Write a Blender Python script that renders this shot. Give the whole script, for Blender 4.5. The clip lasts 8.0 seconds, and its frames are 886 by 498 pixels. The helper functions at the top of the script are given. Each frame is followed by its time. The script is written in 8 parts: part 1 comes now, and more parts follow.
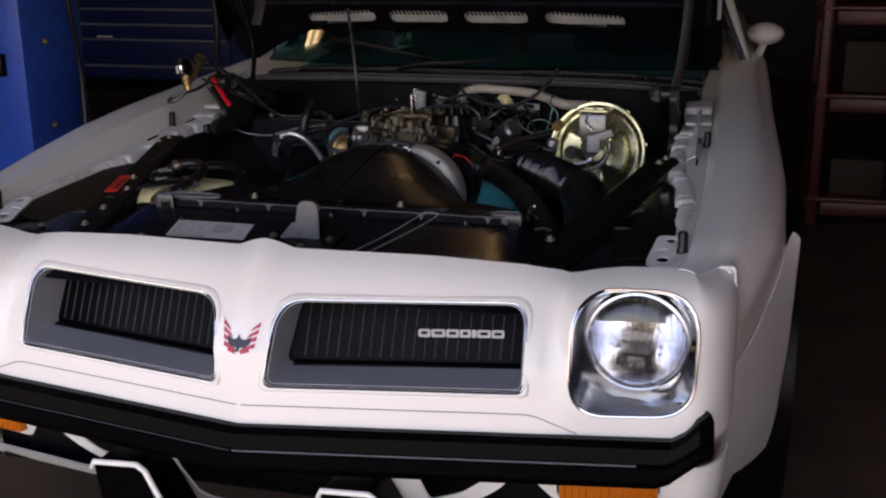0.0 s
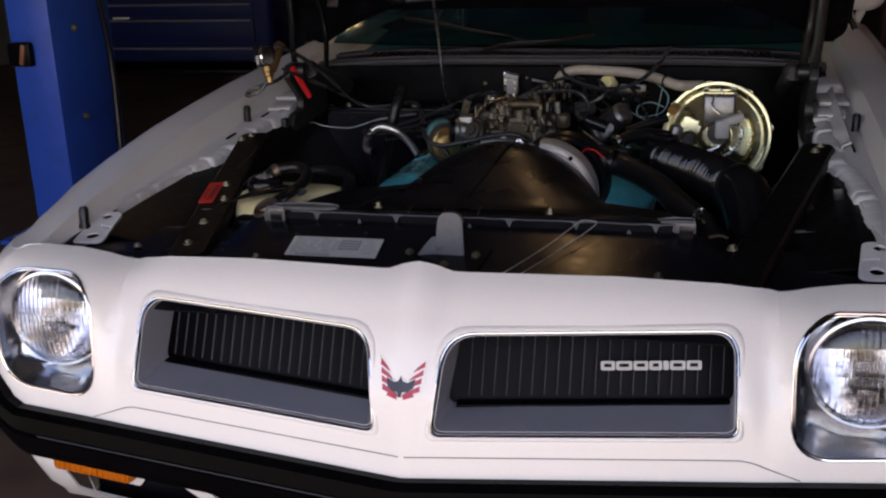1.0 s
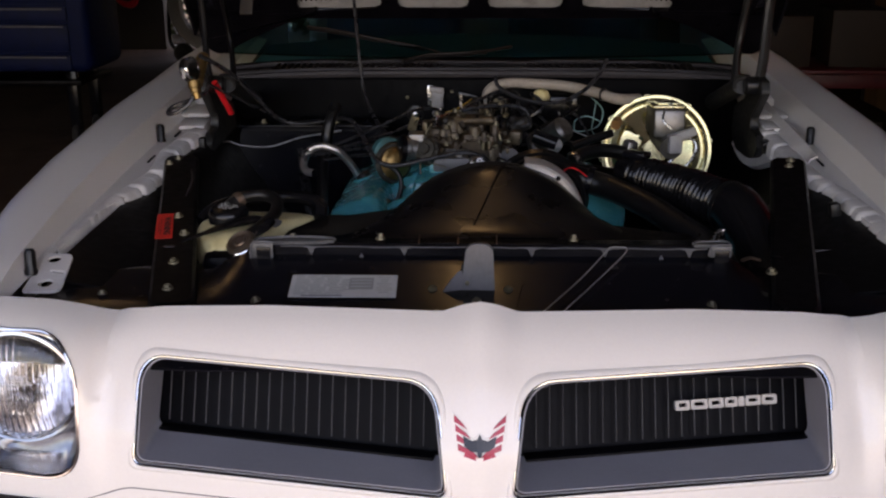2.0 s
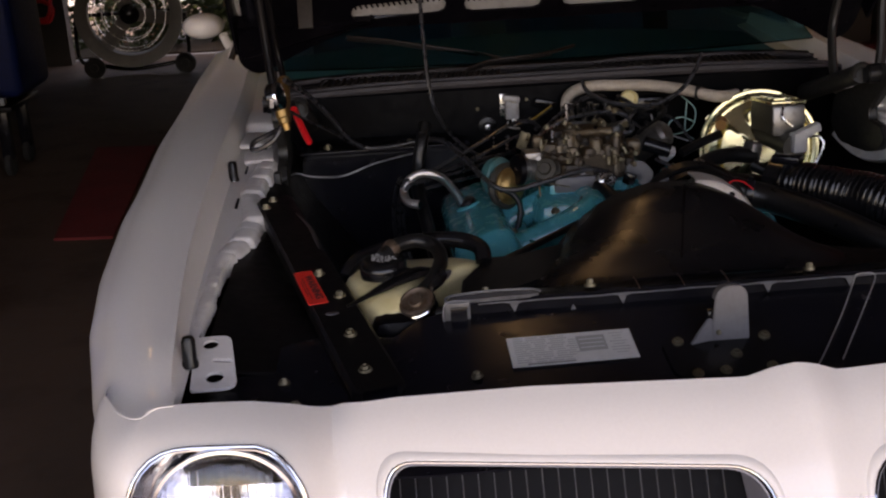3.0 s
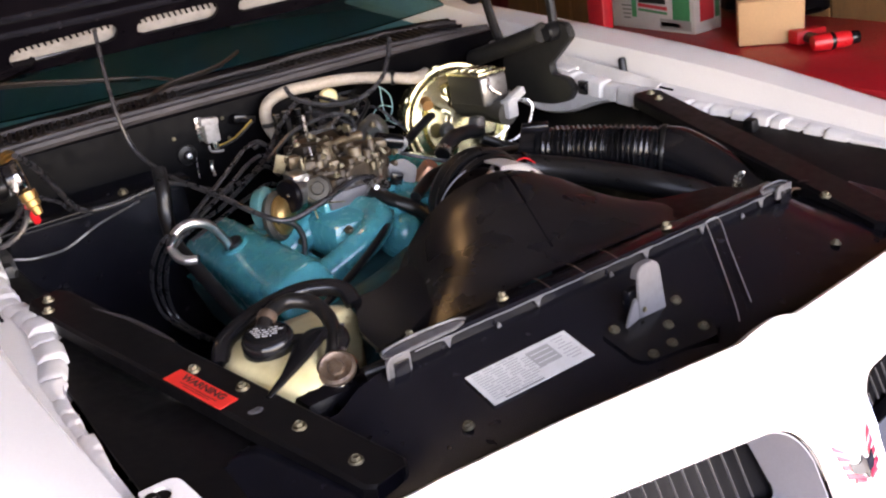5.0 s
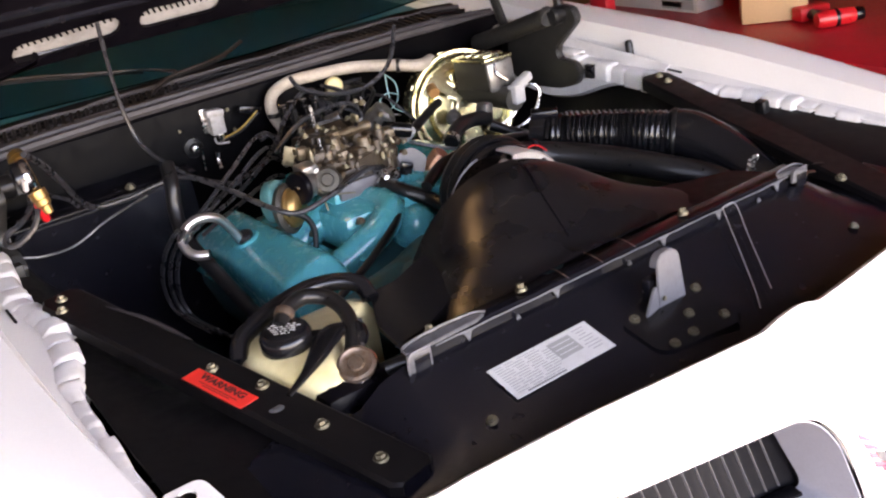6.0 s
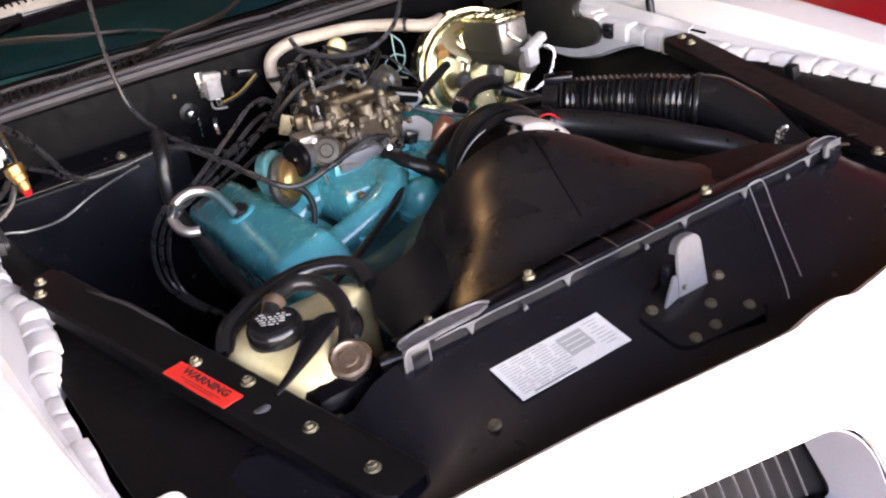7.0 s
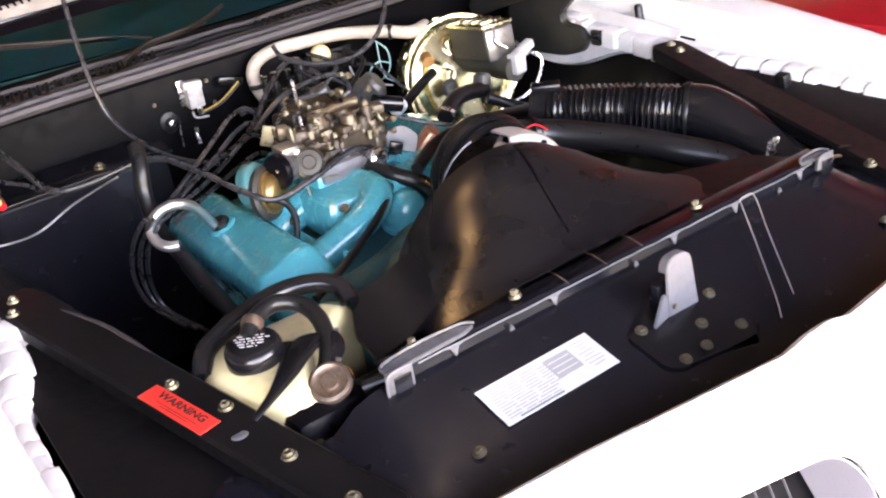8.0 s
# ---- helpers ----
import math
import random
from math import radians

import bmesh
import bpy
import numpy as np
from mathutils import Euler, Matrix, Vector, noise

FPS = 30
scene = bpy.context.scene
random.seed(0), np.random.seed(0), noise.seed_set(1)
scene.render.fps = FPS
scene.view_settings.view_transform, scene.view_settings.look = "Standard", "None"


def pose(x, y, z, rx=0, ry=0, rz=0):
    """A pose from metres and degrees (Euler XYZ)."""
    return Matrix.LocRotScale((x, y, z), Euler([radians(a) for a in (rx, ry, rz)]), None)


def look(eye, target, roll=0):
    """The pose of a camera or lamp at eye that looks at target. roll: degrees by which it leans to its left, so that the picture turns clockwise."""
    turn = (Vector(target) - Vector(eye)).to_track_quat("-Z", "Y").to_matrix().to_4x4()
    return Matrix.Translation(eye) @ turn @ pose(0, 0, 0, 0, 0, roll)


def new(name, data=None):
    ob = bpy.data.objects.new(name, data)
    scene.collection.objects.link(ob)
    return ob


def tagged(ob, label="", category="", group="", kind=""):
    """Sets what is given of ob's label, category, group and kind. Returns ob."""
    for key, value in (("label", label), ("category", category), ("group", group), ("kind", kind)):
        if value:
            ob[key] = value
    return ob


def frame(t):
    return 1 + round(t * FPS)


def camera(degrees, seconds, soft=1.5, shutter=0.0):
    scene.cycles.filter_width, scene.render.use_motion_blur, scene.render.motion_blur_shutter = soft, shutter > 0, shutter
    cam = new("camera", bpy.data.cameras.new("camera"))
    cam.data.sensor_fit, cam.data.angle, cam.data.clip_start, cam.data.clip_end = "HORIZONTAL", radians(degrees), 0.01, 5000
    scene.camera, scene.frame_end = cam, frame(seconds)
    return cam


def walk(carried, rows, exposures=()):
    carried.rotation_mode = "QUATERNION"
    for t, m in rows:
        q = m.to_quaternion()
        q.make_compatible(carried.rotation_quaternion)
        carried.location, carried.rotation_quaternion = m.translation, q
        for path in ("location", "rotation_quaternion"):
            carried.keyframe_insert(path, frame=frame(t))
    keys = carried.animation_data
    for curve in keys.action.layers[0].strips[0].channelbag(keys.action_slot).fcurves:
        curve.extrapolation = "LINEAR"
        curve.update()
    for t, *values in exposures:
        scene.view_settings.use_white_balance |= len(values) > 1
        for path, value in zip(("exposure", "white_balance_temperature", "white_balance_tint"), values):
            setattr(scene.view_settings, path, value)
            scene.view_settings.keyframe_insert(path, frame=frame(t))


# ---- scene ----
cam = camera(45.1, 8.0, soft=2.2)
PATH = [
    (0, (0.73, -1.494, 1.269), (0.232, 0.361, 0.711), -0.4),
    (0.4, (0.638, -1.435, 1.27), (0.164, 0.422, 0.697), -2.2),
    (0.5, (0.593, -1.411, 1.25), (0.148, 0.457, 0.691), -2.6),
    (1, (0.402, -1.314, 1.278), (-0.081, 0.527, 0.665), -2.0),
    (1.2, (0.339, -1.284, 1.273), (-0.128, 0.562, 0.66), -0.4),
    (2.3, (-0.151, -1.133, 1.273), (-0.127, 0.771, 0.66), -1.5),
    (2.5, (-0.249, -1.066, 1.268), (-0.272, 0.834, 0.645), -3.7),
    (3, (-0.442, -0.928, 1.282), (-0.31, 0.967, 0.657), -2.9),
    (3.5, (-0.647, -0.855, 1.311), (0.008, 0.933, 0.7), -4.9),
    (4, (-0.759, -0.776, 1.33), (0.027, 0.956, 0.712), -5.2),
    (4.5, (-0.804, -0.679, 1.348), (0.076, 0.983, 0.665), -6.1),
    (4.7, (-0.839, -0.652, 1.359), (0.12, 0.951, 0.643), -6.7),
    (5.8, (-0.908, -0.618, 1.386), (0.079, 0.934, 0.6), -9.3),
    (6, (-0.889, -0.606, 1.385), (0.091, 0.949, 0.595), -9.1),
    (6.5, (-0.837, -0.561, 1.375), (0.093, 0.998, 0.536), -9.1),
    (7, (-0.808, -0.527, 1.376), (0.111, 1.024, 0.509), -9.6),
    (7.5, (-0.793, -0.507, 1.372), (0.137, 1.036, 0.503), -9.3),
    (8, (-0.778, -0.498, 1.38), (0.155, 1.041, 0.509), -9.5),
]
EXPOSURES = [(0, 2.44, 8600, 29), (1.2, 2.39, 8700, 29), (2.5, 2.42, 9400, 31), (3, 2.54, 9600, 32), (3.5, 2.99, 9600, 32), (4, 3.87, 9600, 32), (4.7, 4.58, 9500, 32), (6, 4.70, 9400, 32), (7, 5.02, 9300, 32), (8, 5.48, 9200, 32)]
walk(cam, [(t, look(eye, target, roll)) for t, eye, target, roll in PATH], EXPOSURES)

# ---- world and light: daylight through the open garage door behind the camera ----
world = bpy.data.worlds.new("world")
scene.world = world
world.use_nodes = True
wn = world.node_tree.nodes
sky = wn.new("ShaderNodeTexSky")
sky.sky_type = "NISHITA"
sky.sun_disc = False
sky.sun_elevation, sky.sun_rotation = radians(47.9), radians(100.6)
wn["Background"].inputs["Strength"].default_value = 0.15
world.node_tree.links.new(sky.outputs["Color"], wn["Background"].inputs["Color"])

# the sun stands to the side: it lights the drive before the door but not the car
sun = new("sun", bpy.data.lights.new("sun", "SUN"))
sun.data.energy, sun.data.angle, sun.data.color = 3.0, radians(0.5), (1.0, 0.94, 0.86)
sun.matrix_world = look((8.0, -1.5, 9.0), (0.0, 0.0, 0.0))


# ---- materials ----
def material(name, color, rough=0.5, metal=0.0, vary=0.15, scale=6.0, fine=60.0, bump=0.15, dirt=None, dirt_amount=0.3, coat=0.0, spec=0.5, rough_vary=0.12, random_value=0.0, stretch=None):
    """A surface with colour and gloss varied at two scales, dirt in blotches and a fine relief."""
    m = bpy.data.materials.new(name)
    m.use_nodes = True
    nt = m.node_tree
    n, link = nt.nodes, nt.links.new
    b = n["Principled BSDF"]
    coord = n.new("ShaderNodeTexCoord")
    source = coord.outputs["Object"]
    if stretch:
        mp = n.new("ShaderNodeMapping")
        mp.inputs["Scale"].default_value = stretch
        link(source, mp.inputs["Vector"])
        source = mp.outputs["Vector"]
    big, small = n.new("ShaderNodeTexNoise"), n.new("ShaderNodeTexNoise")
    for node, s, d in ((big, scale, 4.0), (small, fine, 6.0)):
        node.inputs["Scale"].default_value, node.inputs["Detail"].default_value = s, d
        link(source, node.inputs["Vector"])
    mixed = n.new("ShaderNodeMath")
    mixed.operation = "ADD"
    link(big.outputs["Fac"], mixed.inputs[0])
    link(small.outputs["Fac"], mixed.inputs[1])
    value = n.new("ShaderNodeMapRange")
    value.inputs["From Min"].default_value, value.inputs["From Max"].default_value = 0.6, 1.4
    value.inputs["To Min"].default_value, value.inputs["To Max"].default_value = 1.0 - vary, 1.0 + vary
    link(mixed.outputs[0], value.inputs["Value"])
    hsv = n.new("ShaderNodeHueSaturation")
    hsv.inputs["Color"].default_value = (*color, 1)
    link(value.outputs["Result"], hsv.inputs["Value"])
    out = hsv.outputs["Color"]
    if random_value:
        info = n.new("ShaderNodeObjectInfo")
        rr = n.new("ShaderNodeMapRange")
        rr.inputs["To Min"].default_value, rr.inputs["To Max"].default_value = 1.0 - random_value, 1.0 + random_value
        link(info.outputs["Random"], rr.inputs["Value"])
        hs2 = n.new("ShaderNodeHueSaturation")
        link(out, hs2.inputs["Color"])
        link(rr.outputs["Result"], hs2.inputs["Value"])
        out = hs2.outputs["Color"]
    if dirt:
        blot = n.new("ShaderNodeTexNoise")
        blot.inputs["Scale"].default_value, blot.inputs["Detail"].default_value = scale * 2.3, 3.5
        link(source, blot.inputs["Vector"])
        ramp = n.new("ShaderNodeMapRange")
        ramp.inputs["From Min"].default_value, ramp.inputs["From Max"].default_value = 0.5, 0.72
        ramp.inputs["To Max"].default_value = dirt_amount
        link(blot.outputs["Fac"], ramp.inputs["Value"])
        mix = n.new("ShaderNodeMix")
        mix.data_type = "RGBA"
        mix.inputs["B"].default_value = (*dirt, 1)
        link(ramp.outputs["Result"], mix.inputs["Factor"])
        link(out, mix.inputs["A"])
        out = mix.outputs["Result"]
    link(out, b.inputs["Base Color"])
    rv = n.new("ShaderNodeMapRange")
    rv.inputs["From Min"].default_value, rv.inputs["From Max"].default_value = 0.3, 0.7
    rv.inputs["To Min"].default_value, rv.inputs["To Max"].default_value = max(0.02, rough - rough_vary * rough), min(1.0, rough + rough_vary)
    link(small.outputs["Fac"], rv.inputs["Value"])
    link(rv.outputs["Result"], b.inputs["Roughness"])
    b.inputs["Metallic"].default_value = metal
    b.inputs["Specular IOR Level"].default_value = spec
    b.inputs["Coat Weight"].default_value, b.inputs["Coat Roughness"].default_value = coat, 0.06
    if bump:
        bp = n.new("ShaderNodeBump")
        bp.inputs["Strength"].default_value, bp.inputs["Distance"].default_value = bump, 0.002
        link(small.outputs["Fac"], bp.inputs["Height"])
        link(bp.outputs["Normal"], b.inputs["Normal"])
    return m


def glass(name, color, rough=0.02, ior=1.45):
    m = bpy.data.materials.new(name)
    m.use_nodes = True
    b = m.node_tree.nodes["Principled BSDF"]
    b.inputs["Base Color"].default_value = (*color, 1)
    b.inputs["Roughness"].default_value = rough
    b.inputs["IOR"].default_value = ior
    b.inputs["Transmission Weight"].default_value = 1.0
    return m


WHITE = material("white_paint", (0.80, 0.765, 0.74), 0.30, vary=0.03, scale=3, fine=250, bump=0.02, coat=0.5, rough_vary=0.05)
WHITE_JAMB = material("white_jamb_paint", (0.67, 0.64, 0.625), 0.42, vary=0.06, scale=9, fine=120, bump=0.1, dirt=(0.30, 0.25, 0.20), dirt_amount=0.25)
BLACK_SATIN = material("black_satin_paint", (0.0056, 0.0055, 0.0082), 0.18, vary=0.2, scale=4, fine=40, bump=0.0, dirt=(0.012, 0.012, 0.015), dirt_amount=0.35, spec=0.32, rough_vary=0.10)
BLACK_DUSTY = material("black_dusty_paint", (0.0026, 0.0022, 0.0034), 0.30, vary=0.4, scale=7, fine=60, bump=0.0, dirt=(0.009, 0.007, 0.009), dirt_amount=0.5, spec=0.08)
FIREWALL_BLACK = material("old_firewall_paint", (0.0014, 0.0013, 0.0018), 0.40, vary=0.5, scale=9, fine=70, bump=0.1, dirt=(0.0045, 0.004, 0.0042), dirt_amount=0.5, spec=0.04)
BRACE_BLACK = material("black_brace_paint", (0.0055, 0.0048, 0.0052), 0.34, vary=0.3, scale=8, fine=60, bump=0.05, dirt=(0.010, 0.008, 0.008), dirt_amount=0.4, spec=0.16)
# white paint greyed to carry the shade under the hood, with darker blotches
SHADED_SCOOP_WHITE = material("dusty_scoop_paint", (0.30, 0.29, 0.28), 0.5, vary=0.2, scale=12, fine=90, bump=0.1, dirt=(0.10, 0.09, 0.08), dirt_amount=0.5)
SHROUD_BLACK = material("dusty_moulded_shroud", (0.0052, 0.0050, 0.0064), 0.24, vary=0.25, scale=4, fine=11, bump=0.8, dirt=(0.010, 0.009, 0.009), dirt_amount=0.5, spec=0.42, rough_vary=0.16)
BLACK_PLASTIC = material("black_moulded_plastic", (0.0055, 0.0055, 0.0068), 0.18, vary=0.10, scale=3, fine=40, bump=0.0, spec=0.42, rough_vary=0.05)
BLACK_RUBBER = material("black_rubber", (0.006, 0.006, 0.0068), 0.30, vary=0.2, scale=12, fine=90, bump=0.0, dirt=(0.011, 0.010, 0.0095), dirt_amount=0.3, spec=0.38)
RUBBER_WIRE = material("black_wire_sleeve", (0.022, 0.022, 0.025), 0.25, vary=0.2, scale=20, fine=60, bump=0.0)
GREY_RUBBER = material("grey_weatherstrip", (0.036, 0.031, 0.033), 0.5, vary=0.35, scale=14, fine=120, bump=0.2, dirt=(0.065, 0.055, 0.06), dirt_amount=0.5)
BUMPER_RUBBER = material("black_bumper_rubber", (0.0012, 0.0010, 0.0014), 0.30, vary=0.2, scale=5, fine=120, bump=0.0, spec=0.04)
GRILLE_GREY = material("grey_grille_plastic", (0.25, 0.252, 0.29), 0.36, vary=0.10, scale=8, fine=260, bump=0.04)
GRILLE_BLACK = material("black_grille_mesh", (0.0022, 0.0022, 0.0035), 0.45, vary=0.2, fine=200, spec=0.10)
GRILLE_BAR = material("grey_grille_bar", (0.085, 0.085, 0.092), 0.35, vary=0.1, fine=200)
CHROME = material("chrome", (0.78, 0.78, 0.80), 0.07, metal=1.0, vary=0.04, fine=300, bump=0.015, rough_vary=0.04)
BEZEL_CHROME = material("soft_bezel_chrome", (0.50, 0.53, 0.58), 0.10, metal=1.0, vary=0.06, scale=12, fine=120, bump=0.02)
STEEL = material("bare_steel", (0.66, 0.65, 0.64), 0.22, metal=1.0, vary=0.12, scale=14, fine=180, bump=0.04, dirt=(0.36, 0.31, 0.27), dirt_amount=0.25)
ZINC = material("zinc_plated_bolt", (0.17, 0.15, 0.105), 0.45, metal=0.8, vary=0.3, scale=60, fine=300, bump=0.2, dirt=(0.05, 0.035, 0.02), dirt_amount=0.7)
ALUMINIUM = material("cast_aluminium", (0.23, 0.222, 0.215), 0.34, metal=0.85, vary=0.22, scale=22, fine=260, bump=0.15, dirt=(0.07, 0.055, 0.045), dirt_amount=0.6)
CARB_METAL = material("dichromate_zinc_casting", (0.058, 0.040, 0.025), 0.4, metal=0.35, vary=0.4, scale=40, fine=260, bump=0.35, dirt=(0.016, 0.011, 0.008), dirt_amount=0.85)
CARB_DARK = material("fuel_stained_casting", (0.022, 0.015, 0.010), 0.45, metal=0.2, vary=0.4, scale=40, fine=260, bump=0.3, dirt=(0.010, 0.007, 0.006), dirt_amount=0.7)
CARB_PALE = material("pale_zinc_casting", (0.125, 0.095, 0.062), 0.38, metal=0.4, vary=0.35, scale=40, fine=260, bump=0.3, dirt=(0.04, 0.026, 0.018), dirt_amount=0.85)
GOLD_ZINC = material("gold_cadmium_plate", (0.71, 0.61, 0.36), 0.21, metal=0.95, vary=0.14, scale=11, fine=60, bump=0.0, dirt=(0.50, 0.56, 0.34), dirt_amount=0.7, rough_vary=0.08)
BRASS = material("dark_brass", (0.36, 0.22, 0.085), 0.36, metal=0.9, vary=0.2, scale=25, fine=150, bump=0.08)
CAST_IRON = material("dark_cast_iron", (0.055, 0.05, 0.042), 0.5, metal=0.5, vary=0.25, scale=12, fine=200, bump=0.3)
TEAL = material("teal_engine_enamel", (0.008, 0.30, 0.352), 0.25, vary=0.06, scale=8, fine=60, bump=0.0, dirt=(0.03, 0.22, 0.23), dirt_amount=0.2, coat=0.3, rough_vary=0.04)
TEAL_DULL = material("dull_teal_enamel", (0.02, 0.12, 0.13), 0.45, vary=0.25, scale=11, fine=120, bump=0.25, dirt=(0.06, 0.08, 0.06), dirt_amount=0.6)
GREY_PAINT = material("grey_primer_metal", (0.095, 0.094, 0.10), 0.30, vary=0.3, scale=18, fine=160, bump=0.10, dirt=(0.03, 0.03, 0.032), dirt_amount=0.8)
LATCH_GREY = material("grey_phosphate_steel", (0.115, 0.112, 0.12), 0.40, vary=0.15, scale=30, fine=220, bump=0.12, dirt=(0.07, 0.066, 0.066), dirt_amount=0.5)
BOTTLE = material("yellowed_polyethylene", (0.62, 0.53, 0.30), 0.4, vary=0.10, scale=10, fine=120, bump=0.04, dirt=(0.42, 0.32, 0.14), dirt_amount=0.5)
RED_STICKER = material("red_sticker", (0.80, 0.035, 0.025), 0.4, vary=0.05, fine=200, bump=0.02)
LABEL_PAPER = material("white_label_foil", (0.50, 0.49, 0.465), 0.4, vary=0.06, scale=18, fine=150, bump=0.04, dirt=(0.42, 0.39, 0.34), dirt_amount=0.35)
INK_GREY = material("grey_print", (0.12, 0.12, 0.12), 0.5, vary=0.1)
INK_PALE = material("pale_print", (0.27, 0.265, 0.25), 0.5, vary=0.1)
INK_DARK = material("dark_print", (0.05, 0.01, 0.01), 0.5, vary=0.1)
INK_WHITE = material("white_print", (0.55, 0.55, 0.55), 0.5, vary=0.05)
TAN_LOOM = material("tan_taped_loom", (0.40, 0.34, 0.285), 0.55, vary=0.18, scale=25, fine=150, bump=0.3, dirt=(0.22, 0.18, 0.14), dirt_amount=0.4)
CREAM = material("cream_plastic", (0.72, 0.58, 0.28), 0.4, vary=0.1, fine=150)
PALE_PLASTIC = material("pale_grey_plastic", (0.42, 0.405, 0.395), 0.4, vary=0.08, scale=20, fine=160, dirt=(0.3, 0.28, 0.26), dirt_amount=0.3)
YELLOW_WIRE = material("yellow_wire", (0.50, 0.28, 0.04), 0.4, vary=0.1)
RED_PLASTIC = material("red_plastic", (0.62, 0.015, 0.02), 0.3, vary=0.08, fine=150)
TEAL_WIRE = material("pale_green_wire", (0.25, 0.45, 0.42), 0.4, vary=0.1)
AMBER = material("amber_lens", (0.50, 0.115, 0.008), 0.15, vary=0.1, scale=20, fine=200, bump=0.4, coat=0.4)
BIRD_RED = material("red_decal", (0.46, 0.03, 0.07), 0.3, vary=0.08)
BIRD_DARK = material("dark_decal", (0.012, 0.015, 0.028), 0.3, vary=0.08)
BLUE_LIFT = material("blue_enamel", (0.008, 0.07, 0.42), 0.35, vary=0.12, scale=4, fine=80, bump=0.1, dirt=(0.01, 0.03, 0.12), dirt_amount=0.35)
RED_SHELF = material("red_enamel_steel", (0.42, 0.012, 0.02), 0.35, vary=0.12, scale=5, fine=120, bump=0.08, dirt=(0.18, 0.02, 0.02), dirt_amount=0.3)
# the red shelf enamel again, with the back corner's shade in its colour
SHADED_RED = material("dark_red_enamel", (0.10, 0.006, 0.008), 0.4, vary=0.2, scale=5, fine=120, bump=0.05, dirt=(0.03, 0.004, 0.004), dirt_amount=0.5)
DARK_BLUE = material("dark_blue_enamel", (0.002, 0.008, 0.05), 0.5, vary=0.2, scale=5, fine=120, bump=0.05, dirt=(0.003, 0.007, 0.02), dirt_amount=0.5, spec=0.15)
GROUND_DARK = material("brown_mulch", (0.06, 0.04, 0.025), 0.9, vary=0.5, scale=14, fine=90, bump=0.6)
LEAF = material("sunlit_leaf", (0.035, 0.06, 0.014), 0.5, vary=0.35, scale=9, fine=60, bump=0.0)
FAN_GREY = material("dull_grey_fan_steel", (0.20, 0.185, 0.17), 0.5, vary=0.2, scale=8, fine=90, bump=0.05)
# cardboard with the dimness of the back corner put into the colour
SHADED_CARDBOARD = material("dark_brown_fibreboard", (0.03, 0.018, 0.012), 0.7, vary=0.25, scale=8, fine=150, bump=0.1)
CARDBOARD = material("brown_cardboard", (0.52, 0.32, 0.17), 0.8, vary=0.1, scale=8, fine=150, bump=0.15)
WOOD_WALL = material("brown_wood_panel", (0.23, 0.12, 0.05), 0.6, vary=0.25, scale=3, fine=40, bump=0.2, stretch=(6, 6, 0.6), random_value=0.2)
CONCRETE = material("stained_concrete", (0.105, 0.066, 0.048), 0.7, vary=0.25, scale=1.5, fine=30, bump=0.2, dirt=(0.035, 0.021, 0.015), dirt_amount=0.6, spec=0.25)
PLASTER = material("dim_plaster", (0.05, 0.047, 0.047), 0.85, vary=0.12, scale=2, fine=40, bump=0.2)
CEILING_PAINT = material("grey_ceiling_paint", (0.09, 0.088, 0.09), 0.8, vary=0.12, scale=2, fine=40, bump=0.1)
RELAY_GREY = material("grey_relay_plastic", (0.30, 0.285, 0.28), 0.4, vary=0.15, scale=40, fine=160, dirt=(0.12, 0.11, 0.1), dirt_amount=0.5)
TYRE = material("tyre_rubber", (0.018, 0.018, 0.018), 0.7, vary=0.2, scale=10, fine=80, bump=0.3)
TINTED = glass("tinted_windscreen_glass", (0.12, 0.38, 0.48))
CLEAR = glass("fluted_headlamp_glass", (0.97, 0.98, 1.0), 0.03)
cn = CLEAR.node_tree.nodes
prisms, turn_node, where, relief = cn.new("ShaderNodeTexBrick"), cn.new("ShaderNodeMapping"), cn.new("ShaderNodeTexCoord"), cn.new("ShaderNodeBump")
turn_node.inputs["Rotation"].default_value = (radians(90), 0, 0)
prisms.offset = 0.5
for key, value in (("Scale", 1.0), ("Brick Width", 0.0085), ("Row Height", 0.075), ("Mortar Size", 0.0020), ("Mortar Smooth", 1.0)):
    prisms.inputs[key].default_value = value
relief.inputs["Strength"].default_value, relief.inputs["Distance"].default_value = 0.32, 0.002
CLEAR.node_tree.links.new(where.outputs["Object"], turn_node.inputs["Vector"])
CLEAR.node_tree.links.new(turn_node.outputs["Vector"], prisms.inputs["Vector"])
swirl, both = cn.new("ShaderNodeTexNoise"), cn.new("ShaderNodeMath")
both.operation = "ADD"
swirl.inputs["Scale"].default_value, swirl.inputs["Detail"].default_value = 95.0, 3.0
CLEAR.node_tree.links.new(where.outputs["Object"], swirl.inputs["Vector"])
CLEAR.node_tree.links.new(prisms.outputs["Fac"], both.inputs[0])
CLEAR.node_tree.links.new(swirl.outputs["Fac"], both.inputs[1])
CLEAR.node_tree.links.new(both.outputs[0], relief.inputs["Height"])
CLEAR.node_tree.links.new(relief.outputs["Normal"], cn["Principled BSDF"].inputs["Normal"])
SILVERING = material("silvered_reflector", (0.86, 0.85, 0.87), 0.07, metal=1.0, vary=0.10, scale=25, fine=45, bump=0.9)
DULL_PIPE = material("bright_plated_pipe", (0.66, 0.63, 0.615), 0.38, metal=1.0, vary=0.10, scale=20, fine=60, bump=0.0)
RUSTY_CAP = material("rusty_chrome", (0.22, 0.16, 0.125), 0.35, metal=0.8, vary=0.35, scale=45, fine=200, bump=0.3, dirt=(0.14, 0.07, 0.035), dirt_amount=0.8)
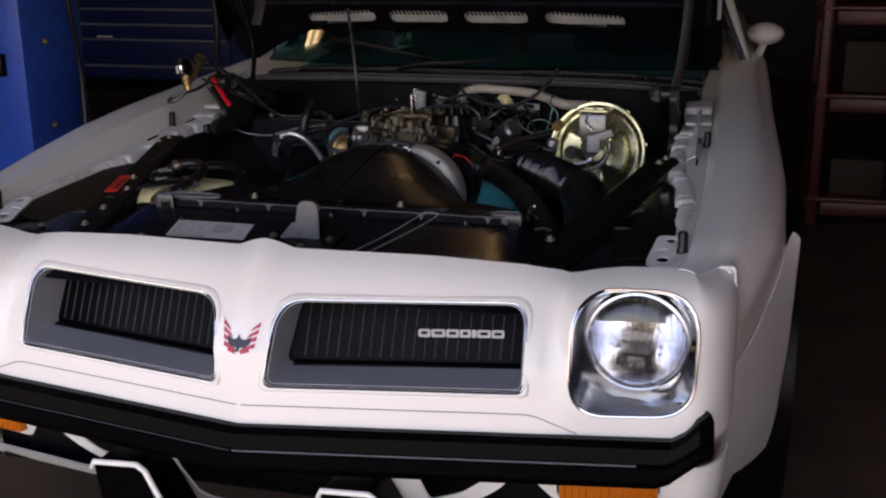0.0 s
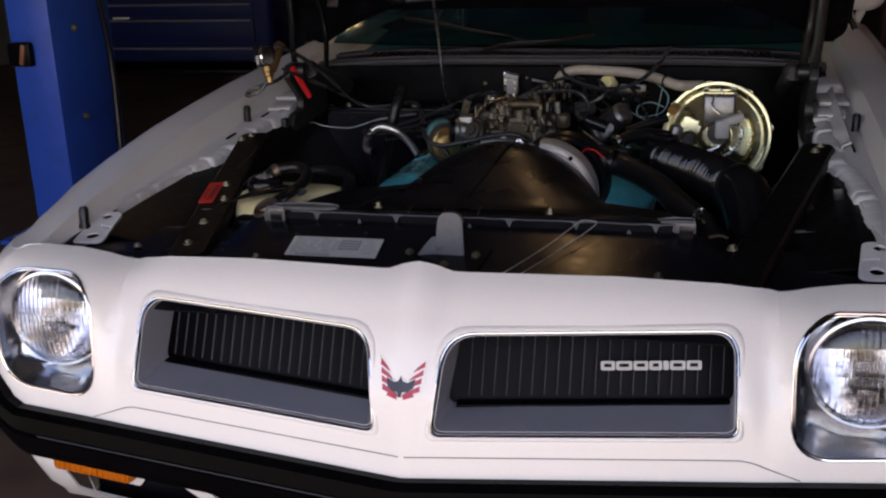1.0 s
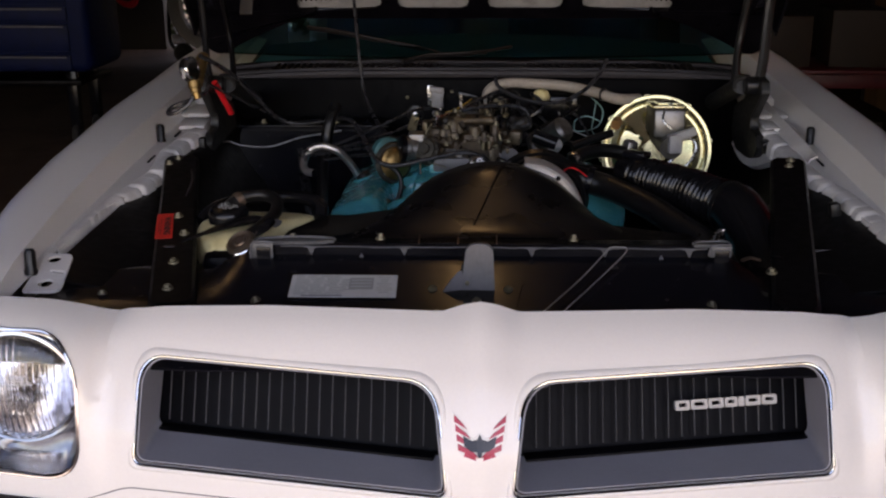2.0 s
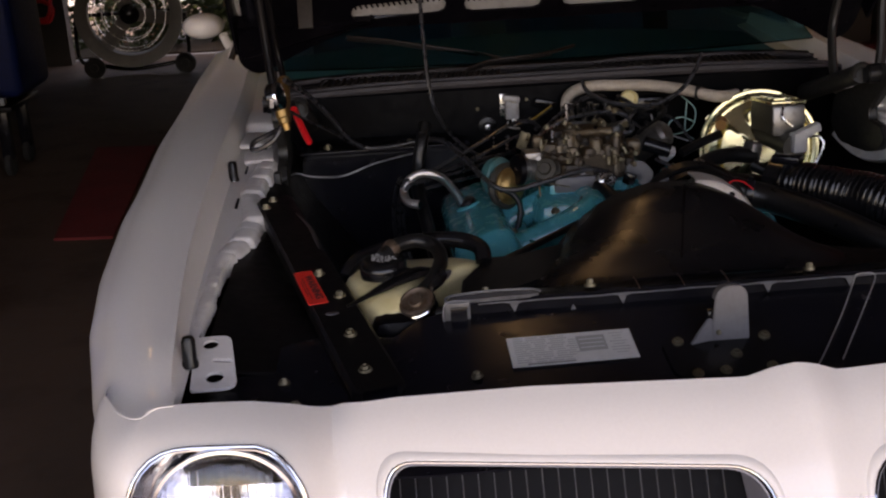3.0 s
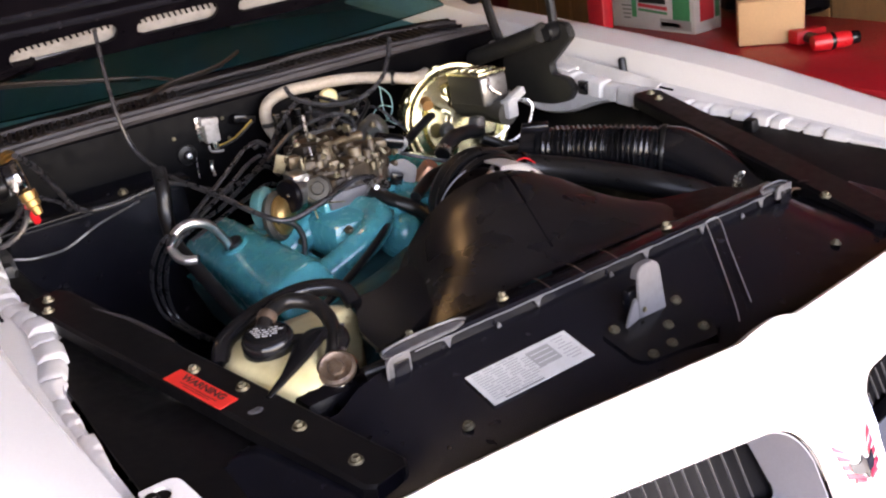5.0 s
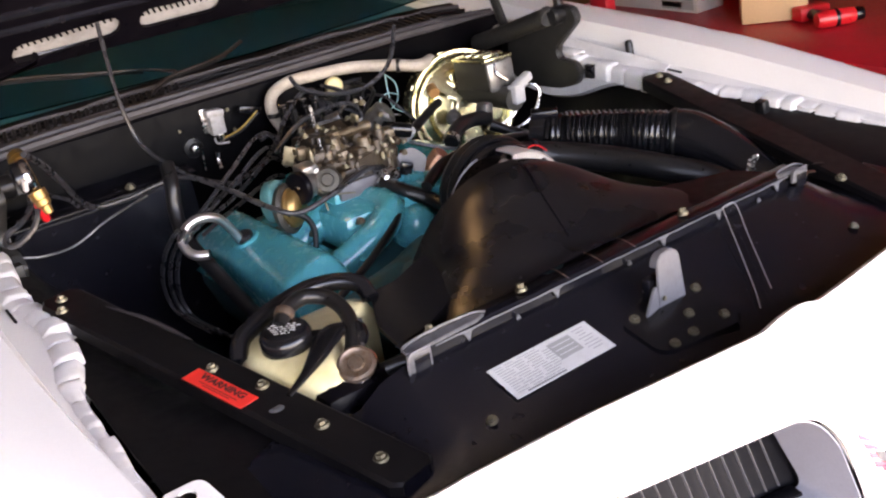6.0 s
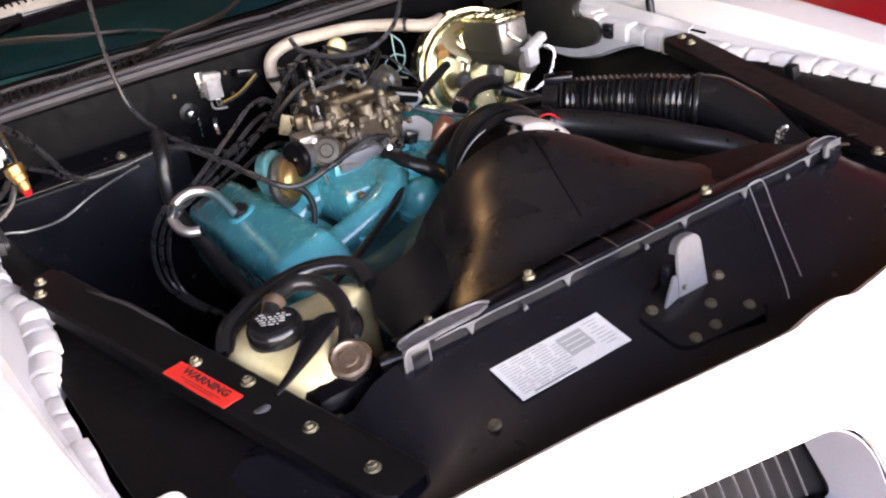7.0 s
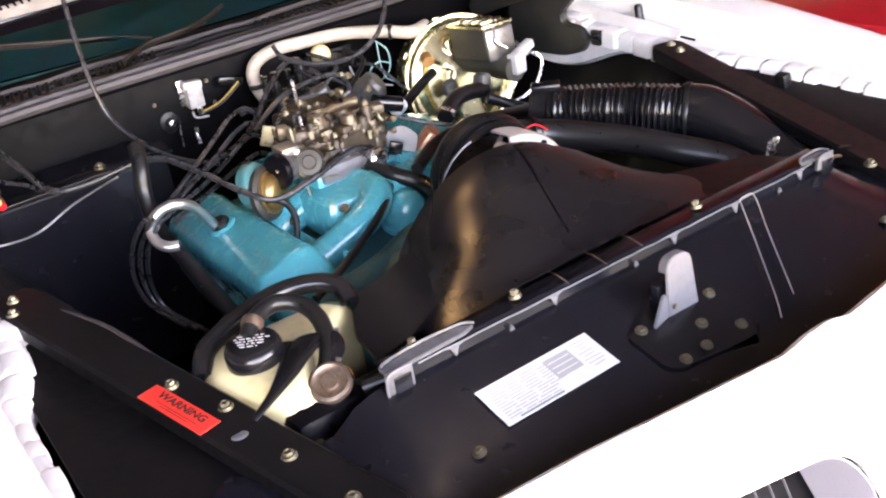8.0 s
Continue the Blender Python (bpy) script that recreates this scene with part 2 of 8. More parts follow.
GROMMET = material("orange_brown_rubber", (0.30, 0.14, 0.05), 0.4, vary=0.2, scale=20, fine=150)
FRAME_METAL = material("bright_cast_frame", (0.42, 0.395, 0.38), 0.45, metal=0.5, vary=0.12, scale=25, fine=200, bump=0.1, dirt=(0.30, 0.26, 0.23), dirt_amount=0.4)
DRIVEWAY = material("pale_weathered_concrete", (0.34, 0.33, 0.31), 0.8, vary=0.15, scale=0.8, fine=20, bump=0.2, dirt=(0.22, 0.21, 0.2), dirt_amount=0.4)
BULB = bpy.data.materials.new("warm_fluorescent_tube")
BULB.use_nodes = True
BULB.node_tree.nodes["Principled BSDF"].inputs["Emission Color"].default_value = (1.0, 0.74, 0.40, 1)
BULB.node_tree.nodes["Principled BSDF"].inputs["Emission Strength"].default_value = 1.6
CARTON = material("white_printed_carton", (0.46, 0.44, 0.41), 0.6, vary=0.08, scale=10, fine=120, bump=0.08, dirt=(0.40, 0.36, 0.30), dirt_amount=0.3)
GREEN_INK = material("green_print", (0.02, 0.22, 0.09), 0.5, vary=0.1)
RED_INK = material("red_print", (0.55, 0.03, 0.04), 0.5, vary=0.1)
BLACK_INK = material("black_print", (0.006, 0.006, 0.006), 0.5, vary=0.1)
TEAL_TRIM = material("teal_dashboard_vinyl", (0.008, 0.125, 0.172), 0.5, vary=0.1, scale=10, fine=150, bump=0.15, spec=0.3)


# ---- mesh helpers ----
def smooth_bm(bm, angle=40):
    for f in bm.faces:
        f.smooth = True
    limit = radians(angle)
    for e in bm.edges:
        if len(e.link_faces) == 2 and e.calc_face_angle(0) > limit:
            e.smooth = False


def part(name, bm, mat, parent=None, label="", angle=40, keep=False):
    """Links a bmesh as one mesh object, under a thing or a part."""
    if not keep:
        bmesh.ops.recalc_face_normals(bm, faces=bm.faces)
    smooth_bm(bm, angle)
    me = bpy.data.meshes.new(name)
    bm.to_mesh(me)
    bm.free()
    for one in mat if isinstance(mat, (list, tuple)) else (mat,):
        me.materials.append(one)
    ob = new(name, me)
    ob.parent = parent
    if label:
        ob["label"] = label
    return ob


def thing(name, label, category, group="", kind=""):
    return tagged(new(name), label, category, group, kind)


def again(ob, name, m, parent=None):
    """One more object on the same mesh."""
    o = new(name, ob.data)
    o.matrix_basis = m
    o.parent = parent
    return o


def box(size, at=(0, 0, 0), bevel=0.0, turn=(0, 0, 0), segments=2):
    bm = bmesh.new()
    bmesh.ops.create_cube(bm, size=1.0)
    bmesh.ops.scale(bm, vec=size, verts=bm.verts)
    if bevel:
        bmesh.ops.bevel(bm, geom=bm.edges[:], offset=bevel, segments=segments, affect="EDGES", profile=0.5)
    bm.transform(pose(*at, *turn))
    return bm


def add(bm, other):
    """Moves the faces of other into bm."""
    me = bpy.data.meshes.new("tmp")
    other.to_mesh(me)
    other.free()
    bm.from_mesh(me)
    bpy.data.meshes.remove(me)
    return bm


def lathe(profile, segs=32, at=(0, 0, 0), turn=(0, 0, 0)):
    """Turns a profile of (radius, height) round z."""
    bm = bmesh.new()
    rings = []
    for r, z in profile:
        if r < 1e-6:
            rings.append([bm.verts.new((0, 0, z))])
        else:
            rings.append([bm.verts.new((r * math.cos(2 * math.pi * i / segs), r * math.sin(2 * math.pi * i / segs), z)) for i in range(segs)])
    for a, b in zip(rings, rings[1:]):
        for i in range(segs):
            j = (i + 1) % segs
            if len(a) == 1 and len(b) == 1:
                continue
            if len(a) == 1:
                bm.faces.new((a[0], b[i], b[j]))
            elif len(b) == 1:
                bm.faces.new((a[i], a[j], b[0]))
            else:
                bm.faces.new((a[i], a[j], b[j], b[i]))
    bm.transform(pose(*at, *turn))
    return bm


def curve_points(points, steps=8, closed=False):
    """A smooth line through the points (Catmull-Rom)."""
    p = [Vector(q) for q in points]
    n, out = len(p), []
    if n < 3:
        return p
    for i in range(n if closed else n - 1):
        a, b, c, d = (p[(i - 1) % n], p[i], p[(i + 1) % n], p[(i + 2) % n]) if closed else (p[max(i - 1, 0)], p[i], p[i + 1], p[min(i + 2, n - 1)])
        for k in range(steps):
            t = k / steps
            out.append(0.5 * ((2 * b) + (c - a) * t + (2 * a - 5 * b + 4 * c - d) * t * t + (3 * b - a - 3 * c + d) * t**3))
    if not closed:
        out.append(p[-1])
    return out


def tube(points, r, segs=10, closed=False, steps=8, curved=True, flat=1.0, radii=None):
    """A hose, wire or bead along a line; radii gives its radius at even steps along it."""
    line = curve_points(points, steps, closed) if curved else [Vector(q) for q in points]
    n = len(line)
    bm = bmesh.new()
    rings, normal = [], None
    for i, q in enumerate(line):
        ahead = (line[(i + 1) % n] - line[i - 1]) if closed else (line[min(i + 1, n - 1)] - line[max(i - 1, 0)])
        ahead.normalize()
        if normal is None:
            normal = ahead.orthogonal().normalized() if abs(ahead.z) > 0.95 else ahead.cross(Vector((0, 0, 1))).normalized()
        normal = (normal - ahead * normal.dot(ahead)).normalized()
        side = ahead.cross(normal)
        rr = r if radii is None else float(np.interp(i / (n - 1), np.linspace(0, 1, len(radii)), radii))
        rings.append([bm.verts.new(q + rr * (math.cos(a) * normal + flat * math.sin(a) * side)) for a in (2 * math.pi * k / segs for k in range(segs))])
    for i in range(n if closed else n - 1):
        a, b = rings[i], rings[(i + 1) % n]
        for k in range(segs):
            bm.faces.new((a[k], a[(k + 1) % segs], b[(k + 1) % segs], b[k]))
    if not closed:
        bm.faces.new(rings[0][::-1])
        bm.faces.new(rings[-1])
    return bm


def loft(sections, closed=False, caps=False):
    """Skins lines of equally many points."""
    bm = bmesh.new()
    rows = [[bm.verts.new(q) for q in s] for s in sections]
    m = len(rows[0])
    for a, b in zip(rows, rows[1:]):
        for k in range(m if closed else m - 1):
            bm.faces.new((a[k], a[(k + 1) % m], b[(k + 1) % m], b[k]))
    if caps:
        bm.faces.new(rows[0][::-1])
        bm.faces.new(rows[-1])
    return bm


def thick(bm, t):
    """Gives a sheet a thickness."""
    bmesh.ops.recalc_face_normals(bm, faces=bm.faces)
    bmesh.ops.solidify(bm, geom=bm.faces[:], thickness=t)
    return bm


def prism(outline, y0, y1, bevel=0.0):
    """Extrudes an outline of (x, z) from y0 to y1."""
    bm = bmesh.new()
    a = [bm.verts.new((x, y0, z)) for x, z in outline]
    b = [bm.verts.new((x, y1, z)) for x, z in outline]
    n = len(a)
    bm.faces.new(a)
    bm.faces.new(b[::-1])
    for i in range(n):
        bm.faces.new((a[i], b[i], b[(i + 1) % n], a[(i + 1) % n]))
    bmesh.ops.recalc_face_normals(bm, faces=bm.faces)
    if bevel:
        bmesh.ops.bevel(bm, geom=bm.edges[:], offset=bevel, segments=2, affect="EDGES")
    return bm


def plate(outline, z, t, bevel=0.0):
    """A flat plate with an outline of (x, y), its top at z."""
    bm = prism(outline, 0, t, bevel)
    for v in bm.verts:
        x, y, zz = v.co
        v.co = (x, zz, z - y)
    return bm


def rounded(outline, radii, steps=6):
    """Rounds the corners of an outline."""
    out, n = [], len(outline)
    for i, q in enumerate(outline):
        q, a, b = Vector(q), Vector(outline[i - 1]), Vector(outline[(i + 1) % n])
        r = radii[i] if isinstance(radii, (list, tuple)) else radii
        da, db = (a - q).normalized(), (b - q).normalized()
        p0, p1 = q + da * r, q + db * r
        for k in range(steps + 1):
            t = k / steps
            out.append(tuple((1 - t) ** 2 * p0 + 2 * t * (1 - t) * q + t * t * p1))
    return out


def cut(ob, *cutters):
    """Takes the shapes of the cutters, given as bmeshes, out of ob."""
    for bm in cutters:
        bmesh.ops.recalc_face_normals(bm, faces=bm.faces)
        me = bpy.data.meshes.new("cutter")
        bm.to_mesh(me)
        bm.free()
        c = new("cutter", me)
        mod = ob.modifiers.new("cut", "BOOLEAN")
        mod.operation, mod.solver, mod.object = "DIFFERENCE", "EXACT", c
        bpy.context.view_layer.update()
        done = bpy.data.meshes.new_from_object(ob.evaluated_get(bpy.context.evaluated_depsgraph_get()))
        ob.modifiers.clear()
        old = ob.data
        done.name = old.name
        ob.data = done
        bpy.data.objects.remove(c)
        bpy.data.meshes.remove(me)
    bm = bmesh.new()
    bm.from_mesh(ob.data)
    smooth_bm(bm, 35)
    bm.to_mesh(ob.data)
    bm.free()
    return ob


def bolt_bm(r=0.0085, h=0.008):
    """A hexagon bolt head on a flanged washer."""
    bm = lathe([(0, 0.002), (r * 1.45, 0.002), (r * 1.6, 0), (r * 1.6, -0.002), (0, -0.002)], 16)
    add(bm, lathe([(0, h * 0.85), (r * 0.55, h * 0.85), (r * 0.62, h), (r * 0.93, h), (r, h * 0.9), (r, 0.001), (0, 0.001)], 6))
    return bm


def lerp(a, b, t):
    return a + (b - a) * t


def smoothstep(a, b, x):
    t = min(max((x - a) / (b - a), 0.0), 1.0)
    return t * t * (3 - 2 * t)


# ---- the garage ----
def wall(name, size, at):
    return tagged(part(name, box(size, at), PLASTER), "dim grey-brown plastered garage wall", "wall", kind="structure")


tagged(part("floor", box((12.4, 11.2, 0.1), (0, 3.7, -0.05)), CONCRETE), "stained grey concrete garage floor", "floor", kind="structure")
tagged(part("ground", box((160, 160, 0.1), (0, 0, -0.054)), DRIVEWAY), "pale concrete ground outside the garage", "ground", kind="structure")
tagged(part("ceiling", box((12.6, 11.5, 0.15), (0, 3.6, 3.30)), CEILING_PAINT), "grey painted garage ceiling", "ceiling", kind="structure")
north = wall("wall_north", (12.4, 0.15, 3.22), (0, 9.10, 1.61))
cut(north, box((1.95, 0.6, 1.10), (-2.05, 9.10, 0.50)))
wall("wall_west", (0.15, 10.9, 3.22), (-6.1, 3.65, 1.61))
wall("wall_east", (0.15, 10.9, 3.22), (6.1, 3.65, 1.61))
# unseen wall; its opening reaches further left to brighten the passenger side
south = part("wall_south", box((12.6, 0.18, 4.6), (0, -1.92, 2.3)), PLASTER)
cut(south, box((5.7, 0.6, 2.45), (-1.00, -1.92, 1.17)))
tagged(south, "unseen plastered garage wall, its door opening sized for the daylight", "wall", kind="structure")
# added sheet that tones down the sunlit ground seen through the back door
tagged(part("planting_bed", box((8, 6, 0.04), (-2.0, 12.45, -0.005), 0.01), GROUND_DARK), "dark brown sheet added over the bright ground under the shrubs", "ground", kind="structure")

# ---- the car: nose, fenders, hood, cowl ----
car = thing("car", "white two-door coupe with its hood raised", "car")

TOP_X = [0, 0.02, 0.05, 0.18, 0.28, 0.43, 0.475, 0.50, 0.54, 0.59, 0.66, 0.74]
TOP_Z = [0.793, 0.789, 0.777, 0.773, 0.770, 0.759, 0.752, 0.744, 0.756, 0.764, 0.767, 0.762]


def nose_plan(a):
    """The front line of the nose in plan, at a distance along it from the middle: x, y and how far it has turned to the side."""
    if a <= 0.70:
        return a, -0.05 + 0.165 * a, 0.0
    t = min((a - 0.70) / 0.16, 1.0)
    ang = t * math.pi / 2
    return 0.70 + 0.078 * math.sin(ang), 0.0655 + 0.145 * (1 - math.cos(ang)) + max(0.0, a - 0.86), t


def nose_depth(a, s):
    """How far the face lies behind the front line, s from 0 at the hood edge to 1 at the bumper."""
    x = min(a, 0.72)
    d0 = 0.083 + 0.148 * min(x, 0.5) - (-0.05 + 0.165 * x)
    mid = float(np.interp(s, [0, 0.05, 0.12, 0.25, 0.39, 0.54, 0.75, 1], [1, 0.80, 0.62, 0.38, 0.20, 0.05, 0, -0.06])) * d0
    pod = float(np.interp(s, [0, 0.03, 0.08, 0.14, 0.22, 0.4, 1], [1, 0.62, 0.33, 0.15, 0.05, 0, -0.04])) * d0
    w = smoothstep(0.47, 0.545, a)
    groove = 0.012 * math.exp(-(((a - 0.495) / 0.018) ** 2)) * smoothstep(0.95, 0.3, s)
    return lerp(mid, pod, w) + groove


def nose_point(u, s):
    """The face of the nose: u along it (minus: the other side), s down it."""
    a, side = abs(u), (1 if u >= 0 else -1)
    x, y, t = nose_plan(a)
    zt = float(np.interp(x, TOP_X, TOP_Z))
    z = lerp(zt - 0.003 * smoothstep(0.74, 0.80, a), 0.512, s)
    d = nose_depth(a, s) * lerp(1, 0.22 if side < 0 else 0.42, t)
    ang = t * math.pi / 2
    x -= 0.008 * math.sin(ang) if side > 0 else 0.0
    return Vector((side * (x - d * math.sin(ang)), y + d * math.cos(ang), z))


def nose_at(x, z):
    """The y of the face at x, z."""
    zt = float(np.interp(abs(x), TOP_X, TOP_Z))
    s = (zt - z) / (zt - 0.512)
    return nose_point(x, s).y


def fine_line(values, step):
    out = []
    for a, b in zip(values, values[1:]):
        n = max(1, round((b - a) / step))
        out += [a + (b - a) * k / n for k in range(n)]
    return out + [values[-1]]


def grille_outline(side, grow=0.0):
    pts = [(0.041 - grow, 0.584 - grow), (0.450 + grow, 0.586 - grow), (0.446 + grow, 0.713 + grow), (0.055 - grow, 0.713 + grow)]
    out = rounded(pts, [0.016, 0.014, 0.034, 0.040], 7)
    return [(side * x, z) for x, z in out]


def lamp_outline(side, grow=0.0):
    x0, x1, zt = (0.519, 0.714, 0.749) if side > 0 else (0.525, 0.718, 0.748)
    pts = [(x0 + 0.001 - grow, 0.552 - grow), (x1 - 0.005 + grow, 0.555 - grow), (x1 + grow, zt + grow), (x0 - 0.001 - grow, zt - 0.004 + grow)]
    out = rounded(pts, [0.06, 0.06, 0.07, 0.07], 8)
    return [(side * x, z) for x, z in out]


def build_nose():
    us = fine_line([-0.91, -0.86, -0.74, -0.56, -0.44, -0.06, 0.06, 0.44, 0.56, 0.74, 0.86, 0.91], 0.0125)
    ss = fine_line([0, 0.3, 1], 0.035)
    bm = loft([[nose_point(u, s) for u in us] for s in ss])
    bmesh.ops.recalc_face_normals(bm, faces=bm.faces)
    # the top edge is folded back and down
    edge = [nose_point(u, 0) for u in us]
    bm2 = loft([edge, [q + Vector((0, 0.008, -0.004)) for q in edge], [q + Vector((0, 0.012, -0.03)) for q in edge]])
    add(bm, bm2)
    bmesh.ops.remove_doubles(bm, verts=bm.verts, dist=0.0005)
    thick(bm, 0.004)
    ob = part("front_fascia", bm, WHITE, car, "glossy white moulded nose panel", angle=50)
    cuts = []
    for side in (-1, 1):
        cuts.append(prism(grille_outline(side), -0.2, 0.09 + 0.02))
        cuts.append(prism(lamp_outline(side), -0.2, 0.14))
    return cut(ob, *cuts)


fascia = build_nose()


def face_loop(outline, lift=0.0):
    """An outline laid on the face of the nose."""
    return [Vector((x, nose_at(x, z) - lift, z)) for x, z in outline]


# the slatted insert leans back at the top
GRILLE_LEAN = 0.5


def build_grille(side):
    g = tagged(new("grille"), "black slatted grille in a grey recess with chrome edging")
    g.parent = car
    part("chrome_edging", tube(face_loop(grille_outline(side, 0.001), 0.002), 0.0019, 8, closed=True, curved=False), BEZEL_CHROME, g, "thin chrome edging")
    lip = [face_loop(grille_outline(side, grow), lift) for grow, lift in ((0.0015, 0.0), (0.0025, 0.0035), (0.005, 0.0045), (0.008, 0.003), (0.0095, -0.001))]
    part("moulded_lip", loft(lip, closed=True), WHITE, g, "white moulded lip round the opening", angle=60)
    front = face_loop(grille_outline(side, -0.002), -0.003)
    rows = []
    for t in (0, 0.35, 0.7, 1.0):
        row = []
        for q in front:
            back = 0.07 + 0.19 * abs(q.x) + GRILLE_LEAN * (q.z - 0.655)
            z = q.z + 0.004 * t if q.z < 0.65 else q.z - 0.004 * t
            row.append((q.x, lerp(q.y, back, t), z))
        rows.append(row)
    part("recess", thick(loft(rows, closed=True), 0.002), GRILLE_GREY, g, "grey plastic recess")
    # insert with its frame and slats
    pts = [(0.042, 0.566), (0.455, 0.568), (0.455, 0.714), (0.042, 0.714)]
    bm = bmesh.new()
    f = [bm.verts.new((side * x, 0.08 + 0.19 * x + GRILLE_LEAN * (z - 0.655), z)) for x, z in pts]
    bm.faces.new(f)
    part("backing", thick(bm, 0.006), GRILLE_BLACK, g)
    n = 21
    slat = None
    for i in range(n):
        x = 0.074 + i * 0.0178
        m = pose(side * x, 0.068 + 0.19 * x + GRILLE_LEAN * (0.653 - 0.655), 0.653, -math.degrees(math.atan(GRILLE_LEAN)), 0, 0)
        if slat is None:
            slat = part("slat", box((0.0009, 0.0036, 0.118), bevel=0.0004, segments=1), GRILLE_BAR, g)
            slat.matrix_basis = m
        else:
            again(slat, "slat", m, g)
    for z, h in ((0.591, 0.008), (0.706, 0.010)):
        part("rail", box((0.40, 0.02, h), (side * 0.255, 0.0625 + 0.19 * 0.255 + GRILLE_LEAN * (z - 0.655), z), 0.002, (0, 0, side * math.degrees(math.atan(0.19)))), GRILLE_BLACK, g)
    return g


def build_headlight(side):
    h = tagged(new("headlight"), "round sealed-beam headlight in a chrome bezel")
    h.parent = car
    cx, cy, cz = (0.618, 0.097, 0.664) if side > 0 else (-0.618, 0.097, 0.663)
    part("edging", tube(face_loop(lamp_outline(side, 0.0), 0.0005), 0.0022, 8, closed=True, curved=False), CHROME, h)
    # chrome bowl from the opening back to the lamp's ring
    outer = face_loop(lamp_outline(side, -0.002), -0.002)
    rows = []
    for t in (0, 0.25, 0.55, 0.8, 1.0):
        row = []
        for q in outer:
            ang = math.atan2(q.z - cz, q.x - cx)
            ring = Vector((cx + 0.082 * math.cos(ang), cy + 0.008, cz + 0.082 * math.sin(ang)))
            p = q.lerp(ring, t)
            p.y = lerp(q.y, cy + 0.008, t) + 0.012 * math.sin(math.pi * t)
            row.append(p)
        rows.append(row)
    part("bezel", thick(loft(rows, closed=True), 0.0015), BEZEL_CHROME, h, "bright chrome bezel")
    part("retaining_ring", lathe([(0.0735, 0.008), (0.077, 0.013), (0.0805, 0.012), (0.083, 0.007), (0.084, -0.006), (0.081, -0.008), (0.0735, 0.0)], 48, (cx, cy, cz), (90, 0, 0)), BEZEL_CHROME, h)
    dome = [(0.0748 * math.sin(a), 0.024 * math.cos(a) + 0.006) for a in np.linspace(0.0001, math.pi / 2, 11)]
    dome[0] = (0, dome[0][1])
    inner = [(r * 0.97, z - 0.004) for r, z in reversed(dome)]
    inner[-1] = (0, inner[-1][1])
    lens = part("lens", lathe(dome + inner, 48, (cx, cy, cz), (90, 0, 0)), CLEAR, h, "clear fluted glass lens")
    lens.visible_shadow = False
    # blocks of fine flutes on the back of the lens
    bm = bmesh.new()
    for block, (bx, bz, n, half) in enumerate(((-0.034, 0.006, 5, 0.012), (0.0, 0.012, 9, 0.008), (0.034, 0.006, 5, 0.012), (0.0, -0.010, 11, 0.007), (0.0, -0.030, 7, 0.008))):
        for i in range(n):
            add(bm, box((0.0028, 0.0022, 2 * half), (cx + bx + (i - (n - 1) / 2) * 0.0038, cy - 0.016, cz + bz), 0.0008))
    flutes = part("lens_flutes", bm, CLEAR, h)
    flutes.visible_shadow = False
    bowl = [(0.0001, -0.075), (0.02, -0.07), (0.045, -0.05), (0.066, -0.02), (0.079, 0.004)]
    bowl[0] = (0, -0.075)
    part("reflector", lathe([(0.945 * r, z) for r, z in bowl], 40, (cx, cy, cz), (90, 0, 0)), SILVERING, h, "silvered reflector bowl")
    part("bulb_cap", lathe([(0, 0.010), (0.007, 0.009), (0.011, 0.004), (0.012, -0.01), (0.010, -0.03), (0, -0.03)], 24, (cx, 0.130, cz), (90, 0, 0)), CAST_IRON, h, "dark bulb shield")
    # adjuster screw in the bezel's corner
    part("adjuster_screw", lathe([(0, 0.004), (0.005, 0.003), (0.006, 0), (0, 0)], 12, (cx + side * 0.082, 0.094, cz - 0.006), (90, 0, 0)), ZINC, h)
    return h


for side in (-1, 1):
    build_grille(side)
    build_headlight(side)

# silver maker's script on one grille, as plain shapes
badge = tagged(new("badge"), "small silver script badge")
badge.parent = car
widths = [0.020, 0.023, 0.021, 0.018, 0.008, 0.022, 0.021]
x = 0.259
for w in widths:
    cxx = x + w / 2
    bm = prism(rounded([(-w / 2, -0.0065), (w / 2, -0.0065), (w / 2, 0.0065), (-w / 2, 0.0065)], 0.003, 4), -0.003, 0.003)
    if w > 0.015:
        o = part("badge_mark", bm, PALE_PLASTIC, badge)
        cut(o, prism(rounded([(-w / 2 + 0.0045, -0.0022), (w / 2 - 0.0045, -0.0022), (w / 2 - 0.0045, 0.003), (-w / 2 + 0.0045, 0.003)], 0.0015, 3), -0.02, 0.02))
    else:
        o = part("badge_mark", bm, PALE_PLASTIC, badge)
    o.matrix_basis = pose(cxx, 0.050 + 0.19 * cxx, 0.642, -20, 0, math.degrees(math.atan(0.19)))
    x += w + 0.0012

# winged emblem on the nose, in plain shapes
emblem = tagged(new("emblem"), "small red and dark winged nose decal")
emblem.parent = car


def decal(name, outline, mat, lift):
    bm = prism([(1.08 * x, 0.633 + 0.92 * (z - 0.636)) for x, z in outline], 0, 0.0012)
    for v in bm.verts:
        x, y, z = v.co
        v.co = (x, nose_at(x, z) - lift - 0.0012 + y, z)
    return part(name, bm, mat, emblem)


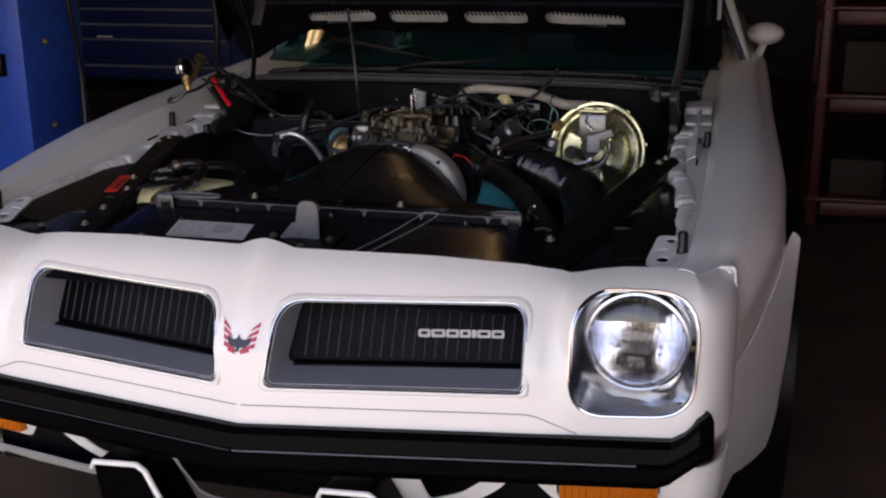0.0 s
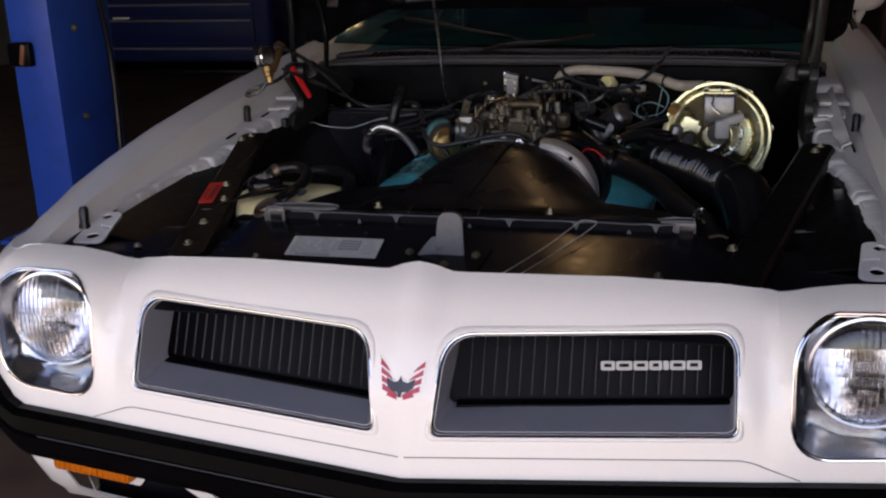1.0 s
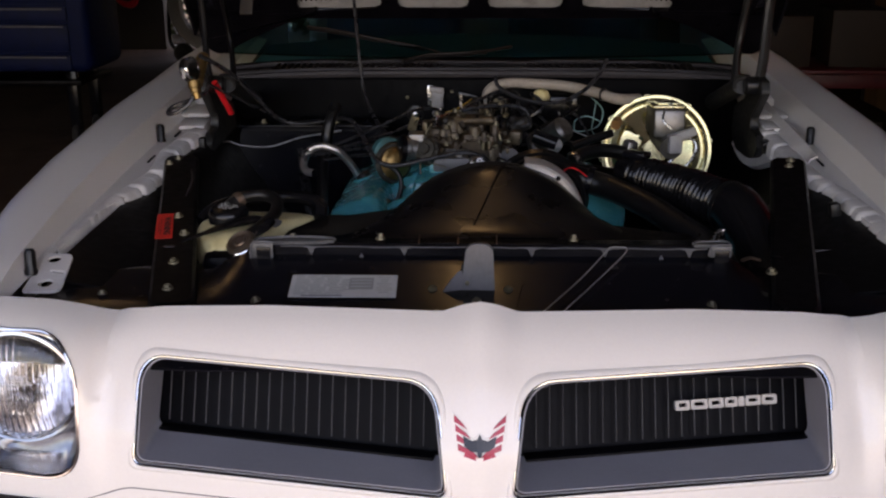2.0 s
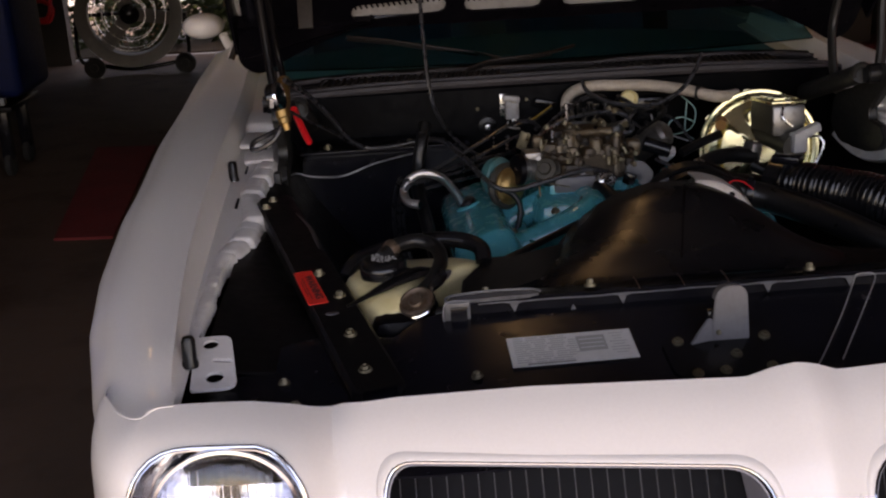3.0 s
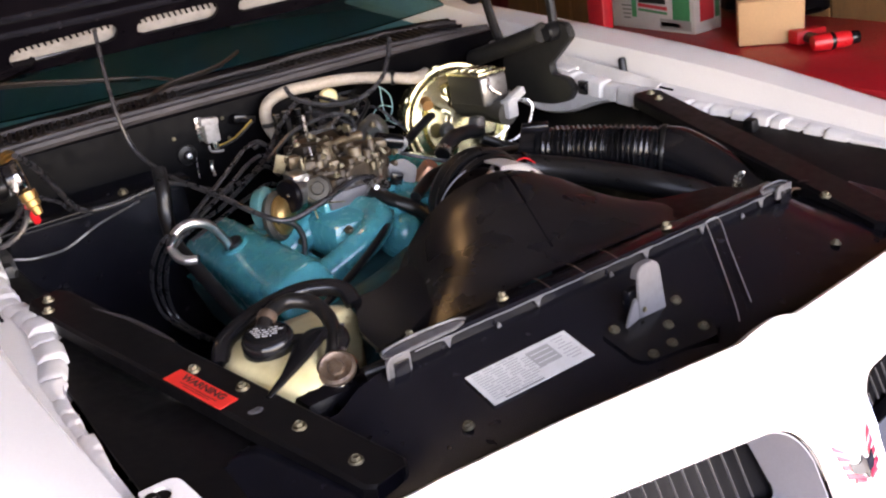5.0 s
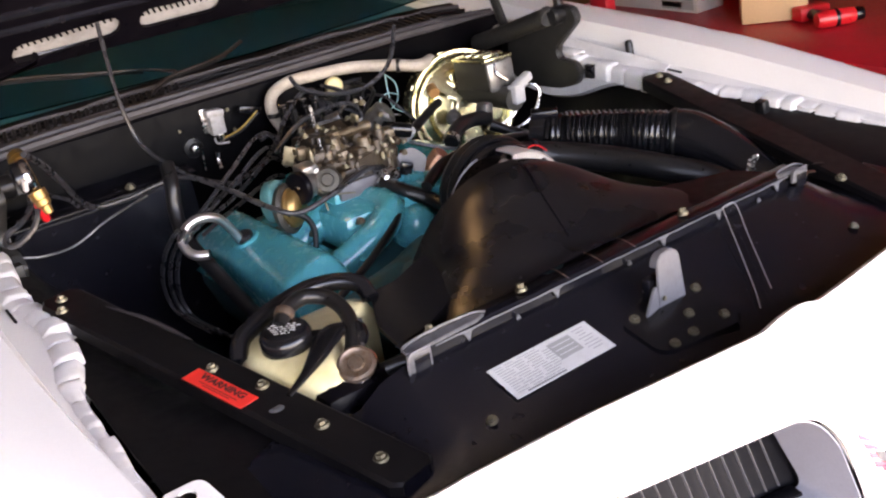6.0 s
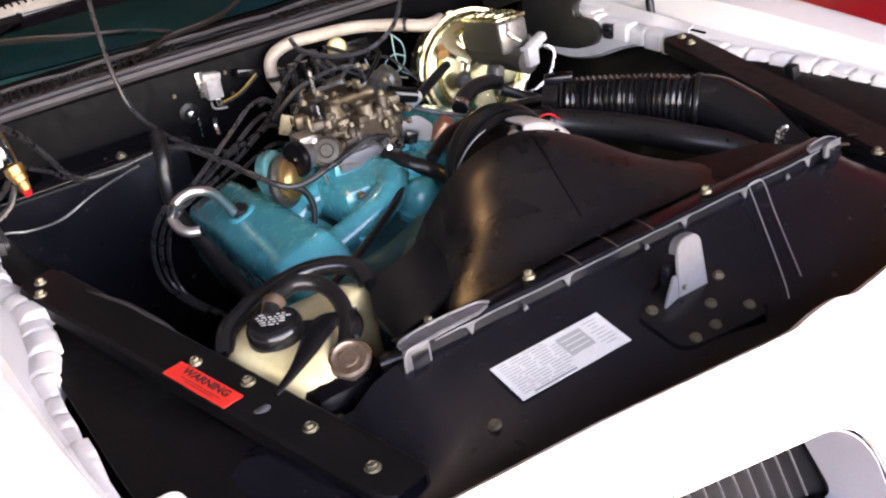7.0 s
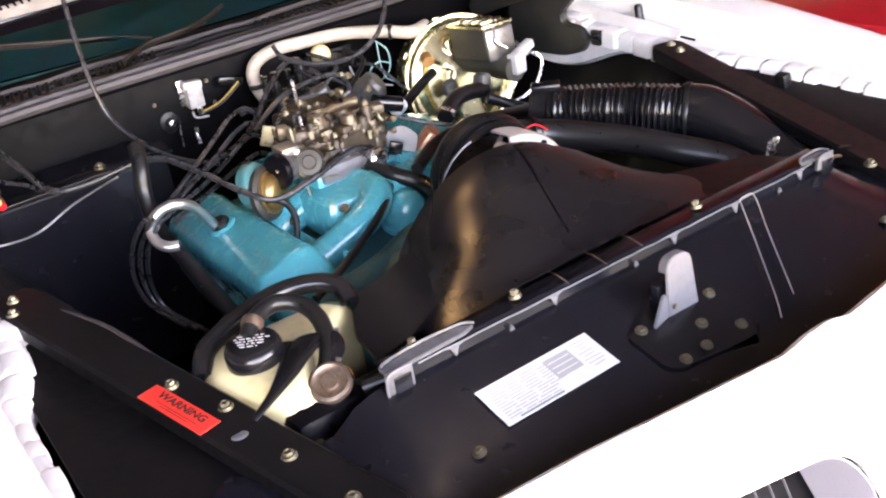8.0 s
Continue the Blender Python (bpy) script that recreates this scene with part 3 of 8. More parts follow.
decal("backing", [(-0.032, 0.694), (-0.024, 0.680), (-0.014, 0.668), (-0.007, 0.664), (0.0, 0.672), (0.007, 0.664), (0.014, 0.668), (0.024, 0.680), (0.032, 0.694), (0.031, 0.662), (0.022, 0.644), (0.008, 0.636), (-0.008, 0.636), (-0.022, 0.644), (-0.031, 0.662)], WHITE, 0.0005)
for s in (-1, 1):
    for k in range(4):
        z0 = 0.690 - 0.011 * k
        x0, x1 = 0.0295 - 0.0016 * k, 0.024 - 0.0045 * k
        decal("feather", [(s * x0, z0), (s * (x0 - 0.0002), z0 - 0.0075), (s * (x1 - 0.009), z0 - 0.0145), (s * (x1 - 0.004), z0 - 0.0085)], BIRD_RED, 0.0016)
    decal("tail_mark", [(s * 0.004, 0.6385), (s * 0.018, 0.643), (s * 0.016, 0.648), (s * 0.005, 0.645)], BIRD_RED, 0.0016)
for s in (-1, 1):
    decal("inner_wing", [(s * 0.003, 0.659), (s * 0.019, 0.667), (s * 0.017, 0.655), (s * 0.010, 0.650), (s * 0.003, 0.650)], BIRD_DARK, 0.0021)
decal("body_mark", [(-0.011, 0.661), (-0.003, 0.664), (0, 0.671), (0.003, 0.664), (0.011, 0.661), (0.009, 0.655), (0.004, 0.653), (0.0015, 0.643), (-0.0015, 0.643), (-0.004, 0.653), (-0.009, 0.655)], BIRD_DARK, 0.0017)

# thin crease line across the lower nose
for s in (-1, 1):
    line = [Vector((s * x, nose_at(x, z) + 0.0004, z)) for x, z in ((0.004, 0.551), (0.15, 0.551), (0.30, 0.551), (0.43, 0.551), (0.465, 0.549), (0.50, 0.536), (0.535, 0.522))]
    part("crease_line", tube(line, 0.0010, 6), LATCH_GREY, car)


# bumper: black rubber-faced bar that follows the nose
def build_bumper():
    sec, top_x = [], [0, 0.60, 0.68, 0.73, 0.80]
    for u in fine_line([-0.740, -0.68, -0.05, 0.05, 0.68, 0.740], 0.02):
        a, s = abs(u), (1 if u >= 0 else -1)
        x, y, t = nose_plan(min(a, 0.86))
        rise = 0.045 * smoothstep(0.68, 0.740, a)
        low = 0.05 * smoothstep(0.66, 0.740, a)
        ang = t * math.pi / 2
        prof = [(0.02, 0.518 + rise), (-0.022, 0.522 + rise), (-0.036, 0.515 + rise), (-0.041, 0.492 + 0.5 * rise + 0.4 * low), (-0.038, 0.488 + 0.5 * rise + 0.4 * low), (-0.043, 0.484 + 0.5 * rise + 0.4 * low), (-0.044, 0.462 + low), (-0.036, 0.448 + low), (0.0, 0.444 + low), (0.02, 0.446 + low)]
        k = lerp(1, 0.6, t)
        sec.append([(s * (x - k * d * math.sin(ang)), y + k * d * math.cos(ang), z) for d, z in prof])
    bm = loft(sec, closed=True, caps=True)
    b = part("bumper", bm, BUMPER_RUBBER, car, "black rubber-faced front bumper", angle=22)
    for s in (-1, 1):
        line = [(s * x, -0.05 + 0.165 * x - 0.0415, 0.4885) for x in (0.002, 0.2, 0.45, 0.63)]
        part("bead", tube(line, 0.0016, 6), GRILLE_BAR if s > 0 else BLACK_RUBBER, b)
    return b


build_bumper()


# white lower valance with its openings, signal lamps and bumper guards
def build_valance():
    rows = []
    for z, d in ((0.452, 0.03), (0.42, 0.03), (0.38, 0.045), (0.32, 0.08), (0.26, 0.14)):
        row = []
        for u in fine_line([-0.86, -0.66, 0.66, 0.86], 0.03):
            a, s = abs(u), (1 if u >= 0 else -1)
            x, y, t = nose_plan(min(a, 0.86))
            ang = t * math.pi / 2
            row.append((s * (x - 0.3 * d * math.sin(ang)), y + d * math.cos(ang), z))
        rows.append(row)
    v = part("valance", thick(loft(rows), 0.004), WHITE, car, "white lower front valance", angle=50)
    lamp = [(0.500, 0.385), (0.665, 0.395), (0.665, 0.440), (0.500, 0.440)]
    side_open = [(0.272, 0.43), (0.29, 0.362), (0.345, 0.385), (0.388, 0.418), (0.410, 0.447), (0.35, 0.45)]
    low_open = [(0.30, 0.30), (0.66, 0.31), (0.66, 0.378), (0.50, 0.372), (0.478, 0.40), (0.455, 0.435), (0.435, 0.432), (0.408, 0.398), (0.36, 0.360), (0.30, 0.340)]
    mid_open = [(-0.14, 0.30), (0.14, 0.30), (0.165, 0.43), (-0.165, 0.43)]
    cuts = [prism(rounded(mid_open, 0.012, 4), -0.2, 0.2)]
    for s in (-1, 1):
        cuts.append(prism([(s * q[0], q[1]) for q in rounded(lamp, 0.012, 4)], -0.2, 0.25))
        cuts.append(prism([(s * q[0], q[1]) for q in rounded(side_open, 0.008, 4)], -0.2, 0.25))
        cuts.append(prism([(s * q[0], q[1]) for q in rounded(low_open, 0.008, 4)], -0.2, 0.25))
    cut(v, *cuts)
    part("inlet_backing", box((1.3, 0.01, 0.2), (0, 0.19, 0.36)), GRILLE_BLACK, v)
    for s in (-1, 1):
        lens = part("turn_signal", box((0.16, 0.03, 0.054), (s * 0.582, 0.085, 0.414), 0.006, (0, 0, s * 9)), AMBER, v, "amber ribbed turn signal lens")
        for k in range(13):
            part("rib", box((0.0045, 0.004, 0.046), (s * 0.582 + (k - 6) * 0.0115, 0.0695 + s * (k - 6) * 0.0115 * 0.158, 0.414), 0.0015), AMBER, lens)
        g = part("bumper_guard", prism(rounded([(0, 0.425), (0.085, 0.43), (0.17, 0.28), (0.02, 0.26)], 0.012, 4), -0.072, 0.02, 0.004), BUMPER_RUBBER, v, "black bumper guard with a white edge")
        g.matrix_basis = Matrix.Diagonal((-1 if s > 0 else 1, 1, 1, 1)) @ pose(-0.268, 0, 0) if s < 0 else pose(0.14, 0, 0)
        line = [(0.0, -0.074, 0.415), (0.004, -0.074, 0.427), (0.085, -0.074, 0.431), (0.10, -0.074, 0.42), (0.17, -0.074, 0.28)]
        part("edge_trim", tube(line, 0.005, 8, curved=False), WHITE, g)
    return v


build_valance()

# fenders: sections from the inner flange over the crown to the sill, mirrored
FENDER_Y = [0.160, 0.22, 0.28, 0.35, 0.45, 0.60, 0.80, 1.00, 1.20, 1.50, 1.80, 2.20]
FENDER = {
    "flange": ([0.655] * 5 + [0.650, 0.648, 0.648, 0.648, 0.648, 0.66, 0.68], [0.742, 0.748, 0.753, 0.757, 0.762, 0.768, 0.780, 0.792, 0.803, 0.822, 0.85, 0.88]),
    "seam": ([0.672, 0.677, 0.681, 0.685, 0.690, 0.694, 0.695, 0.695, 0.695, 0.695, 0.70, 0.71], [0.752, 0.755, 0.758, 0.761, 0.765, 0.772, 0.786, 0.798, 0.808, 0.828, 0.858, 0.885]),
    "inner": ([0.676, 0.683, 0.689, 0.694, 0.702, 0.710, 0.714, 0.714, 0.714, 0.714, 0.716, 0.72], [0.763, 0.774, 0.782, 0.789, 0.798, 0.812, 0.832, 0.846, 0.858, 0.878, 0.905, 0.915]),
    "crown": ([0.712, 0.724, 0.735, 0.748, 0.762, 0.776, 0.784, 0.788, 0.790, 0.790, 0.785, 0.785], [0.761, 0.770, 0.778, 0.786, 0.799, 0.816, 0.839, 0.854, 0.866, 0.882, 0.900, 0.908]),
    "round": ([0.757, 0.769, 0.778, 0.787, 0.806, 0.820, 0.825, 0.824, 0.820, 0.815, 0.812, 0.812], [0.753, 0.752, 0.757, 0.763, 0.777, 0.795, 0.820, 0.837, 0.850, 0.866, 0.885, 0.895]),
    "shoulder": ([0.777, 0.787, 0.799, 0.812, 0.835, 0.852, 0.857, 0.853, 0.849, 0.846, 0.846, 0.848], [0.672, 0.682, 0.692, 0.706, 0.726, 0.750, 0.780, 0.800, 0.815, 0.830, 0.85, 0.86]),
    "side": ([0.764, 0.772, 0.781, 0.792, 0.815, 0.848, 0.868, 0.878, 0.880, 0.866, 0.860, 0.860], [0.59, 0.594, 0.6, 0.605, 0.615, 0.63, 0.645, 0.65, 0.65, 0.65, 0.66, 0.66]),
    "flare": ([0.72, 0.734, 0.748, 0.768, 0.793, 0.832, 0.887, 0.890, 0.890, 0.876, 0.868, 0.866], [0.44, 0.44, 0.44, 0.45, 0.48, 0.5, 0.51, 0.51, 0.51, 0.5, 0.47, 0.47]),
    "sill": ([0.69, 0.705, 0.722, 0.742, 0.77, 0.8, 0.84, 0.842, 0.84, 0.84, 0.84, 0.84], [0.28, 0.25, 0.23, 0.22, 0.22, 0.22, 0.22, 0.22, 0.22, 0.22, 0.22, 0.22]),
}


def fender_value(key, y):
    xs, zs = FENDER[key]
    return float(np.interp(y, FENDER_Y, xs)), float(np.interp(y, FENDER_Y, zs))


# inner edge of the passenger's flange: plain in front, lobed in the middle
EVEN_Y, EVEN_X = [0.30, 0.40, 0.60, 0.72, 0.80, 0.90, 1.30], [0.660, 0.657, 0.652, 0.642, 0.620, 0.616, 0.618]
LOBE_Y = [0.30, 0.585, 0.625, 0.66, 0.72, 0.82, 0.88, 0.96, 1.06, 1.22, 1.30]
LOBE_X = [0.674, 0.673, 0.668, 0.655, 0.636, 0.621, 0.627, 0.640, 0.630, 0.610, 0.606]


def build_fender(side):
    secs = []
    # the front end meets the back edge of the nose
    rim_x, rim_y, rim_z = zip(*sorted((abs(p.x), p.y, p.z) for p in (nose_point(side * a, 0) for a in np.linspace(0.60, 0.86, 27))))
    for y in fine_line([0.160, 0.45, 1.2, 2.2], 0.035):
        wide = 0.012 * smoothstep(0.9, 1.25, y) if side < 0 else -0.011 * (1 - smoothstep(0.18, 0.42, y))
        keys = [(lambda q: (side * (q[0] + (wide if k in ("round", "shoulder", "side", "flare") else 0.0)), y, q[1]))(fender_value(k, y)) for k in FENDER]
        crown = curve_points(keys[2:], 5)
        first = Vector(keys[0])
        if side < 0:
            first.x -= 0.018 * (1 - smoothstep(0.58, 0.70, y))
        row = [first, Vector(keys[1])] + crown
        for q in row[1:]:
            near = 1 - smoothstep(0.16, 0.34, y)
            q.y += (float(np.interp(abs(q.x), rim_x, rim_y)) - 0.162) * near
            flush = (1 - smoothstep(0.16, 0.26, y)) * (1 - smoothstep(0.757, 0.770, abs(q.x)))
            q.z = lerp(q.z, float(np.interp(abs(q.x), rim_x, rim_z)) + 0.0005, flush)
        secs.append(row)
    ob = part("fender", thick(loft(secs), 0.003), WHITE, car, "white front fender with an open hood gutter", angle=38)
    cut(ob, lathe([(0, -0.3), (0.36, -0.3), (0.36, 0.3), (0, 0.3)], 48, (side * 0.95, 1.02, 0.30), (0, 90, 0)))
    # flared spat ahead of the wheel opening and the joint with the nose
    crease = [(0.734, 0.16, 0.534), (0.771, 0.30, 0.548), (0.806, 0.42, 0.571), (0.846, 0.58, 0.624), (0.862, 0.66, 0.665), (0.876, 0.722, 0.690)]
    rim = [(0.707, 0.20, 0.341), (0.801, 0.50, 0.255), (0.850, 0.64, 0.238), (0.866, 0.662, 0.271), (0.878, 0.682, 0.443), (0.880, 0.715, 0.66)]
    ra, rb = curve_points(crease, 5), curve_points(rim, 5)
    rows = [[(side * (lerp(a.x, b.x, t) + 0.014 * math.sin(math.pi * t) ** 0.7), lerp(a.y, b.y, t), lerp(a.z, b.z, t)) for a, b in zip(ra, rb)] for t in (0, 0.08, 0.2, 0.4, 0.6, 0.8, 1.0)]
    rows.append([(side * (b.x - 0.03), b.y + 0.012, b.z) for b in rb])
    part("wheel_spat", thick(loft(rows), 0.003), WHITE, ob, "white flared spat ahead of the wheel", angle=50)
    part("joint_line", tube([(side * x, y, z) for x, y, z in ((0.735, 0.205, 0.735), (0.7435, 0.2, 0.724), (0.7575, 0.2, 0.686), (0.7685, 0.2, 0.628), (0.768, 0.2, 0.592))], 0.0012, 6), LATCH_GREY, ob)
    wheel = part("wheel", lathe([(0.0, 0.02), (0.12, 0.03), (0.17, 0.05), (0.18, 0.09), (0.19, 0.10)], 40, (side * 0.73, 1.02, 0.33), (0, side * 90, 0)), STEEL, car)
    part("tyre", lathe([(0.19, -0.10), (0.27, -0.11), (0.32, -0.09), (0.33, -0.05), (0.33, 0.05), (0.32, 0.09), (0.27, 0.11), (0.19, 0.10), (0.19, -0.10)], 48, (side * 0.73, 1.02, 0.33), (0, side * 90, 0)), TYRE, wheel)
    part("wheel_well", thick(lathe([(0.38, -0.12), (0.38, 0.14)], 40, (side * 0.76, 1.02, 0.32), (0, 90, 0)), 0.004), BLACK_DUSTY, ob)
    # pleated, spot-welded flange along the hood gutter
    rnd = random.Random(5 + side)
    knots = [0.40]
    while knots[-1] < 1.30:
        knots.append(knots[-1] + rnd.uniform(0.028, 0.058))
    lift = [rnd.uniform(-0.004, 0.009) for k in knots]
    apron = []
    for yy in fine_line([0.40, 1.30], 0.004):
        fx, fz = fender_value("flange", yy)
        k = max(n for n, q in enumerate(knots) if q <= yy + 1e-9)
        u = (yy - knots[k]) / (knots[min(k + 1, len(knots) - 1)] - knots[k]) if k + 1 < len(knots) else 0.5
        puff = min(1.0, 3.2 * math.sin(math.pi * min(max(u, 0.0), 1.0))) ** 0.8
        edge = 0.011 * smoothstep(0.40, 0.50, yy) * (1 - smoothstep(1.12, 1.2, yy))
        out, up = edge * puff + 0.6 * lift[k], 0.6 * edge * puff + 0.5 * lift[k]
        r = 0.45 + 0.55 * smoothstep(0.42, 0.60, yy) if side > 0 else 0.25 + 0.75 * smoothstep(0.60, 0.68, yy)
        if side < 0:
            fx = float(np.interp(yy, LOBE_Y, LOBE_X)) + 0.026 * r
        else:
            fx = float(np.interp(yy, EVEN_Y, EVEN_X)) + 0.026 * r
        ruck, rise = out * max(r, 0.6), up * max(r, 0.6)
        apron.append([(side * (fx + 0.008), yy, fz + 0.002), (side * (fx - 0.004 * r), yy, fz + 0.001 + rise), (side * (fx - 0.014 * r - ruck), yy, fz - 0.002 + rise), (side * (fx - 0.020 * r - ruck), yy, fz - 0.010 + rise), (side * (fx - 0.022 * r - ruck), yy, fz - 0.012 - (0.014 if side > 0 else 0.020) * r)])
    part("gutter_flange", thick(loft(apron), 0.003), WHITE_JAMB, ob, "white pleated spot-welded inner flange", angle=60)
    if side > 0:
        lower = [(0.650, 0.90, 0.782), (0.645, 0.95, 0.776), (0.622, 1.0, 0.768), (0.614, 1.046, 0.757), (0.602, 1.117, 0.732), (0.598, 1.197, 0.721), (0.598, 1.27, 0.728), (0.600, 1.33, 0.740)]
        upper = [(0.668, y, z) for y, z in ((0.90, 0.800), (0.95, 0.806), (1.0, 0.812), (1.046, 0.815), (1.117, 0.822), (1.197, 0.828), (1.27, 0.836), (1.33, 0.842))]
        bulge = [(lerp(a[0], b[0], 0.45) - 0.004, lerp(a[1], b[1], 0.45), lerp(a[2], b[2], 0.45) + 0.004) for a, b in zip(lower, upper)]
        hem = [(x + 0.010, y, z - 0.006) for x, y, z in lower]
        sheet = part("rear_apron", thick(loft([curve_points(r, 6) for r in (hem, lower, bulge, upper)]), 0.003), WHITE_JAMB, ob, "white inner sheet behind the brace")
        part("rust_mark", box((0.010, 0.016, 0.002), (0.622, 1.012, 0.7775), 0.001, (0, -35, 20)), RUSTY_CAP, sheet)
        part("clip", box((0.012, 0.020, 0.026), (0.611, 1.072, 0.783), 0.002, (0, -30, 0)), BLACK_SATIN, sheet)
    # stepped corner of the gutter beside the hinge
    step = part("gutter_step", box((0.072, 0.13, 0.032), (side * 0.658, 1.405, 0.832), 0.012, (3, 0, 0), 3), WHITE_JAMB, ob, "white stepped corner of the gutter")
    part("ledge", box((0.066, 0.10, 0.010), (side * 0.660, 1.275, 0.822), 0.004, (3, 0, side * 4)), WHITE_JAMB, step)
    part("ledge", box((0.058, 0.07, 0.008), (side * 0.652, 1.17, 0.810), 0.003, (3, 0, side * -3)), WHITE_JAMB, step)
    # rubber hood stops and the slots beside them
    for yy, xx in ((1.035, 0.690), (0.285, 0.672)):
        fx, fz = fender_value("seam", yy)
        b = part("hood_stop", lathe([(0, 0.036), (0.006, 0.035), (0.0085, 0.030), (0.0085, 0.006), (0.010, 0.002), (0.010, -0.004), (0, -0.004)], 16, (side * xx, yy, fz), (-6, 0, 0)), BLACK_RUBBER, ob, "black rubber hood stop")
    for yy, ln in ((1.10, 0.045), (0.90, 0.05)):
        fx, fz = fender_value("seam", yy)
        part("slot", box((0.004, ln, 0.004), (side * 0.672, yy, fz - 0.0045 + 0.003), 0.001, (3, 0, 0)), BLACK_DUSTY, ob)
    return ob


for side in (-1, 1):
    build_fender(side)
    # white plate between nose and fender, with its holes
    out = rounded([(0.612, 0.235), (0.668, 0.235), (0.672, 0.345), (0.628, 0.345)], [0.018, 0.004, 0.004, 0.014], 5)
    pl = part("corner_plate", plate([(side * a, b) for a, b in out], 0.757, 0.004), WHITE_JAMB, car, "white fender corner plate with holes")
    cut(pl, lathe([(0, -0.05), (0.011, -0.05), (0.011, 0.05), (0, 0.05)], 20, (side * 0.641, 0.258, 0.757)), lathe([(0, -0.05), (0.010, -0.05), (0.010, 0.05), (0, 0.05)], 20, (side * 0.652, 0.328, 0.757)), box((0.026, 0.007, 0.1), (side * 0.635, 0.291, 0.757), 0.003, (0, 0, side * 12)))
    pl.matrix_basis = pose(0, 0.29, 0.757, 12, 0, 0) @ pose(0, -0.29, -0.757)


# hood: white skin outside, black inner panel with slots near its rear edge
HOOD = pose(0, 1.455, 1.012, 52, 0, 180)


def build_hood():
    h = tagged(new("hood"), "raised hood with a black inner panel and scoop hole")
    h.parent = car
    outline = rounded([(-0.70, 0), (0.70, 0), (0.67, 1.25), (0.0, 1.33), (-0.67, 1.25)], [0.05, 0.05, 0.08, 0.3, 0.08], 6)
    skin = part("outer_skin", plate(outline, 0.048, 0.004), WHITE, h)
    cut(skin, plate(rounded([(-0.19, 0.185), (0.19, 0.185), (0.15, 0.80), (-0.15, 0.80)], 0.06, 5), 0.1, 0.2))
    skin.matrix_basis = HOOD
    inner = part("inner_panel", plate(rounded([(-0.655, 0.005), (0.655, 0.005), (0.63, 1.2), (-0.63, 1.2)], 0.06, 5), 0.010, 0.006), BLACK_DUSTY, h, "black stamped inner panel with slots")
    cuts = []
    spans = ((-0.45, -0.245), (-0.205, -0.035), (0.012, 0.19), (0.238, 0.452))
    for a, b in spans:
        lean = -4 if a < -0.3 else 4 if b > 0.3 else 0
        cuts.append(box((b - a, 0.046, 0.1), (-(a + b) / 2, 0.058 - 0.001 * abs(lean), 0.0), 0.018, (0, 0, lean)))
    scoop = rounded([(-0.19, 0.185), (0.19, 0.185), (0.15, 0.80), (-0.15, 0.80)], 0.06, 5)
    cuts.append(plate(scoop, 0.1, 0.2))
    cut(inner, *cuts)
    inner.matrix_basis = HOOD
    for i, (a, b) in enumerate(spans):
        tray = part("slot_tray", box((b - a + 0.02, 0.07, 0.004), (-(a + b) / 2, 0.056, 0.018), 0.001, (0, 0, (-4, 0, 0, 4)[i])), SHADED_SCOOP_WHITE, h, "white vent recess in the hood, greyed for the shade")
        tray.matrix_basis = HOOD
        n = int((b - a) / 0.0115)
        for k in range(n):
            f = (k + 0.5) / n
            lift = (0.5 - f) * (-0.0143 if i == 0 else 0.0143 if i == 3 else 0.0)
            louvre = part("louvre", box((0.0042, 0.024, 0.004), (-lerp(a, b, f), 0.070 + lift, 0.0135), 0.001, (0, 0, -25)), BLACK_SATIN, h)
            louvre.matrix_basis = HOOD
    for s in (-1, 1):
        rim = part("side_rim", tube([(s * 0.665, 0.02, 0.03), (s * 0.665, 0.6, 0.03), (s * 0.64, 1.2, 0.03)], 0.022, 10, flat=0.8), BLACK_SATIN, h)
        rim.matrix_basis = HOOD
        skirt = prism([(0.0, 0.046), (1.22, 0.046), (1.20, -0.012), (0.10, -0.050), (-0.004, -0.046)], -0.003, 0.003)
        for v in skirt.verts:
            v.co = (s * 0.702 + v.co.y, v.co.x, v.co.z)
        part("side_skirt", skirt, BLACK_DUSTY, h, "black folded side of the hood").matrix_basis = HOOD
        corner = plate(rounded([(s * 0.40, 0.03), (s * 0.705, 0.03), (s * 0.708, -0.090), (s * 0.665, -0.118), (s * 0.60, -0.072), (s * 0.52, -0.024)], [0.01, 0.01, 0.03, 0.02, 0.02, 0.03], 5), 0.044, 0.050, 0.006)
        part("rear_corner", corner, BLACK_DUSTY, h, "black swept-back rear corner").matrix_basis = HOOD
    rear = part("rear_lip", tube([(-0.66, 0.012, 0.026), (0, 0.012, 0.026), (0.66, 0.012, 0.026)], 0.020, 10), BLACK_SATIN, h)
    rear.matrix_basis = HOOD
    ring = rounded([(-0.196, 0.179), (0.196, 0.179), (0.156, 0.806), (-0.156, 0.806)], 0.06, 5)
    part("scoop_rim", thick(loft([[(x, y, z) for x, y in ring] for z in (0.0035, 0.052)], closed=True), 0.003), SHADED_SCOOP_WHITE, h, "white rim of the scoop hole, greyed for the shade").matrix_basis = HOOD
    for z, w in ((0.110, 0.60), (0.148, 0.56)):
        part("stamped_rib", tube([(-w, z, 0.006), (0, z, 0.006), (w, z, 0.006)], 0.009, 8), BLACK_SATIN, h).matrix_basis = HOOD
    return h


build_hood()

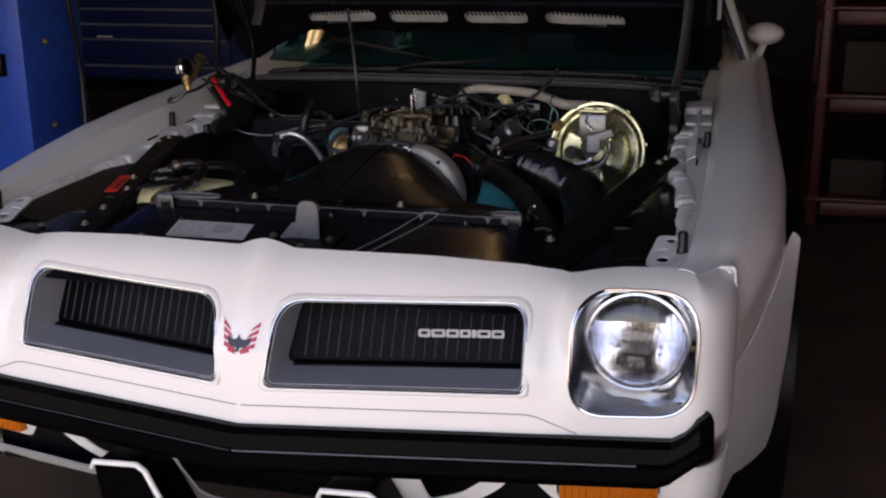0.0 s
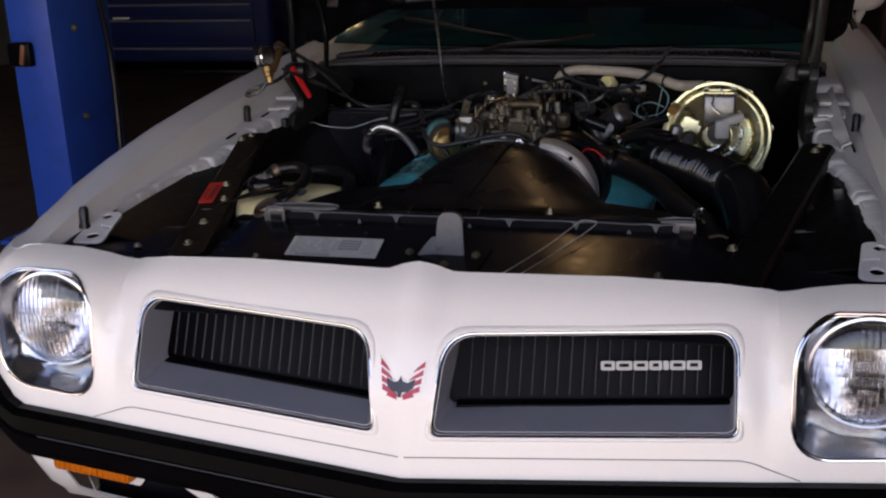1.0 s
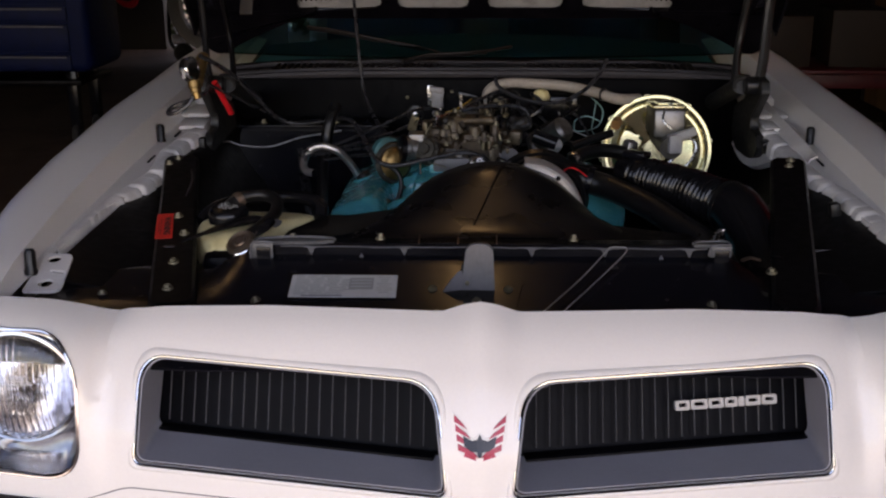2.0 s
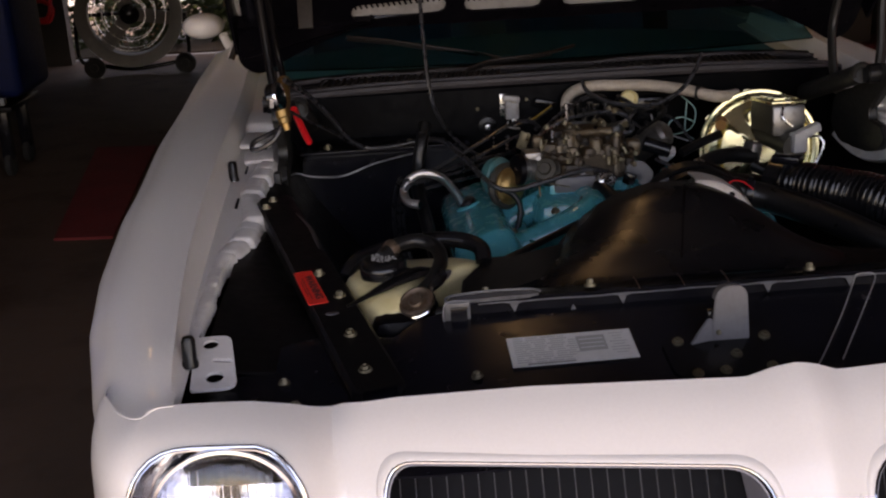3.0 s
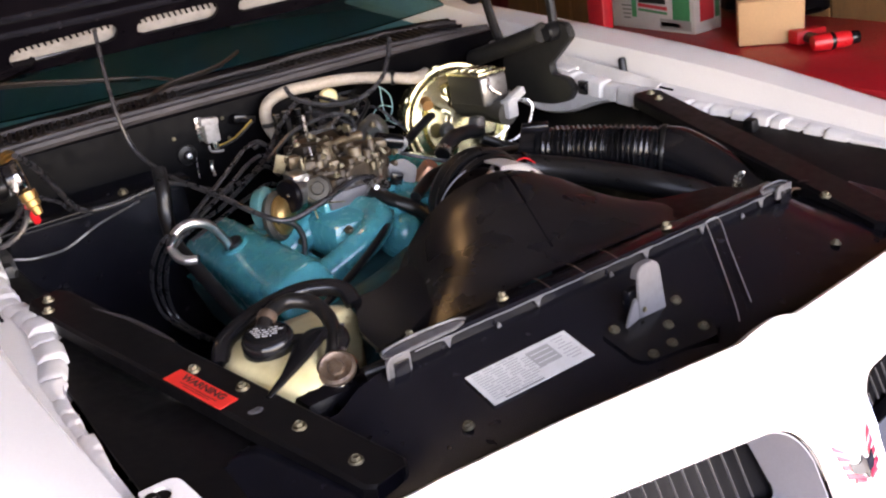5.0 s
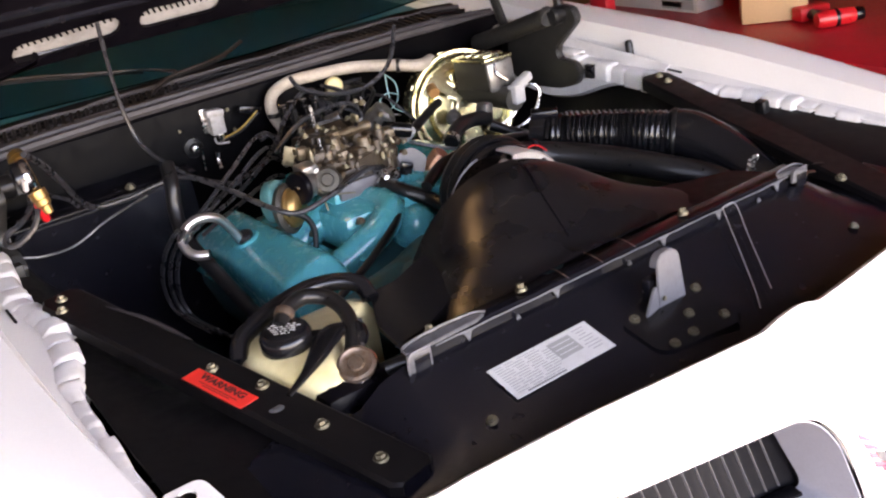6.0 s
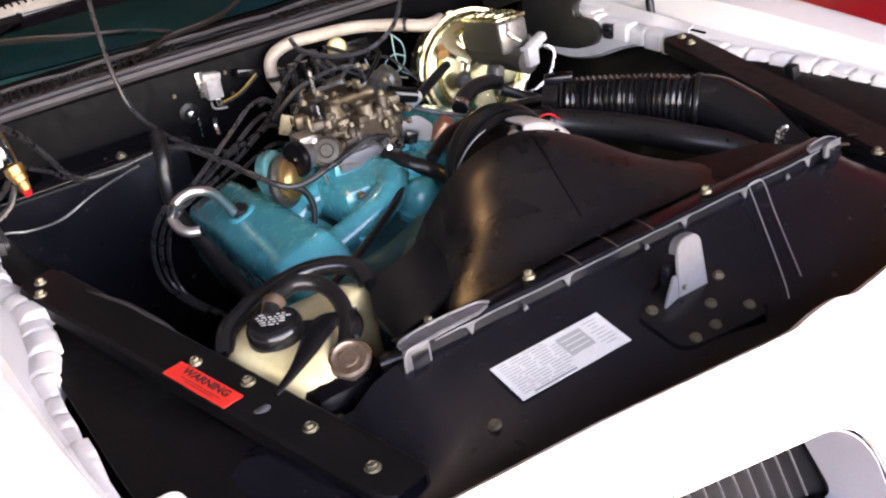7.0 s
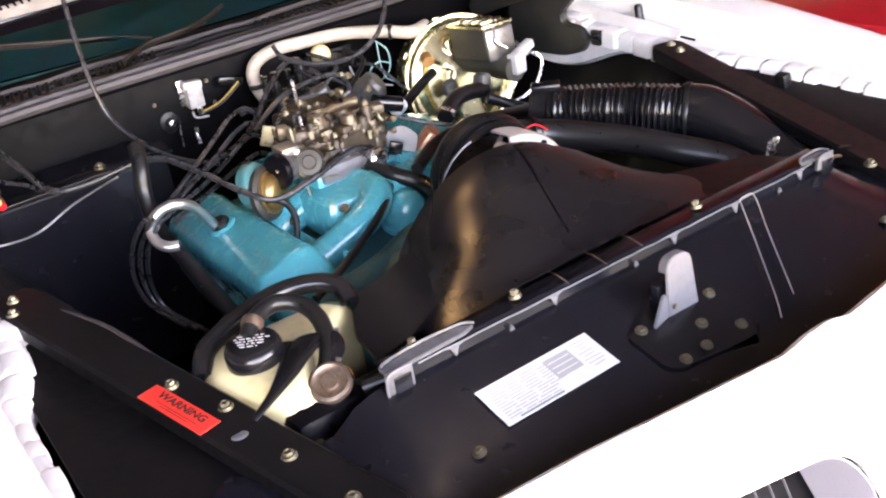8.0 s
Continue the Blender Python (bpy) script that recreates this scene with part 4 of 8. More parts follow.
# cowl, windscreen and cabin
def build_cowl():
    c = tagged(new("cowl"), "black cowl panel with a louvred air intake")
    c.parent = car
    xs = np.linspace(-0.66, 0.66, 25)
    bow = lambda x: 0.05 * (x / 0.66) ** 2
    prof = [(1.425, 0.80), (1.425, 0.872), (1.432, 0.880), (1.47, 0.884), (1.50, 0.876), (1.54, 0.880), (1.60, 0.902)]
    bm = loft([[(x, y + bow(x) * (y - 1.38) * 3, z - 0.10 * (x / 0.66) ** 4 * 0.2) for y, z in prof] for x in xs])
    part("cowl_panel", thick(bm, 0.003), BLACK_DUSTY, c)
    rnd = random.Random(4)
    for k in range(6):
        y0 = 1.462 + 0.022 * k
        z0 = float(np.interp(y0, [1.43, 1.47, 1.50, 1.54, 1.60], [0.880, 0.884, 0.876, 0.880, 0.902])) + 0.003
        wob = [(rnd.uniform(-0.004, 0.004), rnd.uniform(-0.002, 0.003)) for x in xs]
        part("seal_fold", tube([(x, y0 + w[0] + bow(x) * (y0 - 1.38) * 3, z0 + w[1] - 0.02 * (x / 0.66) ** 4) for x, w in zip(xs, wob)], rnd.uniform(0.003, 0.006), 6, steps=3), GREY_RUBBER if k % 2 else BLACK_RUBBER, c, "wrinkled rubber cowl seal")
    for r, y, z, m in ((0.010, 1.435, 0.886, GREY_RUBBER), (0.007, 1.455, 0.893, GREY_RUBBER), (0.006, 1.49, 0.888, BLACK_RUBBER)):
        line = [(x, y + bow(x) * 0.3, z - 0.02 * (x / 0.66) ** 4) for x in xs]
        part("weatherstrip", tube(line, r, 8), m, c, "grey rubber weatherstrip")
    for s in (-1, 1):
        first = None
        for k in range(26):
            xx = s * (0.12 + k * 0.0165)
            m = pose(xx, 1.545, 0.886, 12, 0, s * 14)
            if first is None:
                first = part("louvre", box((0.008, 0.05, 0.008), bevel=0.002, segments=1), BLACK_RUBBER, c)
                first.matrix_basis = m
            else:
                again(first, "louvre", m, c)
    return c


build_cowl()


def build_cabin():
    cab = tagged(new("cabin"), "white cabin shell with a teal dashboard")
    cab.parent = car
    sec = []
    for v in np.linspace(0, 1, 8):
        row = []
        for u in np.linspace(-1, 1, 17):
            y = 1.60 + 0.62 * v + 0.10 * u * u
            row.append((u * lerp(0.70, 0.57, v), y, 0.905 + 0.36 * v + 0.01 * math.sin(v * 3.1)))
        sec.append(row)
    w = part("windscreen", thick(loft(sec), 0.005), TINTED, cab, "teal-tinted raked windscreen")
    w.visible_shadow = False
    dash = loft([[(x, y, z - 0.03 * (x / 0.6) ** 2) for x in np.linspace(-0.64, 0.64, 13)] for y, z in ((1.62, 0.885), (1.80, 0.90), (2.05, 0.915), (2.12, 0.90), (2.16, 0.80), (2.18, 0.55))])
    part("dashboard", thick(dash, 0.01), TEAL_TRIM, cab, "teal padded dashboard")
    for s in (-1, 1):
        seat = part("seat", box((0.5, 0.16, 0.62), (s * 0.35, 2.95, 0.72), 0.06, (-15, 0, 0), 3), TEAL_TRIM, cab)
        part("pillar", tube([(s * 0.775, 1.95, 0.90), (s * 0.735, 2.06, 1.02), (s * 0.665, 2.25, 1.19), (s * 0.615, 2.36, 1.27)], 0.014, 10, flat=0.8), WHITE, cab, "white windscreen pillar")
        part("pillar_moulding", tube([(s * 0.766, 1.85, 0.912), (s * 0.722, 1.94, 1.01), (s * 0.655, 2.10, 1.14), (s * 0.59, 2.30, 1.27)], 0.009, 8), CHROME, cab, "bright windscreen moulding")
        door = part("door", thick(loft([[(s * xx, y, z) for xx, z in ((0.70, 0.90), (0.77, 0.905), (0.812, 0.895), (0.848, 0.84), (0.861, 0.66), (0.866, 0.45), (0.84, 0.22))] for y in (2.205, 2.6, 3.1, 3.5)]), 0.004), WHITE, cab)
        side_glass = part("side_glass", thick(loft([[(s * 0.74, y0, 0.905), (s * 0.60, y1, 1.27)] for y0, y1 in ((1.95, 2.4), (2.6, 2.7), (3.3, 3.1))]), 0.004), TINTED, cab)
        side_glass.visible_shadow = False
        m = part("mirror", lathe([(0, 0.055), (0.03, 0.052), (0.055, 0.035), (0.066, 0.0), (0.064, -0.03), (0.058, -0.035), (0, -0.033)], 28, (0.838 if s > 0 else -0.895, 2.31, 0.956), (90, 0, 0)), WHITE, cab, "white bullet-shaped door mirror")
        for v in m.data.vertices:
            v.co.x = s * 0.838 + (v.co.x - s * 0.838) * 0.92
            v.co.z = 0.956 + (v.co.z - 0.956) * 0.56
        part("stalk", tube([(s * 0.836, 2.31, 0.93), (s * 0.826, 2.32, 0.90), (s * 0.815, 2.34, 0.868)], 0.013, 10), WHITE, m)
    part("roof", thick(loft([[(x, y, z - 0.05 * (x / 0.6) ** 2) for x in np.linspace(-0.62, 0.62, 13)] for y, z in ((2.26, 1.285), (2.5, 1.31), (2.9, 1.315), (3.3, 1.25), (3.9, 0.98))]), 0.006), WHITE, cab)
    part("rear_deck", box((1.6, 0.9, 0.45), (0, 4.15, 0.68), 0.08, (0, 0, 0), 4), WHITE, cab)
    part("underbody", box((1.5, 2.9, 0.25), (0, 3.1, 0.30), 0.04), BLACK_DUSTY, cab)
    part("firewall_lower", box((1.3, 0.02, 0.55), (0, 1.60, 0.55)), BLACK_DUSTY, cab)
    return cab


build_cabin()

# ---- engine bay: black sheet metal ----
bay = tagged(new("engine_bay"), "black engine bay panels")
bay.parent = car


def build_bay():
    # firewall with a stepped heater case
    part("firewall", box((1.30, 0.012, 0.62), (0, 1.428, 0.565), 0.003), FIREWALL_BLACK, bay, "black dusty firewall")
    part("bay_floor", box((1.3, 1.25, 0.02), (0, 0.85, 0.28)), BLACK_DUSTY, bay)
    hc = part("heater_case", prism(rounded([(-0.575, 0.40), (-0.235, 0.40), (-0.235, 0.782), (-0.575, 0.782)], 0.02, 4), 1.27, 1.425, 0.006), BLACK_SATIN, bay, "black heater case on the firewall")
    # thin bright tube along the case's edge
    part("case_lip", tube([(-0.61, 1.20, 0.752), (-0.585, 1.19, 0.766), (-0.55, 1.19, 0.757), (-0.49, 1.21, 0.750), (-0.42, 1.23, 0.768), (-0.33, 1.26, 0.778)], 0.0022, 8), ALUMINIUM, hc, "thin bright edge line")
    part("case_flange", box((0.36, 0.05, 0.006), (-0.40, 1.30, 0.787), 0.002, (8, 0, 1)), BLACK_SATIN, hc)
    for x in (-0.52, -0.345):
        b = part("bolt", bolt_bm(0.006, 0.006), ZINC, hc)
        b.matrix_basis = pose(x, 1.298, 0.792, 8, 0, 0)
    # upper radiator panel behind the nose: gently sloped, ribbed
    zf = lambda x, y: 0.690 if y < 0.13 else 0.705 + (y - 0.16) * 0.30 if y < 0.235 else 0.7275 + (y - 0.235) * lerp(0.27, 0.05, smoothstep(0.37, 0.43, abs(x)))
    ys = [0.09, 0.16, 0.20, 0.235, 0.26, 0.30, 0.345, 0.372, 0.376]
    xs = fine_line([-0.66, 0.66], 0.03)
    rows = []
    for y in ys:
        rows.append([(x, y + 0.10 * max(0, abs(x) - 0.40) * (y < 0.15), (zf(x, y) - (0.035 if y > 0.374 else 0))) for x in xs])
    part("radiator_panel", thick(loft(rows), 0.003), BLACK_SATIN, bay, "black radiator top panel", angle=25)
    # inner fenders
    for s in (-1, 1):
        secs = []
        for y in fine_line([0.30, 1.43], 0.06):
            fx, fz = fender_value("flange", y)
            drop = smoothstep(0.52, 0.80, y)
            w = smoothstep(0.86, 0.95, y) if s > 0 else 0.0
            secs.append([(s * (fx + 0.006), y, fz - 0.008), (s * lerp(fx - 0.04, fx + 0.004, w), y, lerp(fz - 0.018, 0.765, w)), (s * lerp(lerp(0.52, 0.55, drop), 0.625, w), y, lerp(lerp(fz - 0.030, 0.69, drop), 0.70, w)), (s * lerp(0.47, 0.60, w), y, lerp(lerp(fz - 0.05, 0.58, drop), 0.62, w)), (s * 0.44, y, 0.45), (s * 0.43, y, 0.30)])
        part("inner_fender", thick(loft(secs), 0.003), BRACE_BLACK, bay, "black inner fender", angle=50)
    # sheet that joins the radiator panel to each inner fender
    for s in (-1, 1):
        rows = [[(s * x, y, z) for x in fine_line([0.43, 0.652], 0.03)] for y, z in ((0.366, 0.7335), (0.378, 0.7338), (0.40, 0.731), (0.44, 0.722), (0.50, 0.700), (0.57, 0.662), (0.64, 0.61))]
        part("joining_sheet", thick(loft(rows), 0.002), BLACK_SATIN, bay, angle=40)
    return zf


panel_z = build_bay()


# diagonal brace bars with their bolts
def build_brace(side):
    a, b = Vector((side * 0.606, 0.89, 0.799)), Vector((side * 0.444, 0.218, 0.736))
    along = b - a
    across = Vector((along.y, -along.x, 0)).normalized() * -side
    w = 0.033
    ring = lambda q, k, up: q + across * k + Vector((0, 0, up))
    secs = []
    for t in (0, 0.02, 0.06, 0.4, 0.7, 0.93, 0.985, 1.0):
        q, k = a.lerp(b, t), (0.72 if t in (0, 1.0) else 1.0)
        secs.append([ring(q, -w * k, -0.020), ring(q, -w * k, -0.002), ring(q, -w * k * 0.86, 0.002), ring(q, w * k * 0.86, 0.002), ring(q, w * k, -0.002), ring(q, w * k, -0.020)])
    br = part("brace_bar", thick(loft(secs), 0.003), BRACE_BLACK, bay, "black diagonal brace bar", angle=30)
    bolts = ((0.522, 0.551), (0.492, 0.474), (0.478, 0.357), (0.461, 0.262), (0.606, 0.868), (0.616, 0.836)) if side < 0 else ((0.438, 0.338), (0.606, 0.872), (0.594, 0.838))
    holes = ((0.502, 0.420),) if side < 0 else ((0.459, 0.394),)
    for x, y in bolts + holes:
        t = (y - a.y) / (b.y - a.y)
        q = Vector((side * x, y, lerp(a.z, b.z, t)))
        if (x, y) in holes:
            part("hole", lathe([(0, 0.0006), (0.0085, 0.0006), (0.0095, 0), (0, 0)], 18, (q.x, q.y, q.z + 0.0025), (-5, 0, 0)), LATCH_GREY if side < 0 else BLACK_DUSTY, br)
        else:
            bo = part("bolt", bolt_bm(0.0055, 0.006), ZINC, br)
            bo.matrix_basis = pose(q.x, q.y, q.z + 0.003, -6, 0, 20 * t * 7)
    return br, a, b, across


braces = {s: build_brace(s) for s in (-1, 1)}


def text_bm(words, size, bold=0.0):
    cu = bpy.data.curves.new("text", "FONT")
    cu.body, cu.size, cu.extrude, cu.offset, cu.align_x, cu.align_y = words, size, 0.0002, bold, "CENTER", "CENTER"
    o = bpy.data.objects.new("text", cu)
    scene.collection.objects.link(o)
    bpy.context.view_layer.update()
    me = bpy.data.meshes.new_from_object(o.evaluated_get(bpy.context.evaluated_depsgraph_get()))
    bpy.data.objects.remove(o)
    bm = bmesh.new()
    bm.from_mesh(me)
    return bm


# red warning sticker on the brace bar
def build_sticker():
    br, a, b, across = braces[-1]
    mid = Vector((-0.5335, 0.506, 0.7660))
    ang = math.degrees(math.atan2(b.y - a.y, b.x - a.x))
    tilt = math.degrees(math.atan2(b.z - a.z, (b - a).xy.length))
    m = pose(*mid, 0, 0, ang) @ pose(0, 0, 0, 0, -tilt, 0)
    st = tagged(new("warning_sticker"), "red sticker with dark lettering on the brace bar", "sticker")
    st.matrix_basis = m
    part("backing", box((0.113, 0.028, 0.0012), (0, 0, 0.0), 0.0005, segments=1), RED_STICKER, st)
    t = part("lettering", text_bm("WARNING", 0.0145, 0.0004), INK_DARK, st)
    t.matrix_basis = pose(0.002, 0.0045, 0.0009)
    t.scale = (1.15, 1, 1)
    for k, w in ((-0.0055, 0.07), (-0.0090, 0.05)):
        part("text_bar", box((w, 0.0007, 0.0004), (0.004, k, 0.0009)), INK_DARK, st)


build_sticker()


def build_label():
    lb = tagged(new("specification_label"), "white printed specification label on the radiator panel", "label")
    ang = math.degrees(math.atan(0.27))
    lb.matrix_basis = pose(-0.203, 0.279, panel_z(0, 0.279) + 0.0032, ang, 0, 0.8)
    part("paper", box((0.158, 0.058, 0.001), bevel=0.0004, segments=1), LABEL_PAPER, lb)
    rnd = random.Random(3)
    for k in range(12):
        y = 0.0245 - 0.0042 * k
        x = -0.072
        while x < -0.002:
            w = rnd.uniform(0.008, 0.026)
            part("text_bar", box((w, 0.0013, 0.0004), (x + w / 2, y, 0.0006)), INK_PALE, lb)
            x += w + rnd.uniform(0.002, 0.006)
    part("diagram", box((0.036, 0.030, 0.0004), (0.026, 0.006, 0.0006)), INK_PALE, lb)
    for k in range(8):
        part("text_bar", box((rnd.uniform(0.010, 0.024), 0.0012, 0.0004), (0.060, 0.022 - 0.0055 * k, 0.0006)), INK_PALE, lb)
    for k in range(3):
        part("diagram_line", box((0.030, 0.0012, 0.0004), (0.026, 0.014 - 0.008 * k, 0.0009)), LABEL_PAPER, lb)
    part("text_bar", box((0.06, 0.0022, 0.0004), (-0.03, -0.0255, 0.0006)), INK_GREY, lb)


build_label()

# bolts of the radiator panel
for x, y in ((-0.327, 0.241), (0.040, 0.273), (-0.071, 0.273), (-0.006, 0.243), (0.030, 0.217), (-0.028, 0.216), (-0.063, 0.214), (-0.56, 0.265), (-0.545, 0.215), (0.33, 0.24), (0.47, 0.27)):
    b = part("bolt", bolt_bm(0.0046, 0.005), ZINC, bay)
    b.matrix_basis = pose(x, y, panel_z(x, y) + 0.004, 15, 0, 300 * x)


# embossed edges beside the latch, their highlights drawn as thin bright tubes
for pts in ([(0.196, 0.360, 0.7795), (0.150, 0.295, 0.7545), (0.095, 0.222, 0.7325), (0.072, 0.195, 0.7240)], [(0.196, 0.360, 0.7795), (0.208, 0.362, 0.780), (0.222, 0.358, 0.776), (0.185, 0.307, 0.7570), (0.115, 0.212, 0.7295)]):
    part("embossed_edge", tube(pts, 0.0008, 6), FRAME_METAL, bay, "thin bright line for the highlight on an embossed edge")
# thin tube, paler than the black sheet, along the flange edge
part("worn_edge", tube([(-0.568, 0.816, 0.792), (-0.54, 0.725, 0.792), (-0.527, 0.649, 0.792), (-0.521, 0.604, 0.792)], 0.004, 8, flat=0.5, radii=[0.001, 0.0035, 0.0035, 0.001]), GREY_RUBBER, bay, "thin grey line along the flange edge")


part("rubber_clip", box((0.018, 0.022, 0.034), (0.622, 0.634, 0.762), 0.003, (0, -10, 0)), BLACK_RUBBER, bay, "black rubber clip on the flange")
part("wire_tag", tube([(0.402, 0.378, 0.7545), (0.416, 0.384, 0.757), (0.432, 0.382, 0.754)], 0.004, 8, flat=0.5), RUSTY_CAP, bay, "rusty brown wire tag")


# hood latch striker plate
def build_latch():
    l = tagged(new("hood_latch"), "grey steel hood latch bracket on the radiator panel", "latch")
    z0 = 0.730
    body = rounded([(-0.026, 0.0), (0.025, 0.0), (0.021, 0.080), (-0.018, 0.080)], [0.003, 0.003, 0.017, 0.017], 6)
    p = part("striker", prism(body, 0, 0.004, 0.0012), LATCH_GREY, l)
    p.matrix_basis = pose(-0.004, 0.270, z0, -5, 0, 0)
    # folded sides and the rolled top of the bracket
    rim = [(x, z) for x, z in body if z > 0.012]
    part("folded_side", thick(loft([[(x, y, z) for x, z in rim] for y in (0.001, 0.007, 0.013)]), 0.003), LATCH_GREY, l).matrix_basis = pose(-0.004, 0.270, z0, -5, 0, 0)
    part("foot", plate(rounded([(-0.030, -0.010), (0.034, -0.008), (0.034, 0.020), (-0.030, 0.020)], 0.006, 4), 0.004, 0.003), LATCH_GREY, l).matrix_basis = pose(-0.004, 0.268, z0, 15, 0, 0)
    part("side_fin", prism([(0.004, 0.0), (-0.022, -0.002), (-0.028, 0.004), (-0.016, 0.020), (-0.002, 0.036), (0.004, 0.036)], 0, 0.004, 0.001), LATCH_GREY, l).matrix_basis = pose(-0.030, 0.2705, z0 + 0.003, -5, 0, 12)
    base = rounded([(-0.092, 0.274), (-0.090, 0.218), (-0.078, 0.207), (-0.040, 0.203), (0.034, 0.196), (0.046, 0.206), (0.064, 0.300), (0.050, 0.312), (-0.036, 0.300)], 0.008, 4)
    bm = plate(base, 0.0, 0.0022, 0.0007)
    for v in bm.verts:
        v.co.z += panel_z(v.co.x, v.co.y) + 0.0038
    part("base_plate", bm, BLACK_PLASTIC, l, "glossy black base plate")
    part("back_plate", box((0.046, 0.016, 0.05), (-0.007, 0.294, z0 + 0.02), 0.006), BLACK_SATIN, l)
    part("pin", lathe([(0, 0.003), (0.003, 0.002), (0.0035, 0), (0, 0)], 12), ZINC, l).matrix_basis = pose(-0.020, 0.2695, z0 + 0.022, 90, 0, 0)


build_latch()


# radiator with its grey top channel, cap and filler
def build_radiator():
    r = thing("radiator", "black radiator with a grey steel top channel", "radiator")
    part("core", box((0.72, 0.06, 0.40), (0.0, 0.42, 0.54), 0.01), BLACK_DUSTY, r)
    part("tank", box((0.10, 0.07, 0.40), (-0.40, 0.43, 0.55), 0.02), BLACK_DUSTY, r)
    prof = [(0.362, 0.750), (0.366, 0.754), (0.366, 0.776), (0.370, 0.780), (0.396, 0.781), (0.400, 0.778)]
    bm = loft([[(x, y, z) for y, z in prof] for x in fine_line([-0.345, 0.375], 0.03)])
    ch = part("top_channel", thick(bm, 0.002), BLACK_SATIN, r, "dark steel channel with bright edges")
    for outline, tip, low in (([(-0.352, 0.361), (-0.346, 0.379), (-0.300, 0.385), (-0.242, 0.383), (-0.226, 0.373), (-0.245, 0.366)], -0.338, 0.750), ([(0.322, 0.364), (0.332, 0.372), (0.352, 0.375), (0.374, 0.374), (0.378, 0.362), (0.345, 0.363)], 0.364, 0.766)):
        br = part("end_bracket", plate(rounded(outline, 0.005, 4), 0.7840, 0.005, 0.0012), GREY_PAINT, r, "grey cast bracket with worn edges")
        back = [(x, y, 0.7855 + 0.001 * math.sin(40 * x)) for x, y in outline[:5]]
        part("rolled_rim", tube(back, 0.0017, 8, steps=5), LATCH_GREY, br, "pale worn rim")
        part("front_tab", box((0.034, 0.006, 0.784 - low), (tip, 0.3585, (0.784 + low) / 2), 0.002), GREY_PAINT, br)
        part("tab_inset", box((0.022, 0.003, 0.020), (tip + 0.002, 0.3550, 0.768), 0.001), BLACK_SATIN, br)
        part("tab_lip", tube([(tip - 0.017, 0.356, low + 0.004), (tip - 0.018, 0.355, 0.772), (tip - 0.012, 0.3555, 0.7855), (tip + 0.016, 0.357, 0.7855)], 0.0016, 8), LATCH_GREY, br)
    for x, up in ((-0.262, 1), (-0.185, -1), (-0.118, 1), (0.010, -1), (0.078, 1), (0.19, 1), (0.275, -1), (0.318, 1)):
        bm = tube([(-0.013, 0, 0.0), (-0.006, -0.001, -0.001), (0.0, -0.002, -0.013), (0.004, -0.001, -0.002), (0.012, 0, 0.0)], 0.0012, 6, curved=False)
        add(bm, prism([(-0.006, -0.001), (0.0, -0.013), (0.004, -0.001)], -0.002, 0.001))
        part("notch", bm, LATCH_GREY, ch).matrix_basis = pose(x, 0.3635, 0.7770) if up > 0 else pose(x, 0.3620, 0.7545, 180, 0, 180)
    for x in (-0.096, -0.036, 0.024):
        part("cotter_pin", tube([(x, 0.362, 0.783), (x, 0.385, 0.787), (x, 0.397, 0.786)], 0.0008, 6), RUSTY_CAP, ch, "thin rusty pin")
    rnd = random.Random(17)
    part("front_edge", tube([(x, 0.3635, 0.7768 + rnd.uniform(-0.0006, 0.0006)) for x in fine_line([-0.31, 0.345], 0.02)], 0.0010, 6, steps=3), LATCH_GREY, ch)
    part("lower_edge", tube([(x, 0.362, 0.7542 + rnd.uniform(-0.0006, 0.0006)) for x in fine_line([-0.31, 0.30], 0.02)], 0.0011, 6, steps=3), LATCH_GREY, ch)
    for x, y, z in ((-0.157, 0.386, 0.784), (0.143, 0.386, 0.784), (-0.296, 0.394, 0.780)):
        b = part("bolt", bolt_bm(0.0050, 0.008), ZINC, r)
        b.matrix_basis = pose(x, y, z, -10, 0, 10)
    # filler neck and pressure cap
    neck = part("filler_neck", tube([(-0.395, 0.455, 0.70), (-0.390, 0.435, 0.745)], 0.022, 20, curved=False), BLACK_SATIN, r)
    cap = part("radiator_cap", lathe([(0, 0.012), (0.012, 0.012), (0.014, 0.009), (0.022, 0.009), (0.026, 0.012), (0.031, 0.010), (0.033, 0.004), (0.033, -0.008), (0.030, -0.010), (0, -0.010)], 36), RUSTY_CAP, r, "rusty chrome radiator cap")
    cap.matrix_basis = pose(-0.386, 0.428, 0.759, 26, -20, 0) @ Matrix.Scale(0.77, 4)
    part("cap_skirt", lathe([(0.0315, 0.006), (0.0345, 0.003), (0.0348, -0.012), (0.032, -0.013), (0.0315, 0.006)], 40), CHROME, cap, "bright chrome skirt")
    for a in (40, 220):
        part("cap_ear", prism(rounded([(-0.010, -0.010), (0.010, -0.010), (0.007, 0.006), (-0.007, 0.006)], 0.004, 3), -0.002, 0.002), CHROME, cap).matrix_basis = pose(0, 0, 0, 0, 0, a) @ pose(0.037, 0, -0.003, 90, 0, 90)
    part("overflow_pipe", tube([(-0.36, 0.405, 0.752), (-0.335, 0.392, 0.756), (-0.325, 0.378, 0.748)], 0.009, 10), BLACK_RUBBER, r)
    # domed fan shroud
    secs = []
